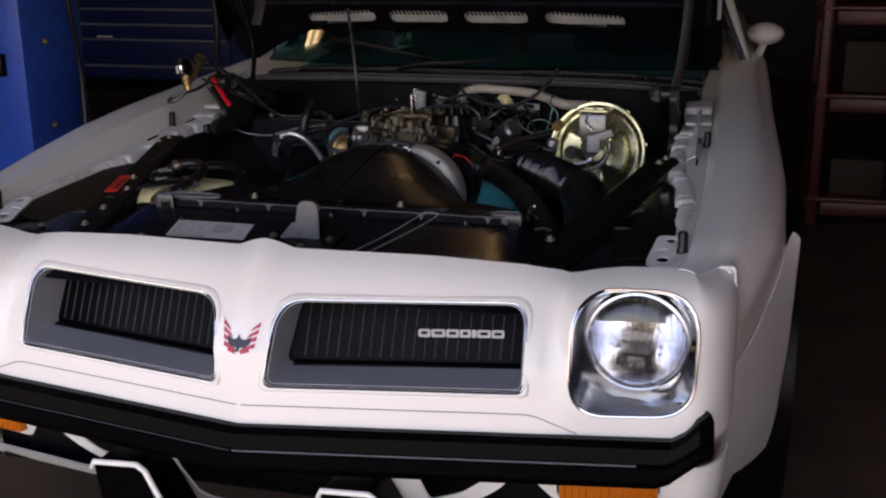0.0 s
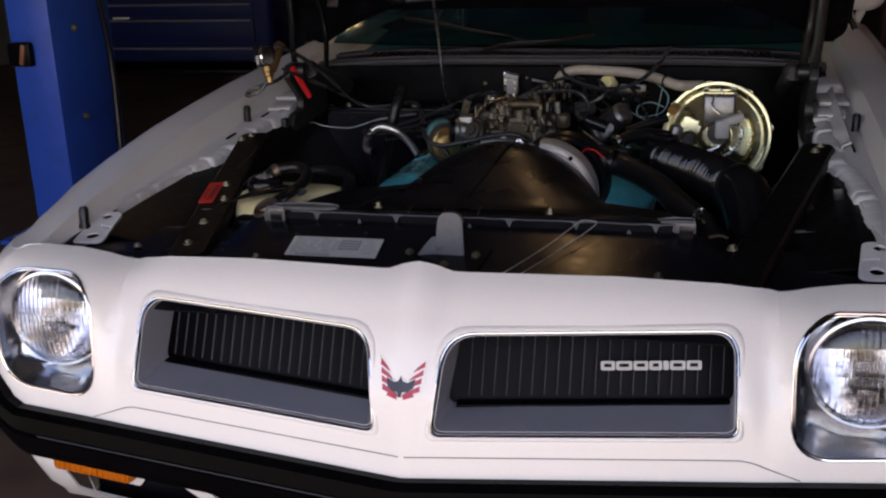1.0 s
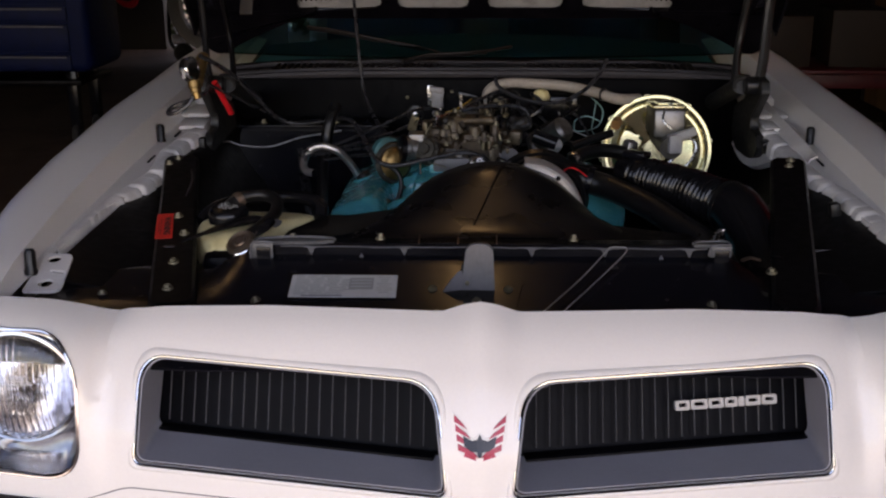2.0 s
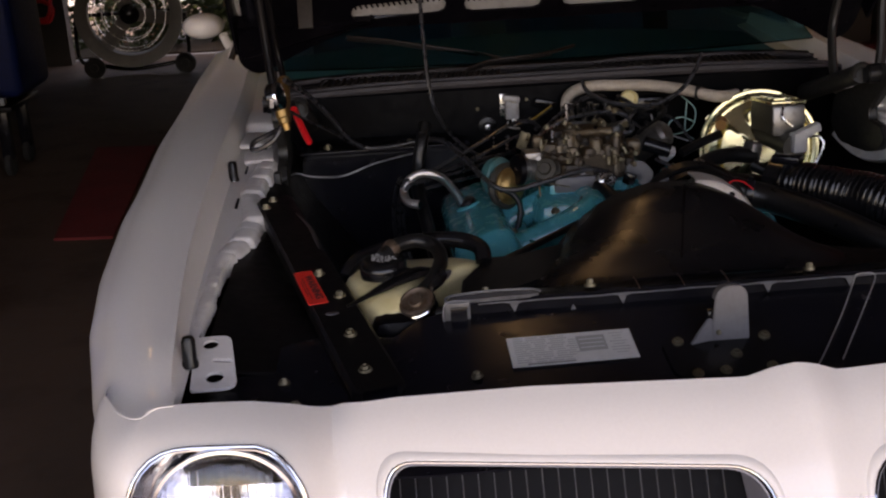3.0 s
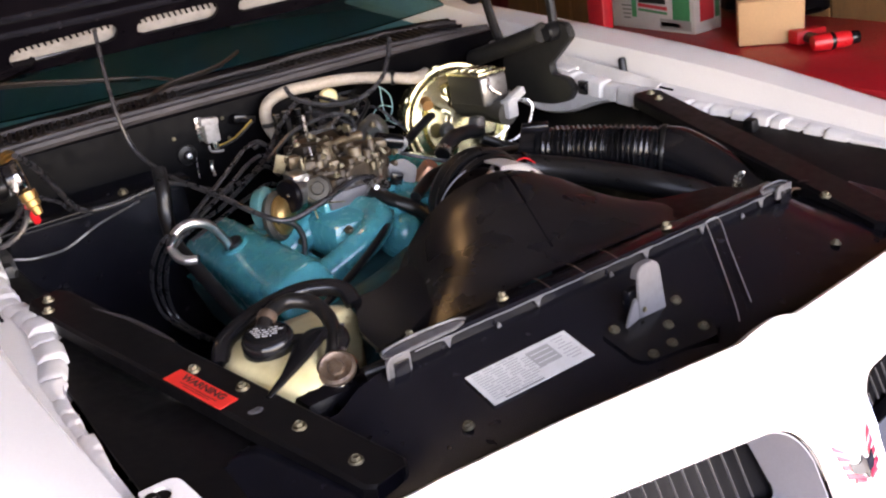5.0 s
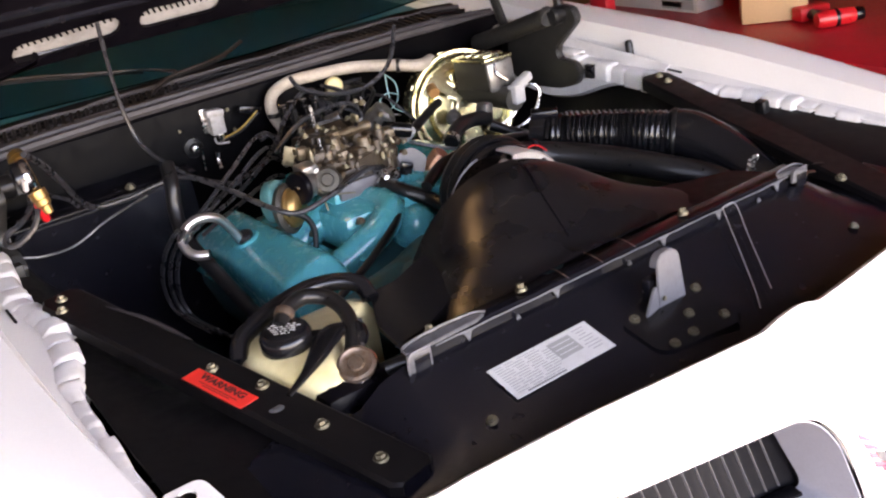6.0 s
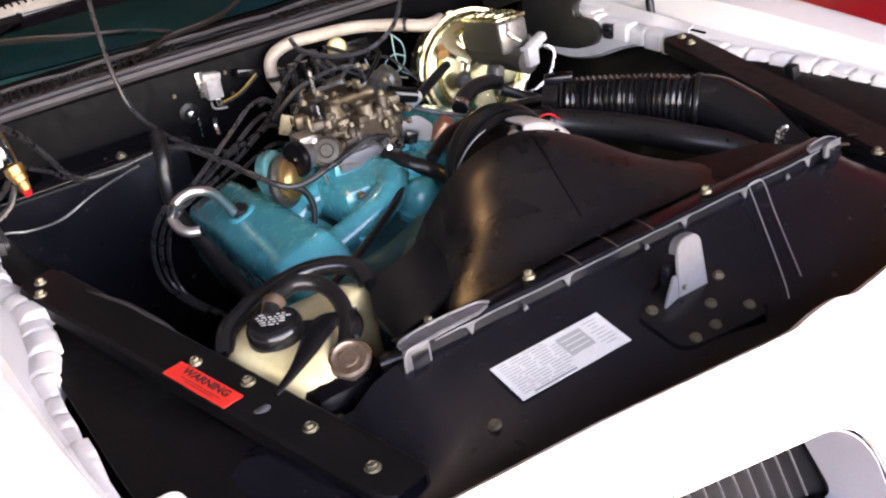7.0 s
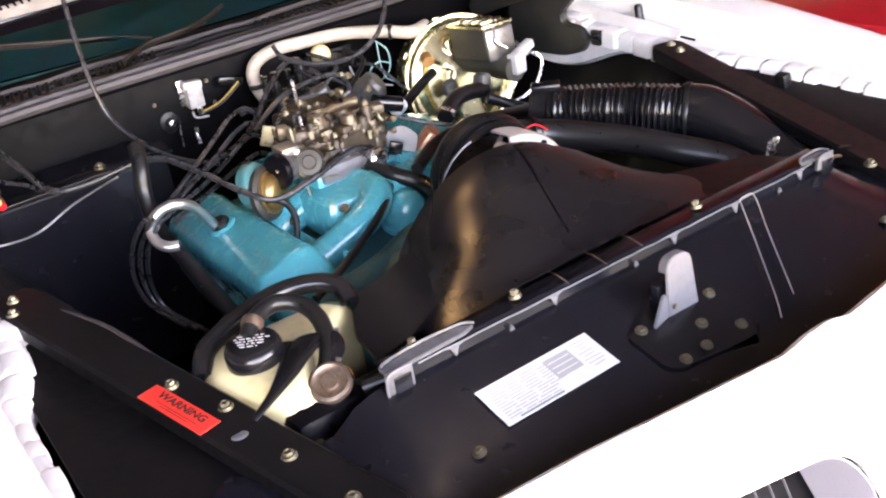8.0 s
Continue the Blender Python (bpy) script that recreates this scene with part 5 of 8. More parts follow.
    for t in np.linspace(0, 1, 19):
        y = lerp(0.415, 0.645, t)
        half = lerp(0.345, 0.215, smoothstep(0, 1, t))
        top = lerp(0.778, 0.848, smoothstep(0.0, 0.85, t)) + 0.0035 * math.sin(2.6 * math.pi * t) * math.sin(math.pi * t)
        row = []
        for a in np.linspace(0, math.pi, 25):
            c, s = math.cos(a), math.sin(a)
            n = lerp(0.25, 1.0, smoothstep(0, 0.7, t))
            cx = 0.018
            row.append((cx - half * (abs(c) ** (0.6 + 0.4 * n)) * (1 if c > 0 else -1), y, 0.58 + (top - 0.58) * (s ** lerp(0.3, 0.85, n))))
        secs.append(row)
    part("fan_shroud", thick(loft(secs), 0.003), SHROUD_BLACK, r, "black moulded fan shroud", angle=60)
    part("shroud_shoulder", plate(rounded([(-0.271, 0.58), (-0.229, 0.581), (-0.163, 0.616), (-0.104, 0.625), (-0.165, 0.501), (-0.273, 0.433), (-0.328, 0.421), (-0.318, 0.486)], 0.006, 3), 0.766, 0.006), BLACK_PLASTIC, r, "flat black shoulder of the fan shroud")
    part("shroud_shoulder", plate(rounded([(0.150, 0.404), (0.170, 0.468), (0.215, 0.512), (0.262, 0.490), (0.335, 0.462), (0.362, 0.404)], 0.008, 3), 0.771, 0.006), BRACE_BLACK, r, "flat dusty shoulder of the fan shroud")
    crease = []
    for y in np.linspace(0.455, 0.615, 9):
        t = (y - 0.415) / 0.23
        x, half, top = lerp(-0.012, 0.040, (y - 0.455) / 0.16), lerp(0.345, 0.215, smoothstep(0, 1, t)), lerp(0.778, 0.848, smoothstep(0.0, 0.85, t)) + 0.0035 * math.sin(2.6 * math.pi * t) * math.sin(math.pi * t)
        n = lerp(0.25, 1.0, smoothstep(0, 0.7, t))
        c = min(abs(x - 0.018) / half, 1.0) ** (1 / (0.6 + 0.4 * n))
        crease.append((x, y, 0.58 + (top - 0.58) * math.sqrt(1 - c * c) ** lerp(0.3, 0.85, n) + 0.0005))
    part("moulded_crease", tube(crease, 0.0016, 6), BLACK_DUSTY, r)
    return r


build_radiator()


# coolant overflow bottle
def build_bottle():
    b = thing("coolant_bottle", "yellowed plastic coolant bottle with a black cap", "bottle")
    out = [(-0.490, 0.545), (-0.478, 0.490), (-0.448, 0.432), (-0.415, 0.418), (-0.388, 0.450), (-0.362, 0.500), (-0.310, 0.540), (-0.272, 0.572), (-0.284, 0.606), (-0.340, 0.608), (-0.400, 0.604), (-0.462, 0.600)]
    pts = [q.xy for q in curve_points([(x, y, 0) for x, y in out], 5, True)]
    c = Vector((-0.385, 0.535))
    secs = []
    for k, z in ((0.9, 0.56), (0.97, 0.575), (1.0, 0.60), (1.0, 0.728), (0.975, 0.748), (0.90, 0.762), (0.72, 0.770), (0.4, 0.772)):
        secs.append([(c.x + (q.x - c.x) * k, c.y + (q.y - c.y) * k, z - 0.03 * max(0, (q.x + 0.40)) ) for q in pts])
    part("body", loft(secs, closed=True, caps=True), BOTTLE, b, "yellowed translucent plastic body", angle=60)
    part("neck", lathe([(0, 0.02), (0.030, 0.02), (0.030, -0.02), (0, -0.02)], 28, (-0.430, 0.524, 0.762), (6, 0, 0)), BOTTLE, b)
    cap = part("cap", lathe([(0, 0.014), (0.026, 0.014), (0.031, 0.011), (0.034, 0.004), (0.034, -0.010), (0.031, -0.012), (0, -0.012)], 36), BLACK_PLASTIC, b, "black screw cap with white print")
    cap.matrix_basis = pose(-0.428, 0.524, 0.782, 6, 0, -35)
    part("cap_tab", prism(rounded([(-0.012, -0.008), (0.016, -0.006), (0.016, 0.006), (-0.012, 0.008)], 0.004, 3), -0.005, 0.004), BLACK_PLASTIC, cap).matrix_basis = pose(0.036, 0, -0.002, 90, 0, 0)
    rnd = random.Random(6)
    for k in range(5):
        x, half = -0.021 + 0.003 * abs(k - 1), 0.021 - 0.003 * abs(k - 1)
        while x < half - 0.003:
            w = rnd.uniform(0.002, 0.008)
            part("text_bar", box((min(w, half - x), 0.0012, 0.0004), (x + min(w, half - x) / 2, 0.010 - 0.005 * k, 0.0143)), INK_WHITE, cap)
            x += w + rnd.uniform(0.0012, 0.003)
    return b


build_bottle()


# ---- engine ----
engine = thing("engine", "teal-painted V8 engine with its carburettor bare", "engine")


def build_valve_cover(m):
    """A valve cover: rounded hat section along y, with rounded ends."""
    secs, length = [], 0.455
    for y in [0.0, 0.008, 0.016, 0.024, 0.032, 0.039, 0.044, 0.048, 0.052, 0.058, 0.070] + list(np.linspace(0.10, length - 0.06, 9)) + [length - 0.04, length - 0.02, length - 0.006, length]:
        e = min((length - y) / 0.062, 1.0)
        k = (1 - (1 - e) ** 2.2) ** 0.5
        x = 1 - y / 0.048
        front = 1 - 0.66 * 0.5 * (x + math.sqrt(x * x + 0.012))
        h, w = 0.081 * min(0.22 + 0.78 * k, front), 0.059 * (0.88 + 0.12 * min(k, front))
        row = []
        for a in np.linspace(math.pi, 0, 21):
            c, sn = math.cos(a), math.sin(a)
            row.append((w * abs(c) ** 0.42 * (1 if c > 0 else -1), y, h * sn ** 0.46))
        secs.append(row)
    bm = loft(secs)
    for y in (0.0, length):
        bm.faces.new([v for v in bm.verts if abs(v.co.y - y) < 1e-6])
    add(bm, box((0.136, 0.470, 0.008), (0, 0.2275, -0.002), 0.003))
    v = part("valve_cover", bm, TEAL, engine, "teal stamped valve cover", angle=55)
    v.matrix_basis = m
    for x in (-0.062, 0.062):
        for y in (0.05, 0.23, 0.41):
            part("bolt", bolt_bm(0.005, 0.006), TEAL_DULL, v).matrix_basis = pose(x, y, 0.003)
    return v


vc_left = build_valve_cover(pose(-0.228, 0.765, 0.652, -1.5, -20, 0))
vc_right = build_valve_cover(pose(0.215, 0.80, 0.655, -1.5, 20, 0))
part("grommet_boss", lathe([(0.0, 0.004), (0.022, 0.004), (0.026, 0), (0, 0)], 24, (0.000, 0.262, 0.0805)), TEAL, vc_left)
part("grommet", lathe([(0.0, 0.014), (0.012, 0.014), (0.0165, 0.010), (0.0165, 0.004), (0, 0.004)], 20, (0.000, 0.262, 0.0805)), BLACK_RUBBER, vc_left)
pcv = part("breather_pipe", tube([(-0.262, 1.028, 0.722), (-0.282, 1.016, 0.758), (-0.305, 1.002, 0.786), (-0.335, 0.996, 0.798), (-0.360, 0.998, 0.790), (-0.374, 0.994, 0.772), (-0.374, 0.978, 0.757), (-0.365, 0.963, 0.751), (-0.349, 0.953, 0.750)], 0.0080, 14), DULL_PIPE, engine, "bent bright steel breather pipe")
part("pipe_mouth", tube([(-0.3492, 0.9531, 0.750), (-0.3480, 0.9523, 0.750)], 0.0080, 14, curved=False), BLACK_DUSTY, pcv)

# block and intake
part("block", box((0.36, 0.50, 0.34), (-0.03, 1.03, 0.50), 0.03, (-1.5, 0, 0)), TEAL_DULL, engine, "dull teal engine block")
part("cylinder_head", box((0.15, 0.46, 0.12), (-0.205, 0.99, 0.595), 0.02, (-1.5, -20, 0)), TEAL_DULL, engine)
part("cylinder_head", box((0.15, 0.46, 0.12), (0.195, 1.02, 0.600), 0.02, (-1.5, 20, 0)), TEAL_DULL, engine)


# ---- engine: manifold, carburettor, ancillaries ----
def hose(name, points, r, mat, parent, label="", segs=8, steps=6):
    return part(name, tube(points, r, segs, steps=steps), mat, parent, label)


def band(name, at, ahead, r, w, mat, parent):
    """A clamp or collar round a hose."""
    q = Vector(ahead).to_track_quat("Z", "Y").to_matrix().to_4x4()
    o = part(name, lathe([(r - 0.002, -w / 2), (r, -w / 2), (r + 0.001, 0), (r, w / 2), (r - 0.002, w / 2), (r - 0.002, -w / 2)], 18), mat, parent)
    o.matrix_basis = Matrix.Translation(at) @ q
    return o


def build_manifold():
    m = part("intake_manifold", box((0.24, 0.34, 0.07), (-0.02, 1.04, 0.715), 0.02, (-2, 0, 0)), TEAL, engine, "teal cast intake manifold")
    part("carburettor_flange", box((0.17, 0.19, 0.03), (-0.025, 1.045, 0.757), 0.008), TEAL, m)
    part("runner", tube([(-0.045, 0.965, 0.738), (-0.040, 0.905, 0.742), (-0.058, 0.865, 0.738), (-0.100, 0.842, 0.724), (-0.150, 0.843, 0.702), (-0.190, 0.850, 0.684)], 0.027, 16), TEAL, m, "glossy teal curved runner")
    part("runner", tube([(-0.085, 1.00, 0.742), (-0.130, 0.985, 0.722), (-0.175, 0.985, 0.698), (-0.205, 0.985, 0.68)], 0.028, 14), TEAL, m)
    part("runner", tube([(-0.085, 1.09, 0.735), (-0.140, 1.09, 0.715), (-0.19, 1.09, 0.69)], 0.027, 14), TEAL, m)
    for s in (0.95, 1.09):
        part("runner", tube([(0.03, s, 0.742), (0.09, s, 0.722), (0.15, s, 0.69)], 0.028, 14), TEAL, m)
    part("runner_foot", box((0.05, 0.09, 0.03), (-0.175, 0.93, 0.682), 0.01, (0, -22, 0)), TEAL, m)
    for at in ((-0.190, 0.868, 0.712), (-0.165, 0.945, 0.722), (-0.115, 0.862, 0.747), (-0.19, 1.03, 0.715)):
        b = part("bolt", bolt_bm(0.0048, 0.006), ZINC, m)
        b.matrix_basis = pose(*at, 0, -18, 15)
    # coolant crossover and thermostat housing
    part("thermostat_housing", lathe([(0, 0.036), (0.014, 0.034), (0.026, 0.024), (0.032, 0.006), (0.034, -0.012), (0.040, -0.016), (0.040, -0.026), (0, -0.026)], 28, (-0.012, 0.856, 0.705), (14, 6, 0)), TEAL, engine, "teal domed thermostat housing")
    part("crossover", tube([(-0.225, 0.775, 0.645), (-0.16, 0.770, 0.655), (-0.09, 0.785, 0.662), (-0.02, 0.815, 0.668), (0.06, 0.83, 0.665), (0.15, 0.82, 0.65)], 0.032, 16), TEAL_DULL, engine, "dull teal timing cover and water pump casting")
    part("pump_body", box((0.20, 0.10, 0.18), (-0.03, 0.765, 0.60), 0.03), TEAL_DULL, engine)
    part("drain_cock", tube([(-0.175, 0.775, 0.70), (-0.172, 0.770, 0.725)], 0.005, 8, curved=False), TEAL, engine)
    return m


build_manifold()


def build_carburettor():
    c = part("carburettor", box((0.135, 0.165, 0.020), (-0.025, 1.05, 0.782), 0.006), ALUMINIUM, engine, "tan-grey cast four-barrel carburettor")
    part("float_bowl", box((0.115, 0.125, 0.034), (-0.025, 1.055, 0.800), 0.008, (0, 0, 2)), CARB_DARK, c)
    # air horn: an oval rim round the primaries, with the choke flap and vents
    part("air_horn", loft([[(-0.025 + (0.050 + k) * math.cos(a), 1.085 + (0.050 + k) * math.sin(a), z) for a in np.linspace(0, 2 * math.pi, 29)[:-1]] for k, z in ((0.004, 0.815), (0.0, 0.832), (0.0, 0.846), (-0.003, 0.848), (-0.005, 0.842), (-0.005, 0.825))], closed=True), CARB_DARK, c, angle=30)
    part("choke_flap", box((0.078, 0.060, 0.003), (-0.025, 1.085, 0.836), 0.001, (18, 0, 0)), CARB_METAL, c)
    # bosses, towers and covers of the body
    rnd = random.Random(11)
    part("casting_block", box((0.026, 0.03, 0.046), (-0.028, 0.985, 0.806), 0.0055, (rnd.uniform(-6, 6), rnd.uniform(-6, 6), rnd.uniform(-14, 14))), CARB_METAL, c)
    part("casting_boss", lathe([(0, 0.025), (0.0075, 0.025), (0.01, 0.021), (0.011, -0.025), (0, -0.025)], 14, (-0.005, 0.98, 0.801), (rnd.uniform(-8, 8), rnd.uniform(-8, 8), 0)), CARB_METAL, c)
    part("casting_block", box((0.028, 0.03, 0.032), (0.023, 0.985, 0.779), 0.0055, (rnd.uniform(-6, 6), rnd.uniform(-6, 6), rnd.uniform(-14, 14))), CARB_PALE, c)
    part("casting_block", box((0.026, 0.03, 0.03), (0.072, 1.05, 0.808), 0.0055, (rnd.uniform(-6, 6), rnd.uniform(-6, 6), rnd.uniform(-14, 14))), CARB_PALE, c)
    part("casting_boss", lathe([(0, 0.017), (0.0105, 0.017), (0.014, 0.013), (0.0154, -0.017), (0, -0.017)], 14, (-0.053, 1.02, 0.841), (rnd.uniform(-8, 8), rnd.uniform(-8, 8), 0)), CARB_PALE, c)
    part("casting_boss", lathe([(0, 0.018), (0.00825, 0.018), (0.011, 0.014), (0.0121, -0.018), (0, -0.018)], 14, (-0.004, 1.03, 0.823), (rnd.uniform(-8, 8), rnd.uniform(-8, 8), 0)), CARB_METAL, c)
    part("casting_block", box((0.055, 0.06, 0.05), (-0.065, 1.08, 0.82), 0.0055, (rnd.uniform(-6, 6), rnd.uniform(-6, 6), rnd.uniform(-14, 14))), CARB_DARK, c)
    part("casting_block", box((0.022, 0.022, 0.024), (-0.115, 1.03, 0.835), 0.0055, (rnd.uniform(-6, 6), rnd.uniform(-6, 6), rnd.uniform(-14, 14))), CARB_PALE, c)
    part("casting_block", box((0.05, 0.03, 0.028), (-0.087, 1.01, 0.821), 0.0055, (rnd.uniform(-6, 6), rnd.uniform(-6, 6), rnd.uniform(-14, 14))), CARB_METAL, c)
    part("casting_block", box((0.022, 0.02, 0.03), (-0.058, 0.99, 0.815), 0.0055, (rnd.uniform(-6, 6), rnd.uniform(-6, 6), rnd.uniform(-14, 14))), CARB_PALE, c)
    part("casting_boss", lathe([(0, 0.015), (0.006, 0.015), (0.008, 0.011), (0.0088, -0.015), (0, -0.015)], 14, (-0.077, 1, 0.831), (rnd.uniform(-8, 8), rnd.uniform(-8, 8), 0)), CARB_DARK, c)
    part("casting_block", box((0.034, 0.036, 0.05), (-0.136, 0.985, 0.806), 0.0055, (rnd.uniform(-6, 6), rnd.uniform(-6, 6), rnd.uniform(-14, 14))), ALUMINIUM, c)
    part("casting_block", box((0.05, 0.03, 0.022), (-0.07, 0.975, 0.792), 0.0055, (rnd.uniform(-6, 6), rnd.uniform(-6, 6), rnd.uniform(-14, 14))), CARB_DARK, c)
    part("casting_block", box((0.03, 0.026, 0.03), (-0.042, 0.968, 0.785), 0.0055, (rnd.uniform(-6, 6), rnd.uniform(-6, 6), rnd.uniform(-14, 14))), ALUMINIUM, c)
    part("casting_boss", lathe([(0, 0.015), (0.009, 0.015), (0.012, 0.011), (0.0132, -0.015), (0, -0.015)], 14, (0.052, 1.01, 0.786), (rnd.uniform(-8, 8), rnd.uniform(-8, 8), 0)), CARB_METAL, c)
    part("casting_block", box((0.03, 0.03, 0.024), (0.041, 1.07, 0.808), 0.0055, (rnd.uniform(-6, 6), rnd.uniform(-6, 6), rnd.uniform(-14, 14))), CARB_METAL, c)
    part("casting_boss", lathe([(0, 0.0175), (0.00675, 0.0175), (0.009, 0.0135), (0.0099, -0.0175), (0, -0.0175)], 14, (0.033, 1.02, 0.805), (rnd.uniform(-8, 8), rnd.uniform(-8, 8), 0)), CARB_PALE, c)
    part("casting_block", box((0.03, 0.03, 0.03), (-0.016, 1.04, 0.812), 0.0055, (rnd.uniform(-6, 6), rnd.uniform(-6, 6), rnd.uniform(-14, 14))), CARB_DARK, c)
    part("casting_block", box((0.04, 0.02, 0.014), (-0.076, 0.985, 0.81), 0.0055, (rnd.uniform(-6, 6), rnd.uniform(-6, 6), rnd.uniform(-14, 14))), CARB_METAL, c)
    part("casting_boss", lathe([(0, 0.015), (0.00525, 0.015), (0.007, 0.011), (0.0077, -0.015), (0, -0.015)], 14, (-0.11, 1.01, 0.822), (rnd.uniform(-8, 8), rnd.uniform(-8, 8), 0)), CARB_PALE, c)
    part("casting_block", box((0.02, 0.02, 0.02), (-0.002, 0.97, 0.781), 0.0055, (rnd.uniform(-6, 6), rnd.uniform(-6, 6), rnd.uniform(-14, 14))), CARB_DARK, c)
    part("casting_boss", lathe([(0, 0.012), (0.00675, 0.012), (0.009, 0.008), (0.0099, -0.012), (0, -0.012)], 14, (-0.053, 0.972, 0.803), (rnd.uniform(-8, 8), rnd.uniform(-8, 8), 0)), CARB_METAL, c)
    for k in range(64):
        a, b = rnd.uniform(-0.100, 0.055), rnd.uniform(0.955, 1.07)
        z = 0.800 + 0.5 * (b - 0.96) + rnd.uniform(-0.012, 0.020)
        w = rnd.uniform(0.005, 0.013)
        if k % 3:
            part("small_boss", box((w, rnd.uniform(0.006, 0.02), rnd.uniform(0.006, 0.018)), (a, b, z), 0.002, (rnd.uniform(-20, 20), rnd.uniform(-30, 30), rnd.uniform(-40, 40)), 1), rnd.choice((CARB_METAL, CARB_DARK, CARB_PALE, ZINC)), c)
        else:
            part("screw", bolt_bm(0.0042, 0.005), ZINC, c).matrix_basis = pose(a, b, z + 0.010, rnd.uniform(-20, 40), 0, rnd.uniform(0, 360))
    part("cover_arm", tube([(-0.058, 1.015, 0.848), (-0.030, 1.020, 0.850), (0.000, 1.024, 0.850), (0.020, 1.026, 0.848)], 0.011, 14, flat=0.7, radii=[0.013, 0.009, 0.009, 0.013]), CARB_PALE, c, "tan cast vent arm")
    for x, y, z, r, h in ((-0.060, 1.012, 0.826, 0.013, 0.05), (-0.014, 0.984, 0.812, 0.0125, 0.062), (0.006, 0.976, 0.806, 0.008, 0.056), (0.020, 0.972, 0.800, 0.008, 0.05), (0.026, 1.000, 0.818, 0.010, 0.05), (-0.034, 0.972, 0.796, 0.008, 0.046), (-0.082, 0.998, 0.812, 0.009, 0.044)):
        part("casting_tower", lathe([(0, h / 2 - 0.002), (r * 0.35, h / 2 - 0.002), (r * 0.45, h / 2), (r * 0.85, h / 2), (r, h / 2 - 0.003), (r, h * 0.1), (r * 1.12, h * 0.06), (r * 1.12, -h / 2), (0, -h / 2)], 16, (x, y, z), (rnd.uniform(-4, 4), rnd.uniform(-4, 4), 0)), rnd.choice((CARB_PALE, CARB_METAL)), c)
    part("bowl_front", prism(rounded([(-0.055, 0.772), (0.036, 0.772), (0.036, 0.806), (0.010, 0.812), (-0.02, 0.820), (-0.055, 0.812)], 0.006, 3), 0.964, 0.985, 0.003), CARB_METAL, c)
    part("vent_bar", tube([(-0.07, 1.01, 0.848), (-0.026, 1.02, 0.848), (0.026, 1.03, 0.846)], 0.0085, 12), CARB_METAL, c)
    part("vent_bar", tube([(-0.114, 0.99, 0.816), (-0.04, 0.985, 0.81)], 0.0075, 10, curved=False), CARB_METAL, c)
    part("vent_hole", lathe([(0, 0.001), (0.004, 0.001), (0.004, -0.001), (0, -0.001)], 12, (-0.01, 1.01, 0.86), (40, 0, 10)), BLACK_DUSTY, c)
    part("link", tube([(-0.093, 1, 0.861), (-0.095, 0.995, 0.851), (-0.096, 0.99, 0.842)], 0.0026, 8), STEEL, c)
    part("link", tube([(-0.141, 1.03, 0.846), (-0.135, 1.02, 0.853), (-0.142, 1, 0.844)], 0.0028, 8), ZINC, c)
    part("link", tube([(-0.07, 1.1, 0.85), (-0.107, 1.06, 0.842)], 0.0034, 8, curved=False), STEEL, c)
    part("link_plate", box((0.020, 0.003, 0.034), (-0.145, 1.02, 0.841), 0.001, (0, 20, -30)), ZINC, c)
    part("link_plate", box((0.026, 0.003, 0.020), (-0.039, 0.955, 0.787), 0.001, (0, -30, -30)), CARB_DARK, c)
    aside = Vector((-0.93, -0.30, 0.10)).to_track_quat("Z", "Y").to_matrix().to_4x4()
    disc = part("choke_cover", lathe([(0, 0.006), (0.020, 0.006), (0.027, 0.004), (0.0295, 0.0), (0.0295, -0.006), (0, -0.006)], 32), BLACK_DUSTY, c, "black round choke cover")
    disc.matrix_basis = Matrix.Translation((-0.166, 0.965, 0.800)) @ aside
    part("choke_barrel", lathe([(0, 0.0), (0.026, 0.0), (0.026, -0.010), (0.022, -0.014), (0.021, -0.045), (0, -0.045)], 28), ALUMINIUM, c, "grey cast choke barrel").matrix_basis = Matrix.Translation((-0.162, 0.966, 0.800)) @ aside
    part("pin", lathe([(0, 0.003), (0.003, 0.002), (0.003, 0), (0, 0)], 8, (0.008, 0.004, 0.006)), STEEL, disc)
    part("stud", tube([(-0.045, 1.10, 0.84), (-0.047, 1.10, 0.892)], 0.0032, 8, curved=False), STEEL, c)
    part("accelerator_lever", prism(rounded([(-0.030, 0.0), (0.022, -0.012), (0.032, 0.020), (0.008, 0.040), (-0.018, 0.034)], 0.010, 4), 0, 0.003), LATCH_GREY, c, "grey stamped lever plate").matrix_basis = pose(0.055, 0.955, 0.765, -12, 0, -35)
    # side linkage on the passenger side
    part("linkage", tube([(-0.105, 1.0, 0.845), (-0.118, 0.99, 0.822), (-0.110, 1.01, 0.800), (-0.125, 1.03, 0.812)], 0.0028, 8), ZINC, c)
    part("linkage_arm", prism(rounded([(-0.012, -0.02), (0.010, -0.014), (0.014, 0.022), (-0.008, 0.026)], 0.006, 3), 0, 0.003), ZINC, c).matrix_basis = pose(-0.112, 1.0, 0.826, 0, 0, 70)
    part("choke_housing", lathe([(0, 0.02), (0.010, 0.020), (0.012, 0.016), (0.020, 0.015), (0.022, 0.009), (0.026, 0.006), (0.027, -0.012), (0.024, -0.016), (0, -0.016)], 28, (-0.112, 0.960, 0.796), (62, 0, -24)), CAST_IRON, c, "round dark vacuum pull-off")
    part("side_casting", box((0.034, 0.05, 0.045), (-0.128, 0.992, 0.802), 0.006, (0, 0, -20)), ALUMINIUM, c)
    part("base_ledge", box((0.10, 0.03, 0.03), (-0.05, 0.958, 0.770), 0.006), LATCH_GREY, c)
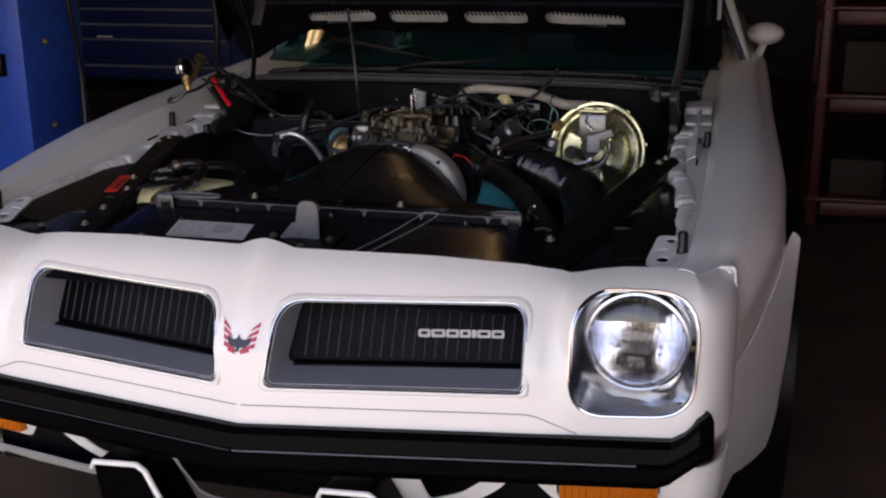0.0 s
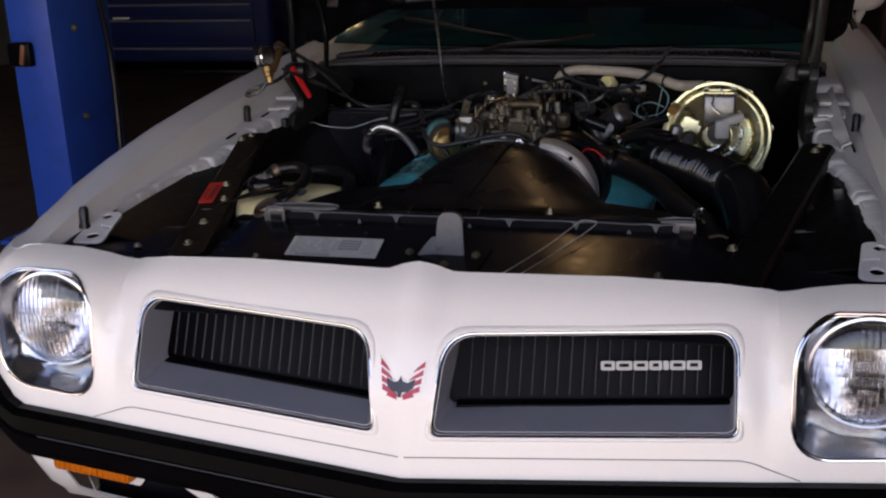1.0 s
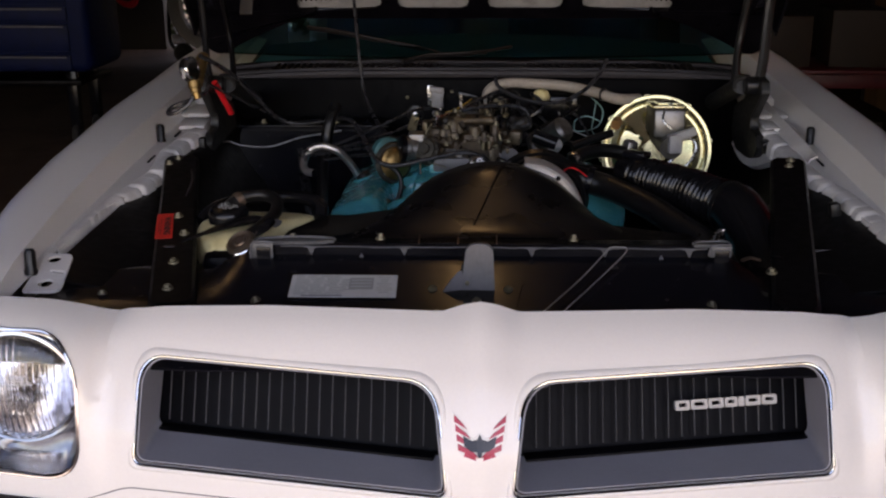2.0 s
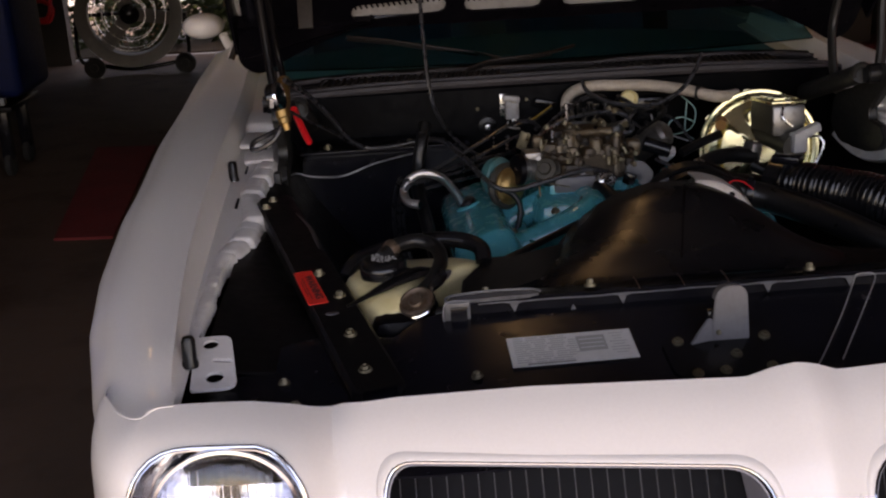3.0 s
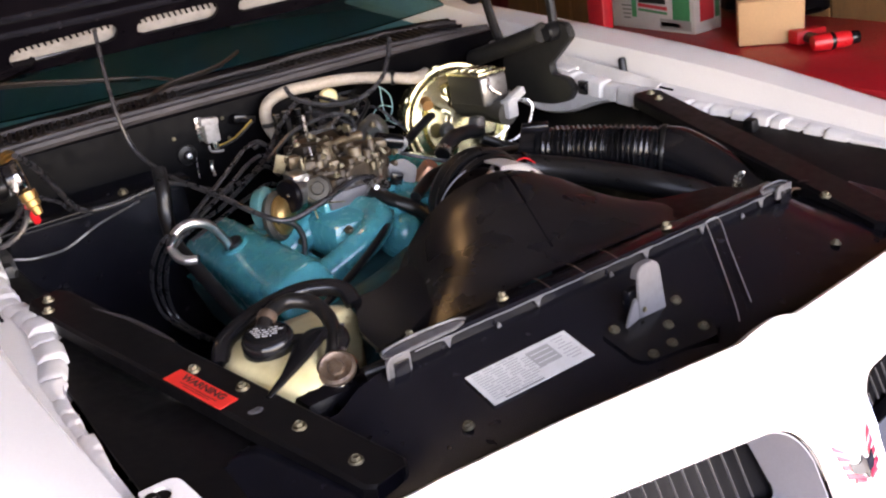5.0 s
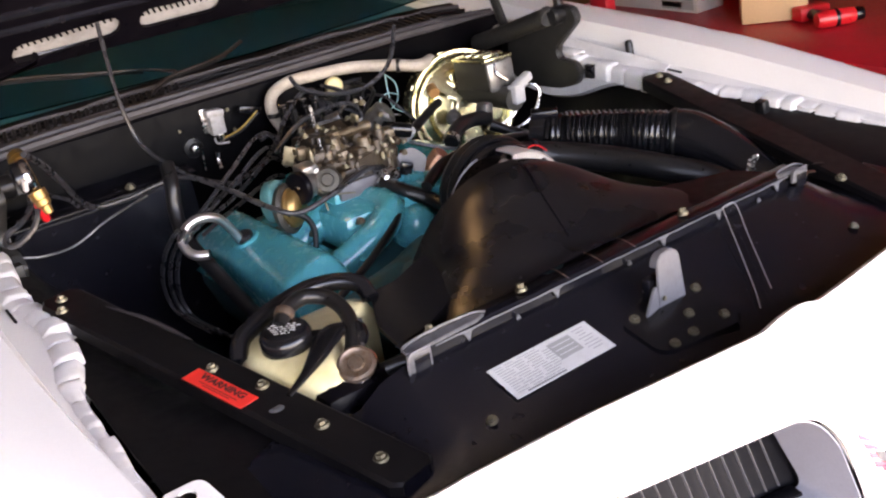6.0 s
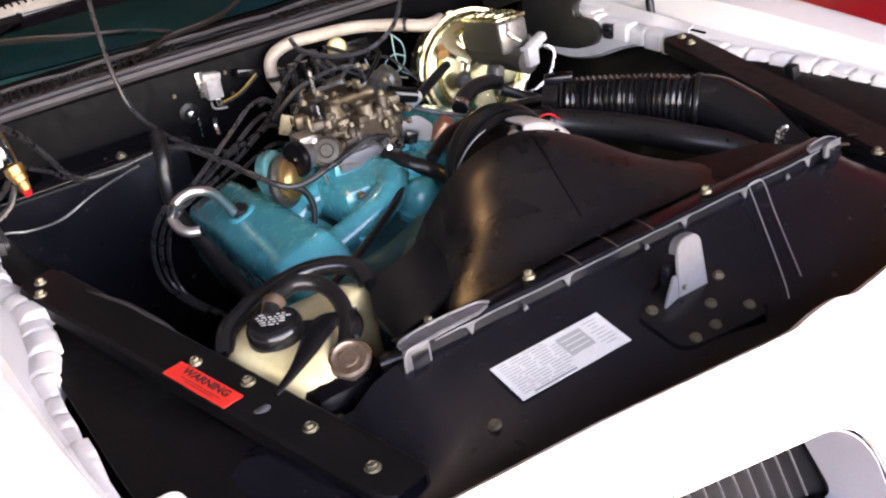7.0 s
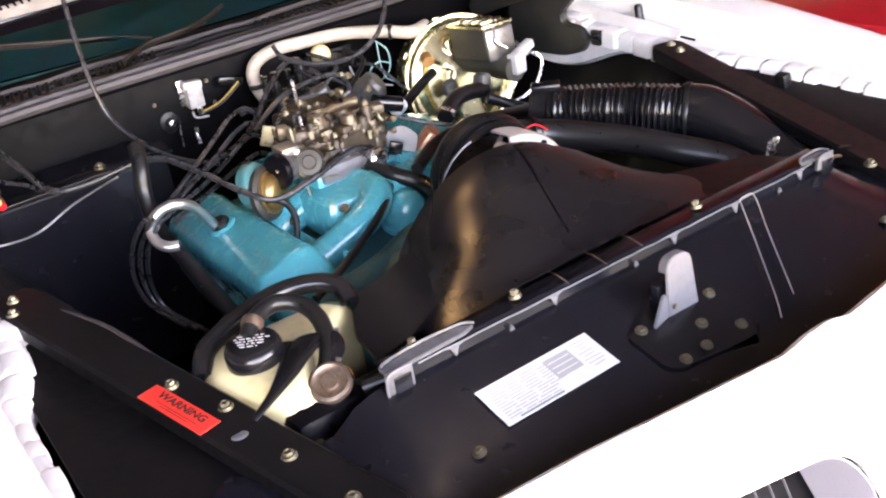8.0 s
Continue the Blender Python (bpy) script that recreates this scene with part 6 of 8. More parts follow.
    part("fuel_inlet", lathe([(0, 0.03), (0.010, 0.03), (0.012, 0.02), (0.018, 0.016), (0.018, -0.006), (0.014, -0.01), (0, -0.01)], 6, (-0.012, 0.935, 0.775), (70, 0, 18)), STEEL, c, "bright hexagon fuel fitting")
    part("filter_can", lathe([(0, 0.04), (0.013, 0.04), (0.017, 0.035), (0.017, -0.025), (0.012, -0.03), (0, -0.03)], 20, (0.100, 0.962, 0.750), (40, 0, 40)), material("copper_lacquer", (0.40, 0.20, 0.13), 0.3, metal=0.7, vary=0.2), c, "copper-coloured canister")
    part("lever_block", box((0.022, 0.012, 0.022), (0.039, 0.945, 0.774), 0.002, (0, 20, -30)), BLACK_PLASTIC, c)
    hose("link_rod", [(-0.119, 1, 0.829), (-0.133, 0.97, 0.815), (-0.129, 0.95, 0.783), (-0.073, 0.94, 0.767)], 0.0018, ZINC, c)
    return c


build_carburettor()

# vacuum advance / exhaust valve can: teal rim, brass diaphragm
can = part("vacuum_can", lathe([(0, 0.006), (0.030, 0.006), (0.036, 0.003), (0.038, -0.004), (0.036, -0.010), (0.036, -0.014), (0, -0.014)], 36, (-0.195, 0.99, 0.782), (82, 0, 36)), TEAL_DULL, engine, "teal and brass vacuum valve")
part("shell", lathe([(0, 0.006), (0.040, 0.004), (0.044, -0.002), (0.040, -0.012), (0, -0.012)], 32, (-0.183, 0.975, 0.768), (82, 0, 36)), CAST_IRON, can)
part("diaphragm", lathe([(0, 0.024), (0.018, 0.023), (0.026, 0.019), (0.030, 0.013), (0.027, 0.011), (0.034, 0.008), (0.035, 0.002), (0, 0.002)], 32, (-0.183, 0.975, 0.768), (82, 0, 36)), BRASS, can)
part("nipple", tube([(-0.188, 0.972, 0.752), (-0.205, 0.955, 0.748)], 0.005, 8, curved=False), STEEL, can)
part("rod", tube([(-0.128, 0.955, 0.775), (-0.126, 0.945, 0.735), (-0.13, 0.94, 0.71)], 0.002, 8), ZINC, can)

# alternator and its fan rings, half hidden by the shroud
alt = part("alternator", lathe([(0.0, -0.06), (0.07, -0.06), (0.088, -0.05), (0.090, 0.0), (0.070, 0.006), (0.066, 0.0), (0.0, 0.0)], 44, (0.078, 0.715, 0.728), (90, 0, 0)), BLACK_DUSTY, engine, "alternator with a silver cast end frame")
arc = lambda r, y, a0, a1, n=22: [(0.078 + r * math.cos(radians(lerp(a0, a1, k / (n - 1)))), y, 0.728 + r * math.sin(radians(lerp(a0, a1, k / (n - 1))))) for k in range(n)]
part("end_frame", thick(loft([arc(r + 0.010, y - 0.012, -6, 90) for r, y in ((0.078, 0.702), (0.080, 0.692), (0.084, 0.694), (0.087, 0.690), (0.092, 0.692), (0.099, 0.691), (0.102, 0.697), (0.101, 0.735))]), 0.003), FRAME_METAL, alt, "silver cast end frame with ribs")
part("frame_boss", lathe([(0.004, 0.003), (0.011, 0.003), (0.013, 0), (0.013, -0.006), (0.004, -0.006), (0.004, 0.003)], 18, (0.060, 0.678, 0.822), (90, 0, 0)), FRAME_METAL, alt)
for x, y, z in ((0.061, 0.6765, 0.825), (0.138, 0.6765, 0.809)):
    part("frame_hole", lathe([(0, 0.0012), (0.0042, 0.0012), (0.0042, -0.004), (0, -0.004)], 14, (x, y, z), (90, 0, 0)), BLACK_DUSTY, alt)
part("pulley_edge", tube(arc(0.099, 0.745, 104, 175), 0.0015, 6, curved=False), ALUMINIUM, alt, "bright pulley edge")
part("mounting_ear", prism(rounded([(-0.022, -0.020), (0.055, -0.016), (0.052, 0.012), (-0.010, 0.020)], 0.010, 4), 0, 0.010, 0.002), ALUMINIUM, alt).matrix_basis = pose(0.085, 0.70, 0.815, 0, 12, 8)
for x, z in ((0.072, 0.815), (0.122, 0.808)):
    part("bolt", bolt_bm(0.006, 0.006), ZINC, alt).matrix_basis = pose(x, 0.698, z, 90, 0, 0)
for r, y, w in ((0.086, 0.765, 0.009), (0.092, 0.790, 0.009), (0.088, 0.815, 0.010)):
    part("belt", thick(lathe([(r, -w), (r + 0.004, 0), (r, w)], 44, (0.110, y, 0.742), (90, 0, 0)), 0.006), BLACK_RUBBER, alt, "black drive belt")
part("pulley", lathe([(0, 0.02), (0.080, 0.02), (0.086, 0.01), (0.080, 0.0), (0.086, -0.01), (0.080, -0.02), (0, -0.02)], 44, (0.110, 0.795, 0.742), (90, 0, 0)), BLACK_SATIN, alt)
part("red_lead", tube([(0.152, 0.745, 0.806), (0.162, 0.74, 0.814), (0.178, 0.74, 0.811), (0.196, 0.74, 0.797)], 0.0013, 8), RED_PLASTIC, alt)

# hoses and leads of the engine
hose("spark_lead", [(-0.055, 1.24, 0.784), (-0.094, 1.2, 0.836), (-0.142, 1.16, 0.847), (-0.199, 1.12, 0.829), (-0.258, 1.08, 0.809), (-0.315, 1.04, 0.792), (-0.362, 1, 0.786)], 0.0036, RUBBER_WIRE, engine, "black spark plug lead")
hose("spark_lead", [(-0.054, 1.24, 0.766), (-0.094, 1.2, 0.809), (-0.14, 1.16, 0.818), (-0.201, 1.12, 0.802), (-0.259, 1.08, 0.79), (-0.313, 1.04, 0.782), (-0.369, 1, 0.78)], 0.0036, RUBBER_WIRE, engine, "black spark plug lead")
hose("spark_lead", [(-0.053, 1.24, 0.75), (-0.094, 1.2, 0.788), (-0.137, 1.16, 0.794), (-0.189, 1.12, 0.786), (-0.244, 1.08, 0.779), (-0.297, 1.04, 0.779), (-0.351, 1, 0.778)], 0.0036, RUBBER_WIRE, engine, "black spark plug lead")
hose("spark_lead", [(-0.056, 1.24, 0.729), (-0.098, 1.2, 0.753), (-0.146, 1.16, 0.758), (-0.194, 1.12, 0.76), (-0.242, 1.08, 0.762), (-0.287, 1.04, 0.766), (-0.334, 1, 0.767)], 0.0036, RUBBER_WIRE, engine, "black spark plug lead")
hose("spark_lead", [(-0.362, 1.0, 0.786), (-0.375, 0.981, 0.786), (-0.385, 1.039, 0.731), (-0.385, 1.082, 0.662), (-0.375, 1.072, 0.61), (-0.345, 1.002, 0.583)], 0.0036, RUBBER_WIRE, engine, "black spark plug lead")
hose("spark_lead", [(-0.369, 1.0, 0.78), (-0.381, 0.989, 0.792), (-0.393, 1.047, 0.737), (-0.395, 1.09, 0.668), (-0.386, 1.08, 0.616), (-0.358, 1.01, 0.589)], 0.0036, RUBBER_WIRE, engine, "black spark plug lead")
hose("spark_lead", [(-0.351, 1.0, 0.778), (-0.369, 0.977, 0.778), (-0.377, 1.035, 0.723), (-0.375, 1.078, 0.654), (-0.364, 1.068, 0.602), (-0.332, 0.998, 0.575)], 0.0036, RUBBER_WIRE, engine, "black spark plug lead")
hose("spark_lead", [(-0.082, 1.27, 0.808), (-0.063, 1.27, 0.811), (-0.057, 1.25, 0.804), (-0.122, 1.2, 0.784), (-0.222, 1.13, 0.783), (-0.32, 1.05, 0.78)], 0.0042, RUBBER_WIRE, engine, "black spark plug lead")
hose("heater_hose", [(-0.322, 1.13, 0.862), (-0.333, 1.10, 0.83), (-0.341, 1.09, 0.791), (-0.346, 1.06, 0.750), (-0.338, 0.99, 0.712), (-0.330, 0.90, 0.670), (-0.325, 0.82, 0.640)], 0.0125, BLACK_RUBBER, engine, "black rubber heater hose", 12)
hose("vacuum_hose", [(-0.107, 1.16, 0.809), (-0.036, 1.18, 0.843), (0.049, 1.2, 0.85), (0.096, 1.2, 0.839), (0.109, 1.2, 0.808), (0.088, 1.2, 0.801)], 0.0045, RUBBER_WIRE, engine)
hose("vacuum_hose", [(-0.08, 1.2, 0.815), (-0.03, 1.25, 0.841), (0.038, 1.3, 0.864), (0.084, 1.33, 0.853), (0.085, 1.33, 0.829), (0.097, 1.3, 0.809)], 0.0045, RUBBER_WIRE, engine)
hose("fuel_hose", [(-0.022, 0.93, 0.772), (-0.005, 0.89, 0.757), (0.023, 0.86, 0.741), (0.028, 0.82, 0.73)], 0.013, BLACK_RUBBER, engine, "black rubber fuel hose", 12)
hose("can_hose", [(-0.203, 0.955, 0.767), (-0.183, 0.945, 0.763), (-0.169, 0.94, 0.747), (-0.166, 0.935, 0.724), (-0.174, 0.93, 0.697)], 0.0052, BLACK_RUBBER, engine, "black hose from the vacuum valve", 10)
hose("vent_hose", [(0.018, 0.930, 0.752), (-0.015, 0.885, 0.745), (-0.078, 0.818, 0.738), (-0.152, 0.768, 0.725), (-0.205, 0.742, 0.712), (-0.255, 0.722, 0.700)], 0.0062, BLACK_RUBBER, engine, "black rubber hose beside the runner", 10)
hose("bypass_hose", [(0.309, 1.05, 0.758), (0.346, 1.03, 0.736), (0.356, 1, 0.73), (0.273, 0.97, 0.75), (0.168, 0.93, 0.771), (0.086, 0.9, 0.774), (0.022, 0.86, 0.763)], 0.0105, BLACK_RUBBER, engine, "black rubber vacuum hose", 10)
hose("engine_lead", [(0.117, 1.05, 0.782), (0.156, 1.02, 0.765), (0.216, 1, 0.743)], 0.004, RUBBER_WIRE, engine)
hose("engine_lead", [(0.219, 1, 0.761), (0.269, 1, 0.742), (0.309, 1, 0.744)], 0.003, STEEL, engine)
part("distributor", lathe([(0, 0.05), (0.03, 0.05), (0.045, 0.04), (0.05, 0.0), (0.055, -0.02), (0.055, -0.06), (0, -0.06)], 28, (0.02, 1.285, 0.775)), BLACK_PLASTIC, engine, "black distributor cap")
for k in range(8):
    a = 2 * math.pi * k / 8
    part("cap_tower", lathe([(0, 0.03), (0.007, 0.03), (0.009, 0), (0, 0)], 10, (0.02 + 0.034 * math.cos(a), 1.285 + 0.034 * math.sin(a), 0.82)), BLACK_PLASTIC, engine)
part("wiper_motor", lathe([(0, 0.045), (0.02, 0.045), (0.028, 0.038), (0.028, -0.04), (0.034, -0.045), (0.034, -0.055), (0, -0.055)], 24, (0.165, 1.26, 0.768), (55, 0, 50)), ALUMINIUM, engine, "silver cylindrical motor")
part("silver_valve", lathe([(0, 0.03), (0.016, 0.03), (0.018, 0.0), (0.024, -0.004), (0.024, -0.02), (0, -0.02)], 20, (0.085, 1.30, 0.785), (70, 0, 60)), ALUMINIUM, engine)
part("hose_cap", lathe([(0, 0.006), (0.012, 0.005), (0.014, 0), (0.014, -0.02), (0, -0.02)], 18, (0.165, 1.12, 0.778), (50, 0, 30)), PALE_PLASTIC, engine)
part("black_sensor", tube([(0.115, 1.13, 0.795), (0.165, 1.12, 0.778)], 0.015, 14, curved=False), BLACK_PLASTIC, engine)


# ---- coolant hoses at the bottle ----
bottle_hose = thing("coolant_hoses", "black rubber hoses looped round the coolant bottle", "hose")
hose("hose", [(-0.484, 0.556, 0.758), (-0.468, 0.578, 0.774), (-0.440, 0.592, 0.782), (-0.400, 0.606, 0.787), (-0.345, 0.618, 0.788), (-0.303, 0.606, 0.787), (-0.280, 0.586, 0.780), (-0.278, 0.566, 0.764)], 0.0125, BLACK_PLASTIC, bottle_hose, "", 12)
hose("hose", [(-0.428, 0.535, 0.794), (-0.408, 0.552, 0.804), (-0.376, 0.563, 0.806), (-0.350, 0.546, 0.800), (-0.346, 0.510, 0.788), (-0.364, 0.468, 0.775), (-0.384, 0.444, 0.764)], 0.0105, BLACK_RUBBER, bottle_hose, "", 12)
part("strap", tube([(-0.482, 0.424, 0.764), (-0.450, 0.436, 0.774), (-0.423, 0.453, 0.780), (-0.396, 0.476, 0.783), (-0.374, 0.490, 0.783), (-0.352, 0.488, 0.780)], 0.016, 14, flat=0.35, radii=[0.004, 0.008, 0.014, 0.019, 0.019, 0.012]), BLACK_PLASTIC, bottle_hose, "flat black strap across the bottle")
part("strap_fold", tube([(-0.360, 0.494, 0.785), (-0.350, 0.480, 0.783), (-0.356, 0.462, 0.778), (-0.372, 0.446, 0.770)], 0.010, 12, flat=0.5, radii=[0.006, 0.010, 0.011, 0.008]), BLACK_PLASTIC, bottle_hose)
part("strap_end", tube([(-0.352, 0.493, 0.779), (-0.338, 0.486, 0.777)], 0.013, 14, curved=False, flat=0.45), LATCH_GREY, bottle_hose)
band("rusty_clamp", (-0.414, 0.547, 0.802), (0.6, 0.5, 0.3), 0.0125, 0.012, RUSTY_CAP, bottle_hose)


# ---- brake booster and master cylinder ----
def build_booster():
    b = thing("brake_booster", "gold-plated brake booster with a master cylinder", "brake booster")
    m = pose(0.407, 1.275, 0.732, 80, 0, -8)
    shell = lathe([(0.1045, 0.004), (0.109, 0.004), (0.1125, 0.012), (0.118, 0.0135), (0.121, 0.009), (0.127, 0.009), (0.1295, 0.004), (0.129, -0.008), (0.122, -0.010), (0.120, -0.06), (0.09, -0.09), (0, -0.10)], 72)
    drum = part("drum", shell, GOLD_ZINC, b, "mirror-bright gold drum")
    drum.matrix_basis = m
    # stamped face: a cone with four broad flat pads
    rows = []
    for r in np.linspace(0.030, 0.1045, 38):
        row = []
        for n in range(112):
            a = 2 * math.pi * n / 112
            off = abs((math.degrees(a) + 90) % 180 - 90)
            wide_pad = 1 - smoothstep(36, 43, off + 260 * max(0, r - 0.074) + 200 * max(0, 0.05 - r))
            tall_pad = 1 - smoothstep(20, 27, 90 - off + 260 * max(0, r - 0.074))
            pad = smoothstep(0.034, 0.039, r) * (1 - smoothstep(0.084, 0.090, r)) * max(wide_pad, tall_pad)
            cone = lerp(0.036, 0.004, (r - 0.030) / 0.0745)
            z = lerp(cone, 0.026, pad)
            row.append((r * math.cos(a), r * math.sin(a), z))
        rows.append(row)
    part("stamped_face", loft(rows, closed=True), GOLD_ZINC, b, angle=60).matrix_basis = m
    part("hub", lathe([(0, 0.036), (0.027, 0.036), (0.031, 0.030), (0.032, 0.012), (0, 0.012)], 36), GOLD_ZINC, b).matrix_basis = m
    for k in range(8):
        a = 2 * math.pi * k / 8 + 0.2
        part("crimp_tab", box((0.007, 0.014, 0.010), bevel=0.002), GOLD_ZINC, b).matrix_basis = m @ pose(0.129 * math.cos(a), 0.129 * math.sin(a), -0.003, 0, 0, math.degrees(a))
    mc = part("master_cylinder", box((0.070, 0.118, 0.062), (0.411, 1.188, 0.820), 0.006, (-5, 0, 0)), CAST_IRON, b, "dark cast master cylinder")
    part("reservoir_end", box((0.066, 0.006, 0.060), (0.411, 1.128, 0.8225), 0.004, (-5, 0, 0)), ALUMINIUM, mc, "bright machined end")
    part("lid", box((0.072, 0.122, 0.008), (0.411, 1.190, 0.8535), 0.003, (-5, 0, 0)), GOLD_ZINC, mc, "gold-plated lid")
    for y in (1.155, 1.185, 1.215):
        part("lid_ridge", box((0.050, 0.016, 0.008), (0.411, y, 0.859 - 0.087 * (y - 1.190)), 0.003, (-5, 0, 0)), GOLD_ZINC, mc)
    part("bail", tube([(0.416, 1.14, 0.864), (0.399, 1.13, 0.85), (0.396, 1.12, 0.831), (0.414, 1.11, 0.814)], 0.0028, 8), STEEL, mc)
    part("bore", tube([(0.411, 1.26, 0.772), (0.411, 1.09, 0.776)], 0.024, 20, curved=False), CAST_IRON, mc)
    v = part("proportioning_valve", box((0.030, 0.024, 0.040), (0.418, 1.092, 0.786), 0.004, (0, 0, 10)), PALE_PLASTIC, mc, "pale grey valve block")
    part("valve_arm", box((0.050, 0.020, 0.018), (0.440, 1.098, 0.806), 0.004, (0, -18, 10)), PALE_PLASTIC, v)
    part("brake_line", tube([(0.422, 1.1, 0.775), (0.415, 1.1, 0.747), (0.395, 1.1, 0.736), (0.365, 1.1, 0.729)], 0.0036, 8), STEEL, mc)
    part("brake_line", tube([(0.432, 1.1, 0.792), (0.453, 1.08, 0.798), (0.461, 1.07, 0.78), (0.444, 1.07, 0.744), (0.413, 1.07, 0.727), (0.384, 1.07, 0.724)], 0.0030, 8), STEEL, mc)
    part("mount_ear", lathe([(0, 0.008), (0.012, 0.008), (0.016, 0.004), (0.018, -0.004), (0, -0.004)], 20, (0.345, 1.225, 0.735), (90, 0, 0)), ALUMINIUM, mc)
    part("check_valve", tube([(0.305, 1.225, 0.800), (0.312, 1.245, 0.806)], 0.012, 14, curved=False), GROMMET, b)
    hose("vacuum_hose", [(0.202, 1.16, 0.763), (0.249, 1.18, 0.777), (0.295, 1.2, 0.787)], 0.0095, BLACK_RUBBER, b, "", 10)
    hose("heater_pipe", [(0.192, 1.02, 0.762), (0.221, 1.04, 0.775), (0.266, 1.06, 0.777), (0.32, 1.07, 0.768)], 0.0150, BLACK_RUBBER, b, "black elbow hose", 12)
    band("clamp", (0.196, 1.022, 0.766), (0.3, 0.2, 0.13), 0.0175, 0.010, STEEL, b)
    part("silver_tee", box((0.028, 0.03, 0.045), (0.318, 1.075, 0.775), 0.008, (0, 12, 20)), ALUMINIUM, b)
    return b


build_booster()


# ---- wiring along the firewall ----
loom = thing("wiring_loom", "tan taped wiring loom along the black firewall", "wiring")
hose("loom_sleeve", [(0.046, 1.36, 0.740), (0.022, 1.39, 0.785), (0.010, 1.395, 0.825), (0.020, 1.392, 0.856), (0.060, 1.388, 0.871), (0.12, 1.385, 0.870), (0.20, 1.375, 0.866), (0.27, 1.33, 0.858), (0.315, 1.29, 0.850), (0.37, 1.32, 0.845)], 0.0125, TAN_LOOM, loom, "tan taped sleeve", 12)
for at, ahead in (((0.0135, 1.394, 0.812), (0, 0, 1)), ((0.285, 1.318, 0.855), (1, -0.6, -0.1))):
    band("tie", at, ahead, 0.0145, 0.010, BLACK_RUBBER, loom)
part("yellow_cap", lathe([(0, 0.014), (0.014, 0.013), (0.019, 0.008), (0.020, -0.004), (0.012, -0.008), (0.012, -0.03), (0, -0.03)], 22, (0.141, 1.352, 0.844), (75, 0, -25)), CREAM, loom, "cream plastic cap")
part("connector", box((0.05, 0.02, 0.016), (-0.035, 1.405, 0.836), 0.003, (0, 14, 0)), BLACK_PLASTIC, loom)
hose("wire", [(0.031, 1.32, 0.897), (0.04, 1.3, 0.874), (0.094, 1.28, 0.85), (0.171, 1.28, 0.842), (0.229, 1.28, 0.866), (0.268, 1.3, 0.901), (0.291, 1.32, 0.939)], 0.0048, RUBBER_WIRE, loom, "black looping cable")
hose("wire", [(0.182, 1.32, 0.813), (0.191, 1.32, 0.789), (0.216, 1.31, 0.771), (0.26, 1.3, 0.754)], 0.0016, PALE_PLASTIC, loom)
hose("wire", [(0.261, 1.36, 0.842), (0.289, 1.35, 0.812), (0.275, 1.33, 0.776), (0.223, 1.3, 0.771), (0.22, 1.31, 0.794), (0.249, 1.32, 0.803), (0.281, 1.33, 0.789)], 0.0012, TEAL_WIRE, loom)
hose("wire", [(0.274, 1.36, 0.833), (0.268, 1.35, 0.799), (0.263, 1.33, 0.767), (0.276, 1.31, 0.754)], 0.0012, TEAL_WIRE, loom)
hose("wire", [(-0.1, 1.41, 0.793), (-0.064, 1.4, 0.804), (-0.024, 1.39, 0.833)], 0.0015, YELLOW_WIRE, loom, "yellow wire")
hose("wire", [(-0.1, 1.408, 0.790), (-0.062, 1.399, 0.800), (-0.022, 1.389, 0.829)], 0.0015, BLACK_RUBBER, loom)
hose("wire", [(0.017, 1.37, 0.836), (0.011, 1.33, 0.815), (0.006, 1.3, 0.794)], 0.0015, YELLOW_WIRE, loom, "yellow wire")
rnd = random.Random(21)
for k in range(14):
    x = rnd.uniform(0.05, 0.30)
    z = rnd.uniform(0.76, 0.83)
    a = Vector((x, 1.385, z))
    pts = [a, a + Vector((rnd.uniform(-0.04, 0.04), -0.03, rnd.uniform(-0.02, 0.03))), a + Vector((rnd.uniform(-0.06, 0.06), rnd.uniform(-0.10, -0.04), rnd.uniform(-0.05, 0.01))), a + Vector((rnd.uniform(-0.09, 0.06), rnd.uniform(-0.15, -0.08), rnd.uniform(-0.08, -0.03)))]
    hose("wire", pts, rnd.choice((0.002, 0.003, 0.0045)), rnd.choice((RUBBER_WIRE, RUBBER_WIRE, BLACK_RUBBER, GREY_RUBBER)), loom, "", 6, 5)
part("fuse_block", box((0.10, 0.03, 0.06), (0.185, 1.405, 0.808), 0.006), BLACK_PLASTIC, loom)


def build_relay():
    r = thing("relay", "grey relay block on the firewall", "relay")
    part("body", box((0.030, 0.022, 0.040), (-0.110, 1.408, 0.826), 0.003), RELAY_GREY, r)
    part("top", box((0.038, 0.024, 0.014), (-0.112, 1.406, 0.851), 0.003, (0, 8, 0)), RELAY_GREY, r)
    part("bracket", box((0.014, 0.004, 0.05), (-0.128, 1.419, 0.835), 0.001), STEEL, r)
    part("spade", box((0.010, 0.006, 0.018), (-0.105, 1.408, 0.798), 0.001), STEEL, r)
    hose("lead", [(-0.119, 1.41, 0.799), (-0.119, 1.4, 0.789), (-0.094, 1.4, 0.784)], 0.0022, RELAY_GREY, r)
    hose("lead", [(-0.121, 1.41, 0.768), (-0.122, 1.41, 0.753), (-0.124, 1.4, 0.737)], 0.0040, STEEL, r)
    return r


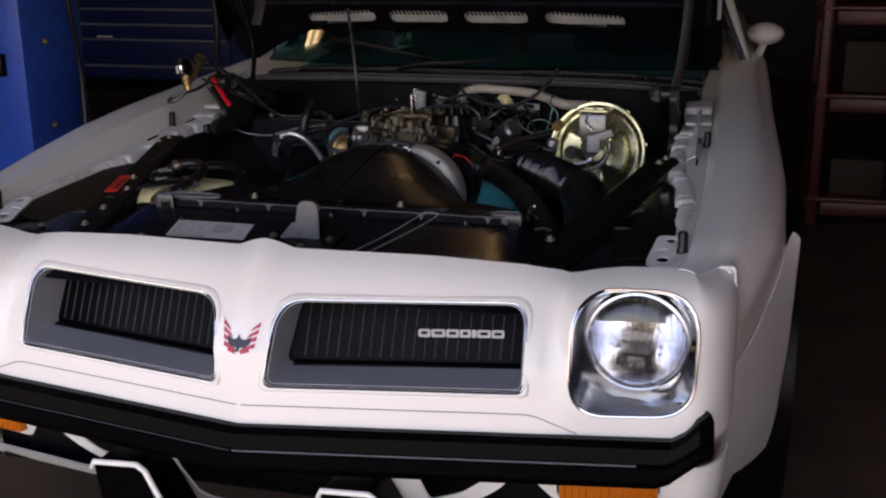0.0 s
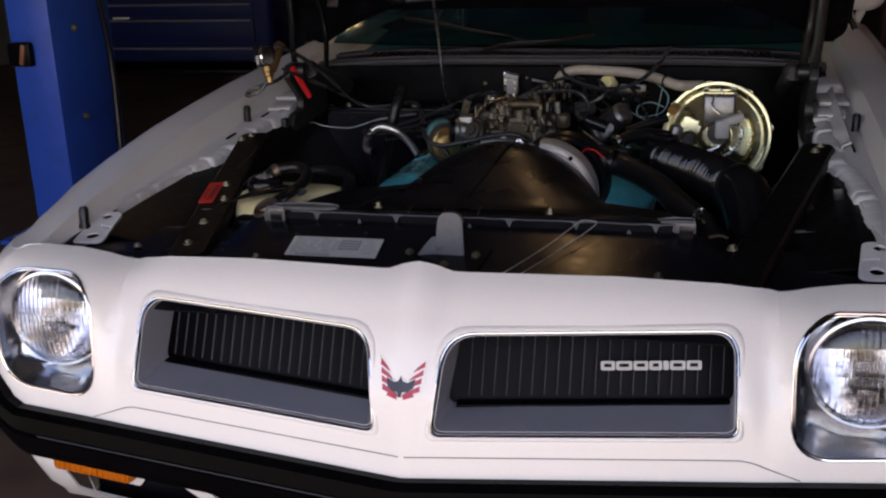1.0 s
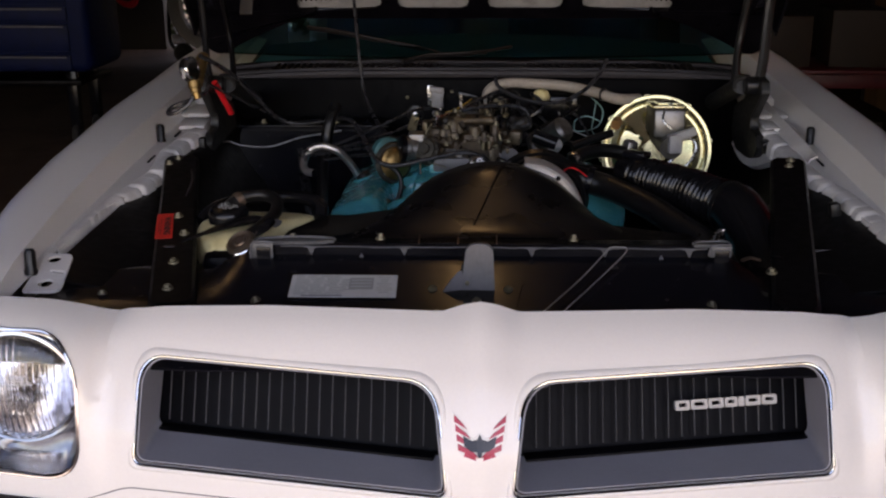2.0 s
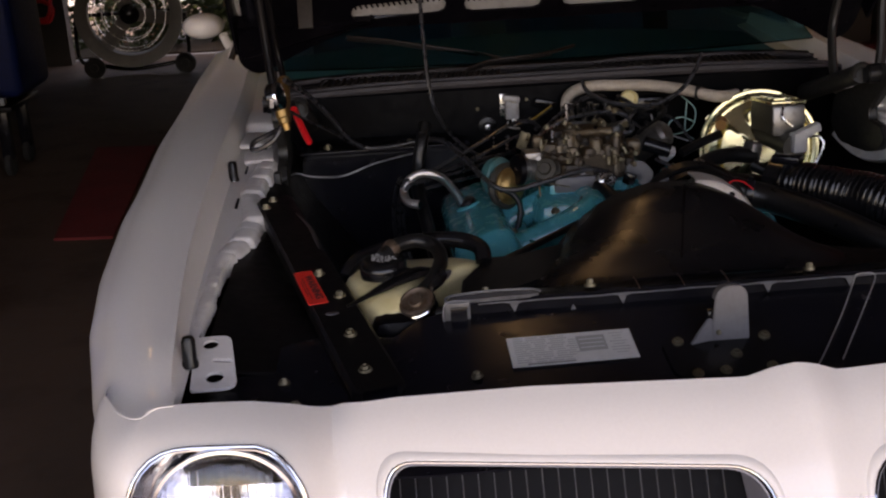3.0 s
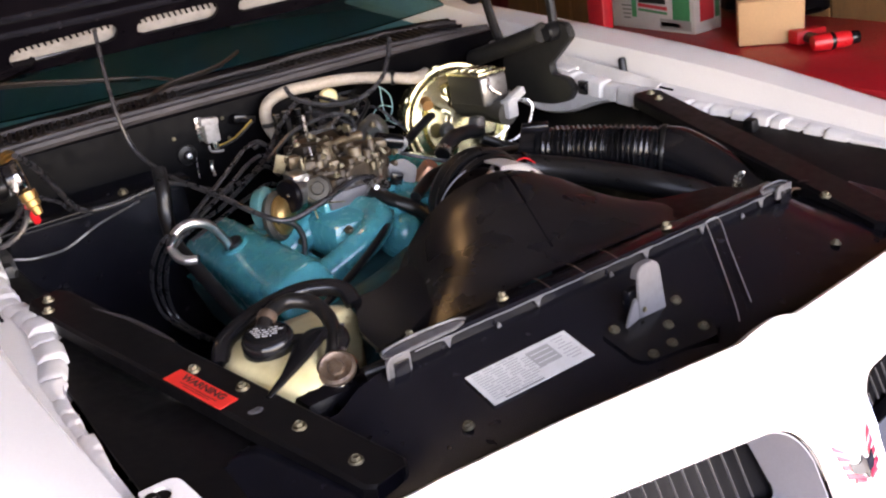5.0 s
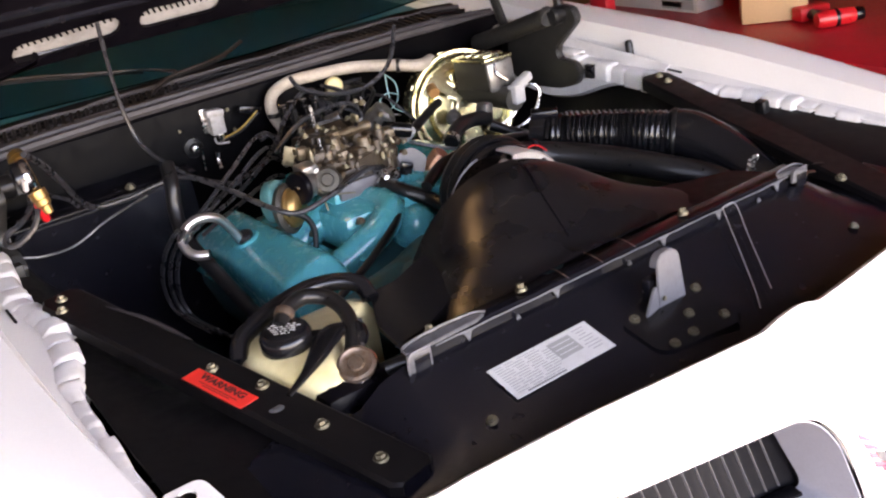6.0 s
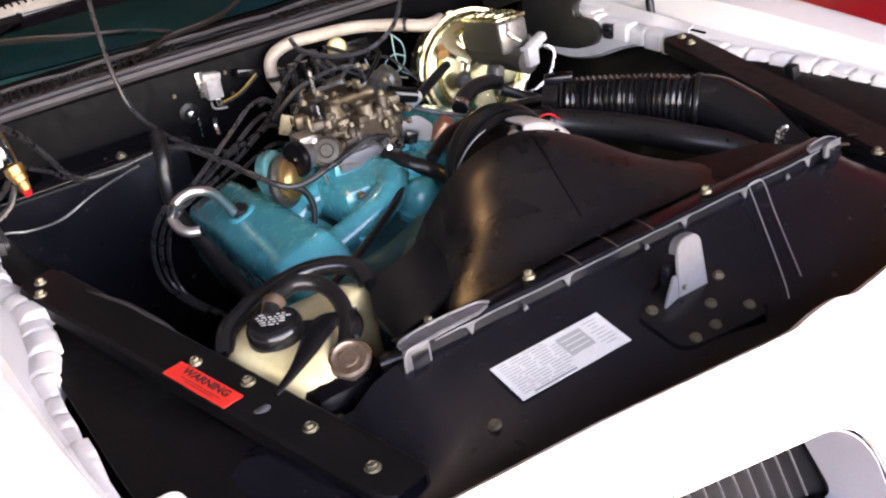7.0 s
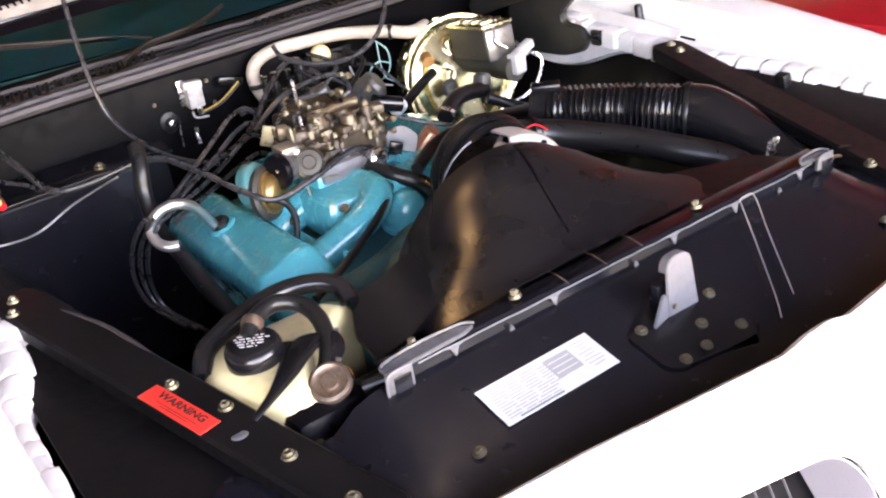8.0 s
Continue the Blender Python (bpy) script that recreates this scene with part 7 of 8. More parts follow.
build_relay()
fw = part("firewall_plug", lathe([(0, 0.010), (0.008, 0.010), (0.010, 0.004), (0.020, 0.002), (0.022, -0.002), (0, -0.002)], 20, (-0.165, 1.420, 0.790), (90, 0, 0)), BLACK_RUBBER, bay)
part("plug_pin", lathe([(0, 0.006), (0.006, 0.004), (0.006, -0.004), (0, -0.004)], 12, (-0.165, 1.408, 0.790), (90, 0, 0)), STEEL, fw)
hose("plug_wire", [(-0.151, 1.41, 0.785), (-0.153, 1.41, 0.762), (-0.154, 1.41, 0.739)], 0.0013, STEEL, bay)
for x, z in ((-0.185, 0.83), (-0.075, 0.845), (-0.068, 0.80)):
    part("bolt", bolt_bm(0.0025, 0.003), ZINC, bay).matrix_basis = pose(x, 1.420, z, 90, 0, 0)


# ---- cold air duct ----
def build_duct():
    d = thing("air_duct", "black corrugated cold air duct", "duct")
    a, b = Vector((0.305, 0.872, 0.768)), Vector((0.446, 0.683, 0.758))
    n = 24
    line, radii = [], []
    rnd = random.Random(2)
    ridge = [rnd.uniform(0.0016, 0.0046) for k in range(n + 1)]
    for k in range(6 * n + 1):
        t = k / (6 * n)
        line.append(a.lerp(b, t) + Vector((0, 0, 0.004 * math.sin(math.pi * t))))
        radii.append(lerp(0.038, 0.044, t) + ridge[k // 6] * (math.cos(2 * math.pi * k / 6) - 0.3))
    part("bellows", tube(line, 0.04, 24, curved=False, radii=radii), BLACK_PLASTIC, d, "corrugated black bellows", angle=80)
    part("cuff", tube([a - (b - a) * 0.10, a - (b - a) * 0.01, a + (b - a) * 0.02], 0.042, 24, curved=False), BLACK_PLASTIC, d)
    part("horn", tube([b, (0.459, 0.655, 0.752), (0.470, 0.605, 0.732), (0.476, 0.545, 0.710), (0.478, 0.480, 0.690), (0.478, 0.42, 0.66)], 0.04, 24, steps=5, radii=[0.046, 0.049, 0.049, 0.046, 0.040, 0.032]), BLACK_PLASTIC, d, "smooth tapered black duct end")
    band("clamp", b, b - a, 0.048, 0.008, BLACK_RUBBER, d)
    part("bracket", box((0.05, 0.03, 0.012), (0.305, 0.87, 0.812), 0.003, (0, 0, -40)), BLACK_SATIN, d)
    return d


build_duct()
upper = thing("radiator_hose", "black rubber upper radiator hose", "hose")
hose("hose", [(0.165, 0.800, 0.785), (0.235, 0.785, 0.768), (0.305, 0.700, 0.753), (0.347, 0.616, 0.740), (0.395, 0.551, 0.718), (0.42, 0.50, 0.68)], 0.0235, BLACK_RUBBER, upper, "", 18)
band("clamp", (0.205, 0.793, 0.776), (0.07, -0.015, -0.017), 0.0285, 0.012, BLACK_SATIN, upper)
clip = thing("wire_clip", "bright steel wire clip beside the radiator", "clip")
part("clip_body", tube([(0.372, 0.462, 0.745), (0.378, 0.462, 0.772), (0.388, 0.455, 0.780), (0.384, 0.460, 0.765), (0.392, 0.466, 0.752)], 0.003, 8), STEEL, clip)


# ---- battery ----
def build_battery():
    b = thing("battery", "black battery behind the headlight", "battery")
    part("case", box((0.17, 0.20, 0.19), (0.602, 0.575, 0.646), 0.006), BLACK_PLASTIC, b)
    part("case_rim", tube([(0.516, 0.474, 0.741), (0.684, 0.474, 0.741), (0.684, 0.674, 0.741), (0.516, 0.674, 0.741)], 0.003, 6, closed=True, curved=False), GREY_RUBBER, b)
    return b


build_battery()


# ---- hood hinges ----
HINGE_STEEL = material("dusty_hinge_steel", (0.018, 0.0175, 0.017), 0.42, vary=0.3, scale=14, fine=120, bump=0.1, dirt=(0.04, 0.037, 0.034), dirt_amount=0.35)


def build_hinge(s):
    h = tagged(new("hood_hinge"), "black steel hood hinge with a coil spring")
    h.parent = car
    out = rounded([(1.090, 0.780), (1.112, 0.752), (1.168, 0.737), (1.29, 0.730), (1.345, 0.760), (1.335, 0.832), (1.24, 0.862), (1.205, 0.902), (1.15, 0.926), (1.102, 0.922), (1.088, 0.895), (1.125, 0.862), (1.165, 0.828), (1.160, 0.806), (1.112, 0.803)], [0.010, 0.010, 0.01, 0.02, 0.02, 0.02, 0.02, 0.015, 0.015, 0.010, 0.010, 0.010, 0.010, 0.008, 0.008], 4)
    bm = prism(out, -0.009, 0.009, 0.003)
    for v in bm.verts:
        x, y, z = v.co
        v.co = (s * 0.605 + y, x, z)
    part("mounting_plate", bm, HINGE_STEEL, h, "black hinge plate")
    part("tip_clip", box((0.014, 0.024, 0.030), (s * 0.613, 1.080, 0.783), 0.003), HINGE_STEEL, h)
    part("spring_case", tube([(s * 0.565, 1.150, 0.905), (s * 0.562, 1.25, 0.872), (s * 0.56, 1.40, 0.825)], 0.020, 16), HINGE_STEEL, h, "black spring case")
    part("case_mouth", lathe([(0.012, 0.003), (0.019, 0.004), (0.0215, 0.0), (0.0215, -0.008), (0.012, -0.008), (0.012, 0.003)], 20, (s * 0.565, 1.147, 0.906), (108, 0, 0)), HINGE_STEEL, h)
    part("pivot", lathe([(0, 0.016), (0.016, 0.016), (0.020, 0.012), (0.020, -0.012), (0, -0.012)], 20, (s * 0.585, 1.14, 0.905), (0, s * -90, 0)), BLACK_RUBBER, h)
    part("link_arm", tube([(s * 0.60, 1.145, 0.900), (s * 0.612, 1.165, 0.955), (s * 0.620, 1.188, 1.035), (s * 0.625, 1.19, 1.12), (s * 0.625, 1.17, 1.24), (s * 0.62, 1.13, 1.36)], 0.0105 if s > 0 else 0.0075, 10, flat=1.5 if s > 0 else 1.2), HINGE_STEEL if s > 0 else BRACE_BLACK, h, "black link arm")
    part("link_arm", tube([(s * 0.595, 1.33, 0.850), (s * 0.605, 1.38, 0.93), (s * 0.615, 1.40, 0.99), (s * 0.62, 1.36, 1.10), (s * 0.62, 1.28, 1.21)], 0.0095 if s > 0 else 0.007, 10, flat=1.5 if s > 0 else 1.2), HINGE_STEEL if s > 0 else BRACE_BLACK, h, "black link arm")
    if s < 0:
        plate_ob = part("hood_bracket", box((0.030, 0.006, 0.25), (s * 0.543, 1.342, 1.150), 0.002, (-32, 0, 0)), CARB_DARK, h, "brown hood mounting plate")
        part("bolt", bolt_bm(0.007, 0.006), ZINC, plate_ob).matrix_basis = pose(s * 0.545, 1.276, 1.240, 60, 0, 0)
    return h


for side in (-1, 1):
    build_hinge(side)


# ---- test tools hung at the passenger-side hinge ----
def build_tool():
    t = thing("test_gauge", "chrome vacuum gauge with a brass valve and red grip", "gauge")
    face = pose(-0.590, 0.938, 0.967, 0, 78, -14) @ Matrix.Scale(0.86, 4)
    part("gauge_case", lathe([(0, 0.010), (0.024, 0.010), (0.0275, 0.008), (0.028, -0.010), (0.024, -0.014), (0, -0.014)], 30), BLACK_PLASTIC, t, "black gauge case").matrix_basis = face
    part("bezel", lathe([(0.023, 0.0115), (0.0265, 0.0125), (0.029, 0.010), (0.029, 0.004), (0.0275, 0.004), (0.023, 0.0115)], 30), CHROME, t, "chrome bezel").matrix_basis = face
    part("brass_body", tube([(-0.577, 1.000, 0.976), (-0.576, 0.978, 0.958), (-0.577, 0.948, 0.934)], 0.0085, 12), BRASS, t, "brass valve body")
    part("dial", lathe([(0, 0.0112), (0.023, 0.0112), (0.023, 0.009), (0, 0.009)], 28), CHROME, t, "bright dial glass").matrix_basis = face
    part("tag", box((0.006, 0.014, 0.018), (-0.597, 0.918, 0.962), 0.001, (20, 0, 15)), PALE_PLASTIC, t)
    part("brass_tip", lathe([(0, 0.03), (0.006, 0.03), (0.008, 0.018), (0.011, 0.016), (0.011, 0.008), (0.013, 0.006), (0.013, -0.006), (0, -0.006)], 16, (-0.580, 0.930, 0.938), (165, -12, 0)), BRASS, t)
    part("brass_cap", lathe([(0, 0.012), (0.012, 0.010), (0.015, 0.0), (0, 0)], 16, (-0.578, 1.002, 0.978), (-50, -10, 0)), BRASS, t)
    part("grip", tube([(-0.568, 1.045, 0.925), (-0.560, 1.065, 0.893), (-0.547, 1.090, 0.850)], 0.0068, 12), RED_PLASTIC, t, "red plastic grip")
    hose("loop_lead", [(-0.585, 0.94, 0.915), (-0.60, 0.93, 0.893), (-0.625, 0.925, 0.880), (-0.640, 0.935, 0.878), (-0.635, 0.95, 0.888), (-0.61, 0.96, 0.897), (-0.585, 0.99, 0.905), (-0.57, 1.03, 0.92)], 0.0045, RUBBER_WIRE, t)
    hose("long_lead", [(-0.575, 0.97, 0.990), (-0.540, 1.04, 0.950), (-0.502, 1.11, 0.890), (-0.470, 1.16, 0.835), (-0.439, 1.186, 0.811), (-0.390, 1.175, 0.812), (-0.302, 1.141, 0.829), (-0.262, 1.06, 0.815), (-0.223, 0.95, 0.786), (-0.185, 0.93, 0.772), (-0.119, 0.93, 0.784), (-0.039, 0.95, 0.796), (0.01, 0.96, 0.778), (0.029, 0.96, 0.743)], 0.0048, RUBBER_WIRE, t, "long black test lead across the engine", 10)
    hose("hood_lead", [(-0.305, 1.36, 1.085), (-0.300, 1.38, 0.98), (-0.294, 1.38, 0.90), (-0.282, 1.36, 0.84), (-0.255, 1.30, 0.80), (-0.22, 1.24, 0.775), (-0.17, 1.2, 0.76)], 0.0042, RUBBER_WIRE, t, "black lead down from the hood", 8)
    hose("side_lead", [(-0.575, 1.0, 0.93), (-0.54, 1.06, 0.895), (-0.50, 1.12, 0.86), (-0.47, 1.2, 0.82), (-0.45, 1.28, 0.795)], 0.003, RUBBER_WIRE, t)
    return t


build_tool()

# wipers
WIPER_BROWN = material("weathered_wiper_metal", (0.010, 0.007, 0.006), 0.45, vary=0.4, scale=20, fine=120, bump=0.1)
for pts in ([(-0.467, 1.66, 0.977), (-0.372, 1.66, 0.963), (-0.262, 1.66, 0.941), (-0.152, 1.64, 0.922), (-0.096, 1.6, 0.91)], [(-0.200, 1.475, 0.912), (-0.140, 1.515, 0.921), (-0.050, 1.535, 0.924), (0.010, 1.565, 0.926), (0.075, 1.625, 0.930)]):
    w = tagged(new("wiper"), "dark wiper arm resting on the windscreen")
    w.parent = car
    part("arm", tube(pts, 0.0042, 8), WIPER_BROWN, w)
    part("blade", tube([(x, y + 0.006, z - 0.006) for x, y, z in pts[:-1]], 0.004, 6), BLACK_RUBBER, w)

# ---- things in the garage ----
def build_lift_post():
    l = thing("lift_post", "tall blue steel vehicle lift post", "lift")
    part("column", box((0.19, 0.44, 2.9), (-2.21, 2.61, 1.46), 0.012), BLUE_LIFT, l)
    part("base_plate", box((0.46, 0.60, 0.02), (-2.21, 2.61, 0.01), 0.004), BLUE_LIFT, l)
    lock = part("lock_box", box((0.10, 0.035, 0.095), (-2.25, 2.375, 0.775), 0.008), BLACK_DUSTY, l, "black lock window with a rusty lever")
    part("lever", box((0.018, 0.012, 0.08), (-2.232, 2.355, 0.775), 0.004, (0, 12, 0)), material("rusty_steel", (0.25, 0.10, 0.05), 0.5, metal=0.4, vary=0.3), lock)
    for z in (0.25, 0.5, 0.86):
        part("bolt", bolt_bm(0.012, 0.010), ZINC, l).matrix_basis = pose(-2.113, 2.55, z, 0, 90, 0)
    hosep = part("hydraulic_hose", tube([(-2.10, 2.72, 1.6), (-2.09, 2.70, 1.1), (-2.095, 2.76, 0.7), (-2.09, 2.74, 0.3)], 0.010, 8), BLACK_RUBBER, l)
    return l


build_lift_post()


def build_tool_chest():
    c = thing("tool_chest", "dark blue steel tool chest with drawers on casters", "cabinet")
    part("body", box((1.65, 0.55, 1.05), (-2.97, 4.885, 0.945), 0.05, (0, 0, 0), 4), DARK_BLUE, c)
    for z, h in ((0.475, 0.09), (0.61, 0.15), (0.735, 0.086), (0.83, 0.086), (0.935, 0.10), (1.06, 0.12), (1.20, 0.13), (1.34, 0.12)):
        d = part("drawer", box((1.10, 0.02, h - 0.008), (-2.80, 4.603, z), 0.004), DARK_BLUE, c)
        part("drawer_pull", box((1.06, 0.012, 0.010), (-2.80, 4.588, z + h / 2 - 0.012), 0.003), LATCH_GREY, d, "bright drawer pull")
    part("sticker", box((0.11, 0.004, 0.035), (-3.12, 4.602, 0.70), 0.001), PALE_PLASTIC, c)
    for x in (-3.65, -2.3):
        for y in (4.72, 5.05):
            w = part("caster", lathe([(0, 0.02), (0.05, 0.02), (0.06, 0.012), (0.06, -0.012), (0.05, -0.02), (0, -0.02)], 20, (x, y, 0.06), (0, 90, 0)), TYRE, c)
            part("caster_fork", box((0.06, 0.05, 0.34), (x, y, 0.26), 0.01), BLACK_SATIN, w)
    part("lower_tray", box((1.5, 0.5, 0.03), (-2.97, 4.885, 0.36), 0.006), BLACK_DUSTY, c)
    return c


build_tool_chest()


# red shelf unit beside the car, with an oil carton and a cardboard box
def build_shelf(name, label, x0, x1, y0, y1, decks, top, post_y, deep=0.05, paint=RED_SHELF):
    s = thing(name, label, "shelf")
    for x in (x0 + 0.03, x1 - 0.03):
        for y in (y0 + 0.04, post_y):
            if paint is RED_SHELF and y < post_y and x < 1.6:
                continue
            if paint is RED_SHELF and y == post_y and x > 1.6:
                y = y1 - 0.042
            part("post", box((0.045, 0.075, top), (x, y, top / 2), 0.006), paint, s)
    for z in decks:
        d = part("deck", box((x1 - x0 - 0.004, y1 - y0 - 0.004, 0.018), ((x0 + x1) / 2, (y0 + y1) / 2, z - 0.009), 0.004), paint, s)
        for x in (x0 + 0.012, x1 - 0.012):
            part("deck_lip", box((0.018, y1 - y0 - 0.19, deep), (x, (y0 + y1) / 2, z - deep / 2 - 0.019), 0.004), paint, d)
        for y in (y0 + 0.012, y1 - 0.012):
            part("deck_lip", box((x1 - x0 - 0.13, 0.018, deep), ((x0 + x1) / 2, y, z - deep / 2 - 0.019), 0.004), paint, d)
    return s


build_shelf("shelf_unit", "red steel shelf unit beside the car", 1.45, 2.12, 0.62, 2.34, (0.14, 0.585, 0.995, 1.5), 1.85, 1.965)
build_shelf("shelf_unit", "red steel rack in the back corner, its paint darkened for the shade", 1.10, 2.3, 3.50, 3.95, (0.13, 0.60, 0.98, 1.45), 1.8, 3.91, 0.06, SHADED_RED)


def build_carton():
    c = thing("oil_carton", "white oil carton with green and red print, top open", "carton")
    x0, x1, y0, y1, z0 = 1.745, 1.865, 1.805, 2.205, 0.587
    t, h = 0.006, 0.222
    front = part("front_panel", box((t, y1 - y0, h), (x0, (y0 + y1) / 2, z0 + h / 2), 0.001), CARTON, c)
    part("back_panel", box((t, y1 - y0, h), (x1, (y0 + y1) / 2, z0 + h / 2), 0.001), CARTON, c)
    end = part("end_panel", box((x1 - x0 - 0.008, t, h), ((x0 + x1) / 2, y0 + 0.003, z0 + h / 2), 0.001), CARTON, c)
    part("end_panel", box((x1 - x0 - 0.008, t, h), ((x0 + x1) / 2, y1 - 0.003, z0 + h / 2), 0.001), CARTON, c)
    part("base", box((x1 - x0 - 0.01, y1 - y0 - 0.014, 0.006), ((x0 + x1) / 2, (y0 + y1) / 2, z0 + 0.004)), CARTON, c)
    part("contents", box((x1 - x0 - 0.012, y1 - y0 - 0.016, 0.20), ((x0 + x1) / 2, (y0 + y1) / 2, z0 + 0.110), 0.01), BLACK_PLASTIC, c, "dark bottles filling the carton")
    for q in range(3):
        part("bottle_cap", lathe([(0, 0.03), (0.016, 0.03), (0.018, 0.026), (0.018, 0), (0, 0)], 16, ((x0 + x1) / 2 - 0.02, y0 + 0.09 + 0.11 * q, z0 + 0.208)), BLACK_PLASTIC, c)
    fx = x0 - 0.0036
    part("text_frame", box((0.001, 0.14, 0.034), (fx, y0 + 0.085, z0 + 0.026)), INK_PALE, front)
    part("black_band", box((0.001, y1 - y0, 0.052), (fx, (y0 + y1) / 2, z0 + 0.183), 0.0002, segments=1), BLACK_INK, front)
    part("green_panel", box((0.001, 0.075, 0.085), (fx, y0 + 0.058, z0 + 0.085)), GREEN_INK, front)
    part("dark_mark", box((0.001, 0.125, 0.034), (fx, y0 + 0.190, z0 + 0.108)), BLACK_INK, front)
    part("red_bar", box((0.001, 0.135, 0.012), (fx, y0 + 0.188, z0 + 0.080), 0, (3, 0, 0)), RED_INK, front)
    part("green_bar", box((0.001, 0.135, 0.008), (fx, y0 + 0.188, z0 + 0.064), 0, (3, 0, 0)), GREEN_INK, front)
    part("red_patch", box((0.001, 0.060, 0.026), (fx, y1 - 0.115, z0 + 0.118)), RED_INK, front)
    part("green_stripe", box((0.001, 0.022, 0.06), (fx, y1 - 0.125, z0 + 0.07)), GREEN_INK, front)
    for k in range(4):
        part("text_bar", box((0.001, 0.05 - 0.006 * k, 0.005), (fx, y1 - 0.09, z0 + 0.078 - 0.014 * k)), INK_GREY, front)
    part("text_bar", box((0.001, 0.085, 0.016), (fx, y0 + 0.11, z0 + 0.024)), INK_GREY, front)
    part("black_band", box((x1 - x0, 0.001, 0.052), ((x0 + x1) / 2, y0 - 0.0006, z0 + 0.183)), BLACK_INK, end)
    part("red_patch", box((0.065, 0.001, 0.085), ((x0 + x1) / 2 - 0.005, y0 - 0.0006, z0 + 0.08)), RED_INK, end)
    part("green_patch", box((0.02, 0.001, 0.06), ((x0 + x1) / 2 + 0.045, y0 - 0.0006, z0 + 0.07)), GREEN_INK, end)
    return c


build_carton()


def build_box():
    b = thing("cardboard_box", "plain brown cardboard box on the red shelf", "box")
    b.matrix_basis = pose(1.729, 1.487, 0.587, 0, 0, -47)
    part("box_body", box((0.195, 0.12, 0.136), (0, 0.060, 0.068), 0.008), CARDBOARD, b)
    part("flap", box((0.19, 0.059, 0.003), (0, 0.0895, 0.1385), 0.001, (1.5, 0, 0)), CARDBOARD, b)
    part("flap", box((0.19, 0.059, 0.003), (0, 0.0305, 0.1385), 0.001, (-1.5, 0, 0)), CARDBOARD, b)
    return b


build_box()


def build_drill():
    d = thing("cordless_drill", "red and black cordless drill lying on the red shelf", "power tool")
    d.matrix_basis = pose(1.765, 1.285, 0.6125, 0, 0, 62)
    part("motor_housing", lathe([(0, -0.075), (0.020, -0.072), (0.025, -0.055), (0.025, 0.025), (0.022, 0.040), (0, 0.042)], 24, (0, 0, 0), (90, 0, 0)), RED_PLASTIC, d, "red plastic motor housing")
    part("chuck", lathe([(0, -0.045), (0.010, -0.044), (0.017, -0.030), (0.020, 0.0), (0.018, 0.012), (0, 0.014)], 24, (0, -0.055, 0), (90, 0, 0)), BLACK_PLASTIC, d, "black chuck")
    part("handle", tube([(0.0, 0.020, 0.0), (0.045, 0.032, -0.002), (0.100, 0.040, -0.004)], 0.0185, 14, flat=0.85), BLACK_RUBBER, d, "black rubber grip")
    part("battery", box((0.050, 0.105, 0.042), (0.125, 0.030, -0.003), 0.008, (0, 0, 12)), RED_PLASTIC, d, "red and black battery pack")
    part("vent_band", lathe([(0.0253, -0.006), (0.0262, 0), (0.0253, 0.006)], 24, (0, 0.015, 0), (90, 0, 0)), BLACK_PLASTIC, d)


build_drill()
# dark rags behind the box
for bx, by, br in ((2.08, 1.884, 0.09), (2.152, 1.809, 0.09), (2.135, 1.68, 0.09)):
    bm = bmesh.new()
    bmesh.ops.create_icosphere(bm, subdivisions=3, radius=br)
    rnd = random.Random(int(by * 100))
    ph = [rnd.uniform(0, 6) for k in range(4)]
    for v in bm.verts:
        n = v.co.normalized()
        k = 1 + 0.10 * math.sin(7 * n.x + ph[0]) * math.sin(6 * n.y + ph[1]) + 0.07 * math.sin(13 * n.z + ph[2])
        v.co = Vector((v.co.x * k, v.co.y * k * 1.1, max(v.co.z * k * 0.95, -br * 0.8)))
    bm.transform(pose(bx, by, 0.587 + br * 0.8))
    tagged(part("crumpled_rag", bm, BLACK_DUSTY), "crumpled dark rag on the red shelf", "rag", "rags on the shelf")

# dark tins, rags and boxes that fill the shelves
rnd = random.Random(8)
for k in range(5):
    x, y, z = 1.75, 1.2 + 0.21 * k, 0.142
    h = rnd.uniform(0.12, 0.22)
    tin = tagged(part("oil_tin", lathe([(0, h), (0.03, h), (0.034, h - 0.004), (0.05, h - 0.02), (0.052, h - 0.03), (0.052, 0.004), (0.05, 0), (0, 0)], 24, (x, y, z)), rnd.choice((BLACK_PLASTIC, CAST_IRON, BLUE_LIFT))), "dark oil tin standing on the shelf", "tin", "oil tins on the shelf")
# boxes on the back rack, coloured dark for the unlit corner
for k in range(6):
    h = rnd.uniform(0.16, 0.28)
    z = 0.132 if k < 3 else 0.602
    w = rnd.uniform(0.18, 0.28)
    bx = thing("storage_box", "brown cardboard box on the red rack, darkened for the shade", "box", "boxes on the rack")
    part("box_body", box((w, 0.28, h), (1.32 + 0.34 * (k % 3), 3.72, z + h / 2), 0.005, (0, 0, rnd.uniform(-6, 6))), SHADED_CARDBOARD, bx)

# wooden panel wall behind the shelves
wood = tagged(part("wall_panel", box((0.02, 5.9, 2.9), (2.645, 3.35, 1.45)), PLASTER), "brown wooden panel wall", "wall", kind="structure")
plank = None
for k in range(23):
    m = pose(2.622, 0.55 + 0.25 * k, 1.45)
    if plank is None:
        plank = part("plank", box((0.02, 0.243, 2.88), bevel=0.004, segments=1), WOOD_WALL, wood)
        plank.matrix_basis = m
    else:
        again(plank, "plank", m, wood)


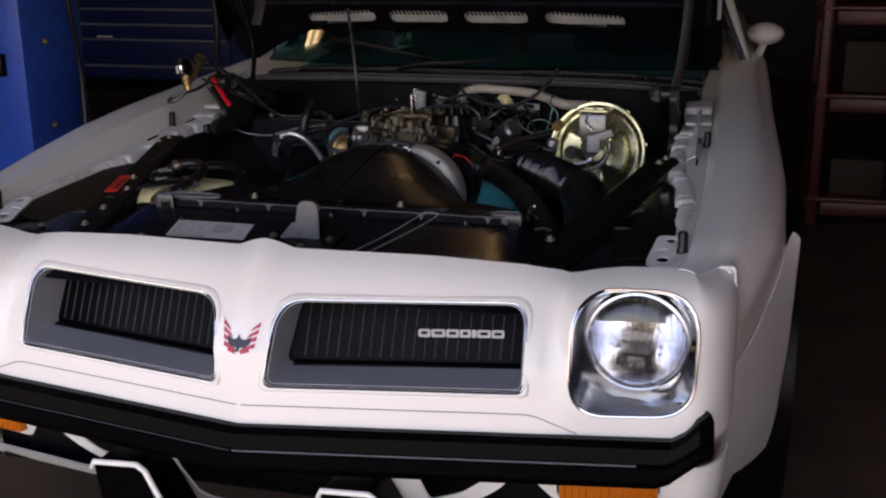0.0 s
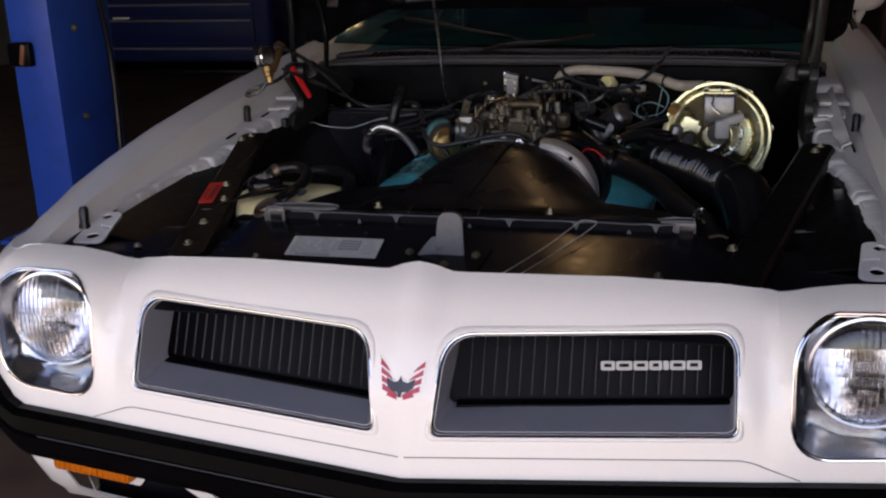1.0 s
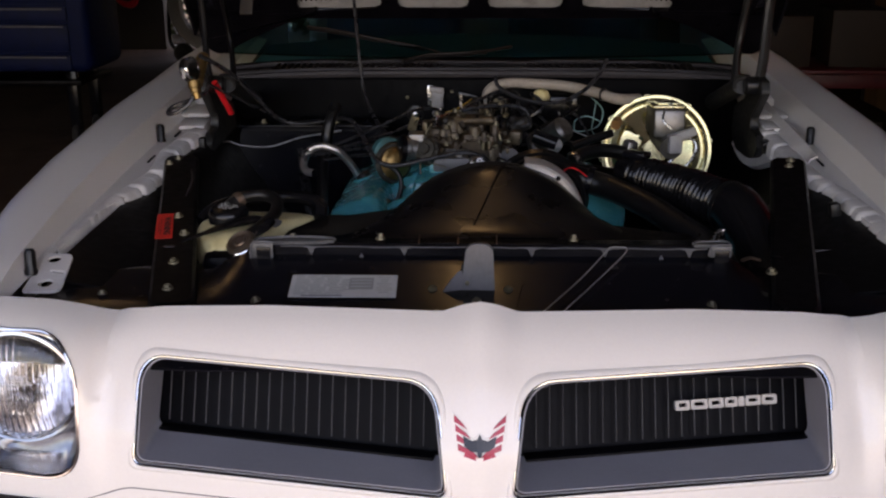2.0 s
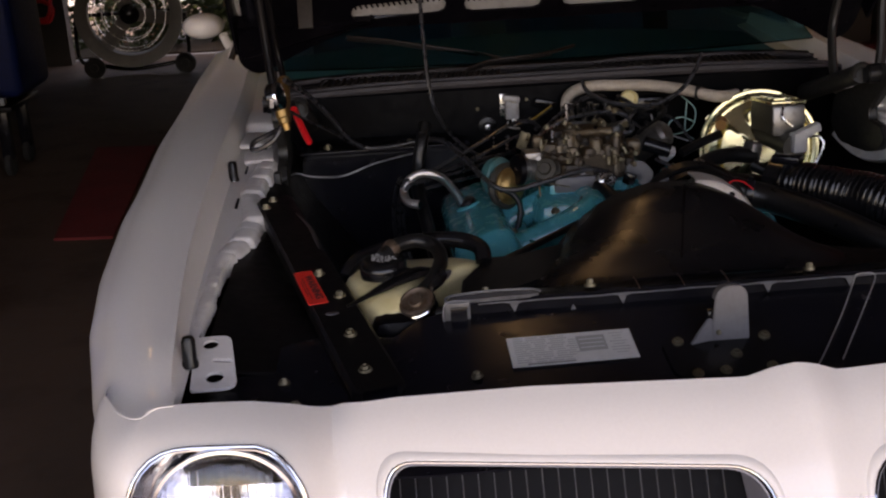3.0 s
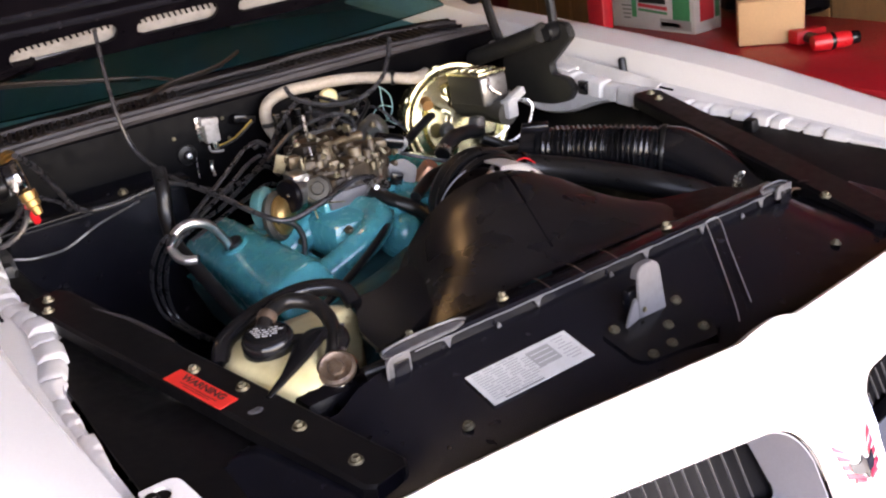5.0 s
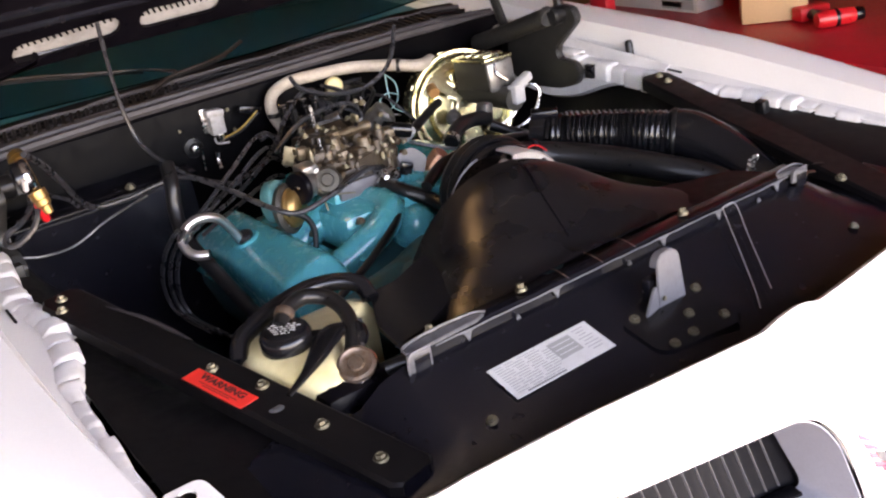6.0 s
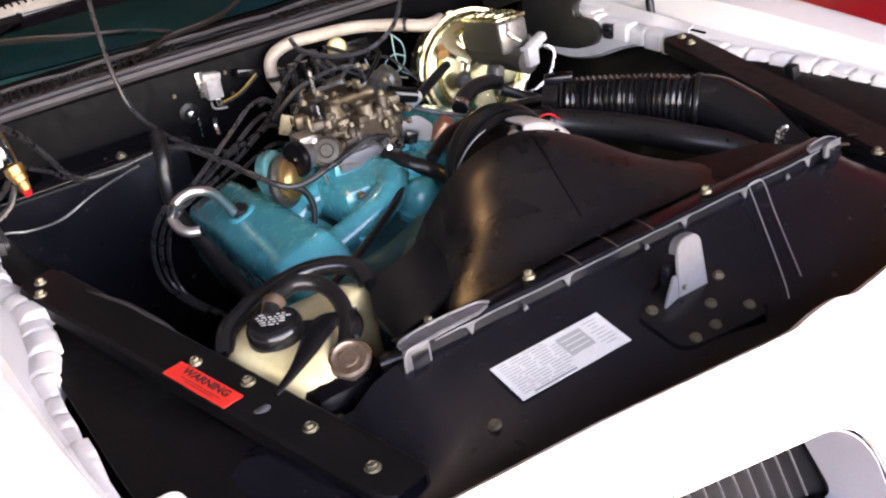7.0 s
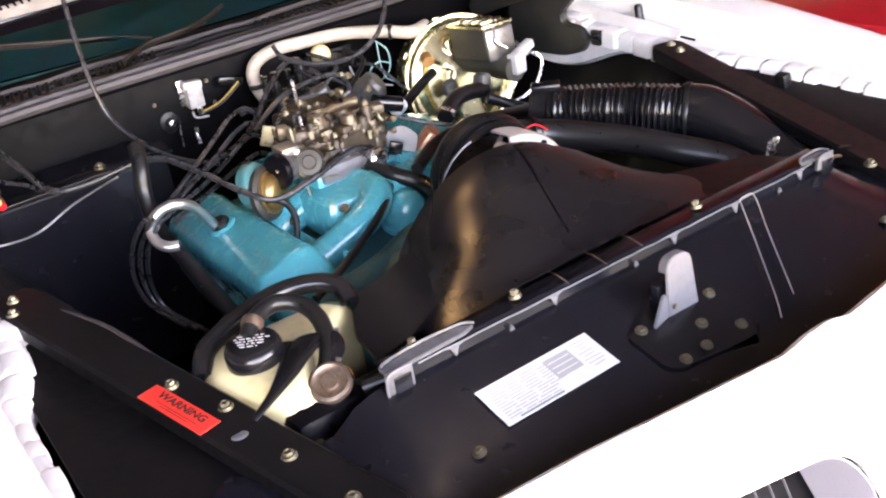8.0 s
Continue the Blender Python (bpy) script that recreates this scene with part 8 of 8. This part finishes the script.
def build_fixture(x, y, z, length, turn):
    f = thing("ceiling_light", "twin-tube warm fluorescent shop light", "lamp", "shop lights")
    f.matrix_basis = pose(x, y, z, 0, 0, turn)
    part("housing", box((0.13, length + 0.06, 0.04), (0, 0, 0.045), 0.01), PALE_PLASTIC, f)
    for dx in (-0.03, 0.03):
        part("tube", tube([(dx, -length / 2, 0), (dx, length / 2, 0)], 0.013, 12, curved=False), BULB, f)
    for dy in (-0.3, 0.3):
        part("hanger", tube([(0, dy * length, 0.06), (0, dy * length, 3.226 - z)], 0.004, 6, curved=False), STEEL, f)
    return f


build_fixture(-1.68, 2.78, 2.655, 0.26, 0)
build_fixture(-0.03, 1.66, 2.30, 0.45, 0)


# drum fan on a wheeled cradle in the back doorway
def build_fan():
    w = thing("drum_fan", "dull grey drum fan on a black wheeled cradle", "fan")
    at = (-2.29, 8.2, 0.50)
    part("drum", lathe([(0.33, -0.10), (0.40, -0.13), (0.42, -0.13), (0.425, -0.11), (0.415, -0.09), (0.415, 0.09), (0.425, 0.11), (0.42, 0.13), (0.40, 0.13), (0.33, 0.10), (0.325, 0.0), (0.33, -0.10)], 56, at, (90, 0, 8)), FAN_GREY, w, "round steel fan drum")
    part("motor", lathe([(0, 0.09), (0.05, 0.085), (0.08, 0.06), (0.085, -0.06), (0.06, -0.09), (0, -0.09)], 28, at, (90, 0, 8)), BLACK_SATIN, w)
    for k in range(3):
        part("blade", box((0.13, 0.30, 0.006), bevel=0.002), FAN_GREY, w).matrix_basis = pose(*at, 90, 0, 8) @ pose(0, 0, 0, 0, 0, 120 * k + 20) @ pose(0, 0.21, 0, 0, 28, 0)
    for side in (-1, 1):
        for r in (0.13, 0.21, 0.29):
            part("guard_ring", tube([(r * math.cos(a), r * math.sin(a), side * 0.115) for a in np.linspace(0, 2 * math.pi, 41)[:-1]], 0.003, 6, closed=True, curved=False), STEEL, w).matrix_basis = pose(*at, 90, 0, 8)
    part("cross_bar", box((0.80, 0.03, 0.02), bevel=0.004), BLACK_SATIN, w).matrix_basis = pose(*at, 90, 0, 8) @ pose(0, 0, -0.10)
    part("cradle_rail", tube([(-2.62, 8.2, 0.10), (-2.29, 8.16, 0.055), (-1.86, 8.2, 0.10)], 0.018, 10), BLACK_SATIN, w)
    part("cradle_arm", tube([(-2.62, 8.2, 0.09), (-2.74, 8.2, 0.16), (-2.73, 8.2, 0.50), (-2.69, 8.2, 0.52)], 0.016, 10), BLACK_SATIN, w)
    part("cradle_arm", tube([(-1.87, 8.2, 0.09), (-1.84, 8.2, 0.2), (-1.85, 8.2, 0.48)], 0.016, 10), BLACK_SATIN, w)
    for x in (-2.61, -1.87):
        part("wheel", lathe([(0, 0.03), (0.03, 0.03), (0.035, 0.02), (0.07, 0.025), (0.085, 0.015), (0.085, -0.015), (0.07, -0.025), (0, -0.03)], 24, (x, 8.12, 0.086), (90, 0, 0)), TYRE, w)
    return w


build_fan()


# shrubs outside the back door
def build_shrub(x, y, seed, tall):
    sh = thing("shrub", "leafy green shrub in sunlight behind the garage", "shrub", "shrubs behind the garage")
    rnd = random.Random(seed)
    tips = []
    for k in range(7):
        top = Vector((rnd.uniform(-0.5, 0.5), rnd.uniform(-0.35, 0.35), tall * rnd.uniform(0.55, 0.95)))
        mid = Vector((top.x * 0.35, top.y * 0.35, top.z * 0.5))
        bm = tube([(0.02 * k - 0.06, 0, 0), tuple(mid), tuple(top)], 0.012, 6, radii=[0.020, 0.012, 0.004])
        bm.transform(pose(x, y, 0))
        part("stem", bm, WOOD_WALL, sh)
        tips += [mid.lerp(top, t) for t in (-0.6, 0.0, 0.35, 0.7, 1.0)]
    verts, faces = [], []
    for k in range(2200):
        c = rnd.choice(tips) + Vector((rnd.gauss(0, 0.14), rnd.gauss(0, 0.14), rnd.gauss(0, 0.12)))
        c.z = max(c.z, 0.05)
        u = Vector((rnd.uniform(-1, 1), rnd.uniform(-1, 1), rnd.uniform(-0.6, 0.6))).normalized()
        v = u.cross(Vector((rnd.uniform(-1, 1), rnd.uniform(-1, 1), rnd.uniform(-1, 1)))).normalized()
        n = u.cross(v)
        ln, wd = rnd.uniform(0.035, 0.07), rnd.uniform(0.012, 0.026)
        b = len(verts)
        for q in (c - u * ln, c + v * wd + n * 0.006, c + u * ln, c - v * wd + n * 0.006):
            verts.append((q.x + x, q.y + y, q.z))
        faces += [(b, b + 1, b + 2), (b, b + 2, b + 3)]
    me = bpy.data.meshes.new("leaves")
    me.from_pydata(verts, [], faces)
    me.materials.append(LEAF)
    o = new("leaves", me)
    o.parent = sh
    return sh


for k, (x, y, tall) in enumerate(((-3.4, 10.1, 1.3), (-2.9, 10.5, 1.7), (-2.45, 10.0, 1.3), (-2.0, 10.6, 1.7), (-1.6, 10.1, 1.3), (-1.1, 10.5, 1.6))):
    build_shrub(x, y, 40 + k, tall)

reel = thing("air_hose", "red rubber air hose hung in loops on a hook", "hose")
part("hose", tube([(-2.578, 6.2, 0.935), (-2.538, 6.2, 0.758), (-2.476, 6.2, 0.663), (-2.393, 6.2, 0.651), (-2.359, 6.2, 0.731), (-2.429, 6.2, 0.78), (-2.511, 6.2, 0.75), (-2.481, 6.2, 0.677), (-2.396, 6.2, 0.679), (-2.36, 6.2, 0.818), (-2.365, 6.2, 0.958)], 0.012, 8), RED_PLASTIC, reel)
part("hook", tube([(-3.05, 6.2, 1.3), (-3.05, 6.2, 3.226)], 0.02, 8, curved=False), BLACK_SATIN, reel)
tagged(part("floor_mat", plate([(-1.76, 3.43), (-1.51, 3.40), (-1.63, 5.19), (-1.98, 5.25)], 0.014, 0.012, 0.003), material("dark_red_mat", (0.18, 0.014, 0.014), 0.8, vary=0.25, scale=5)), "dark red mat on the garage floor", "mat")


def build_jack():
    j = thing("floor_jack", "blue trolley jack on the garage floor", "jack")
    part("frame", box((0.12, 0.42, 0.07), (-1.88, 2.60, 0.075), 0.012, (0, 0, 30)), DARK_BLUE, j)
    for x, y in ((-1.96, 2.44), (-1.84, 2.40)):
        part("wheel", lathe([(0, 0.015), (0.035, 0.015), (0.04, 0.008), (0.04, -0.008), (0, -0.015)], 18, (x, y, 0.04), (0, 90, 30)), STEEL, j)
    part("handle", tube([(-1.80, 2.45, 0.12), (-1.775, 2.40, 0.20)], 0.014, 10, curved=False), STEEL, j)
    return j


build_jack()


# pieces of pieces hang from the part that carries them, never a level deeper
def lift_pieces():
    for ob in list(bpy.data.objects):
        carrier = ob.parent
        if carrier and carrier.parent and carrier.parent.parent:
            m = carrier.matrix_basis @ ob.matrix_basis
            ob.parent = carrier.parent
            ob.matrix_basis = m


lift_pieces()
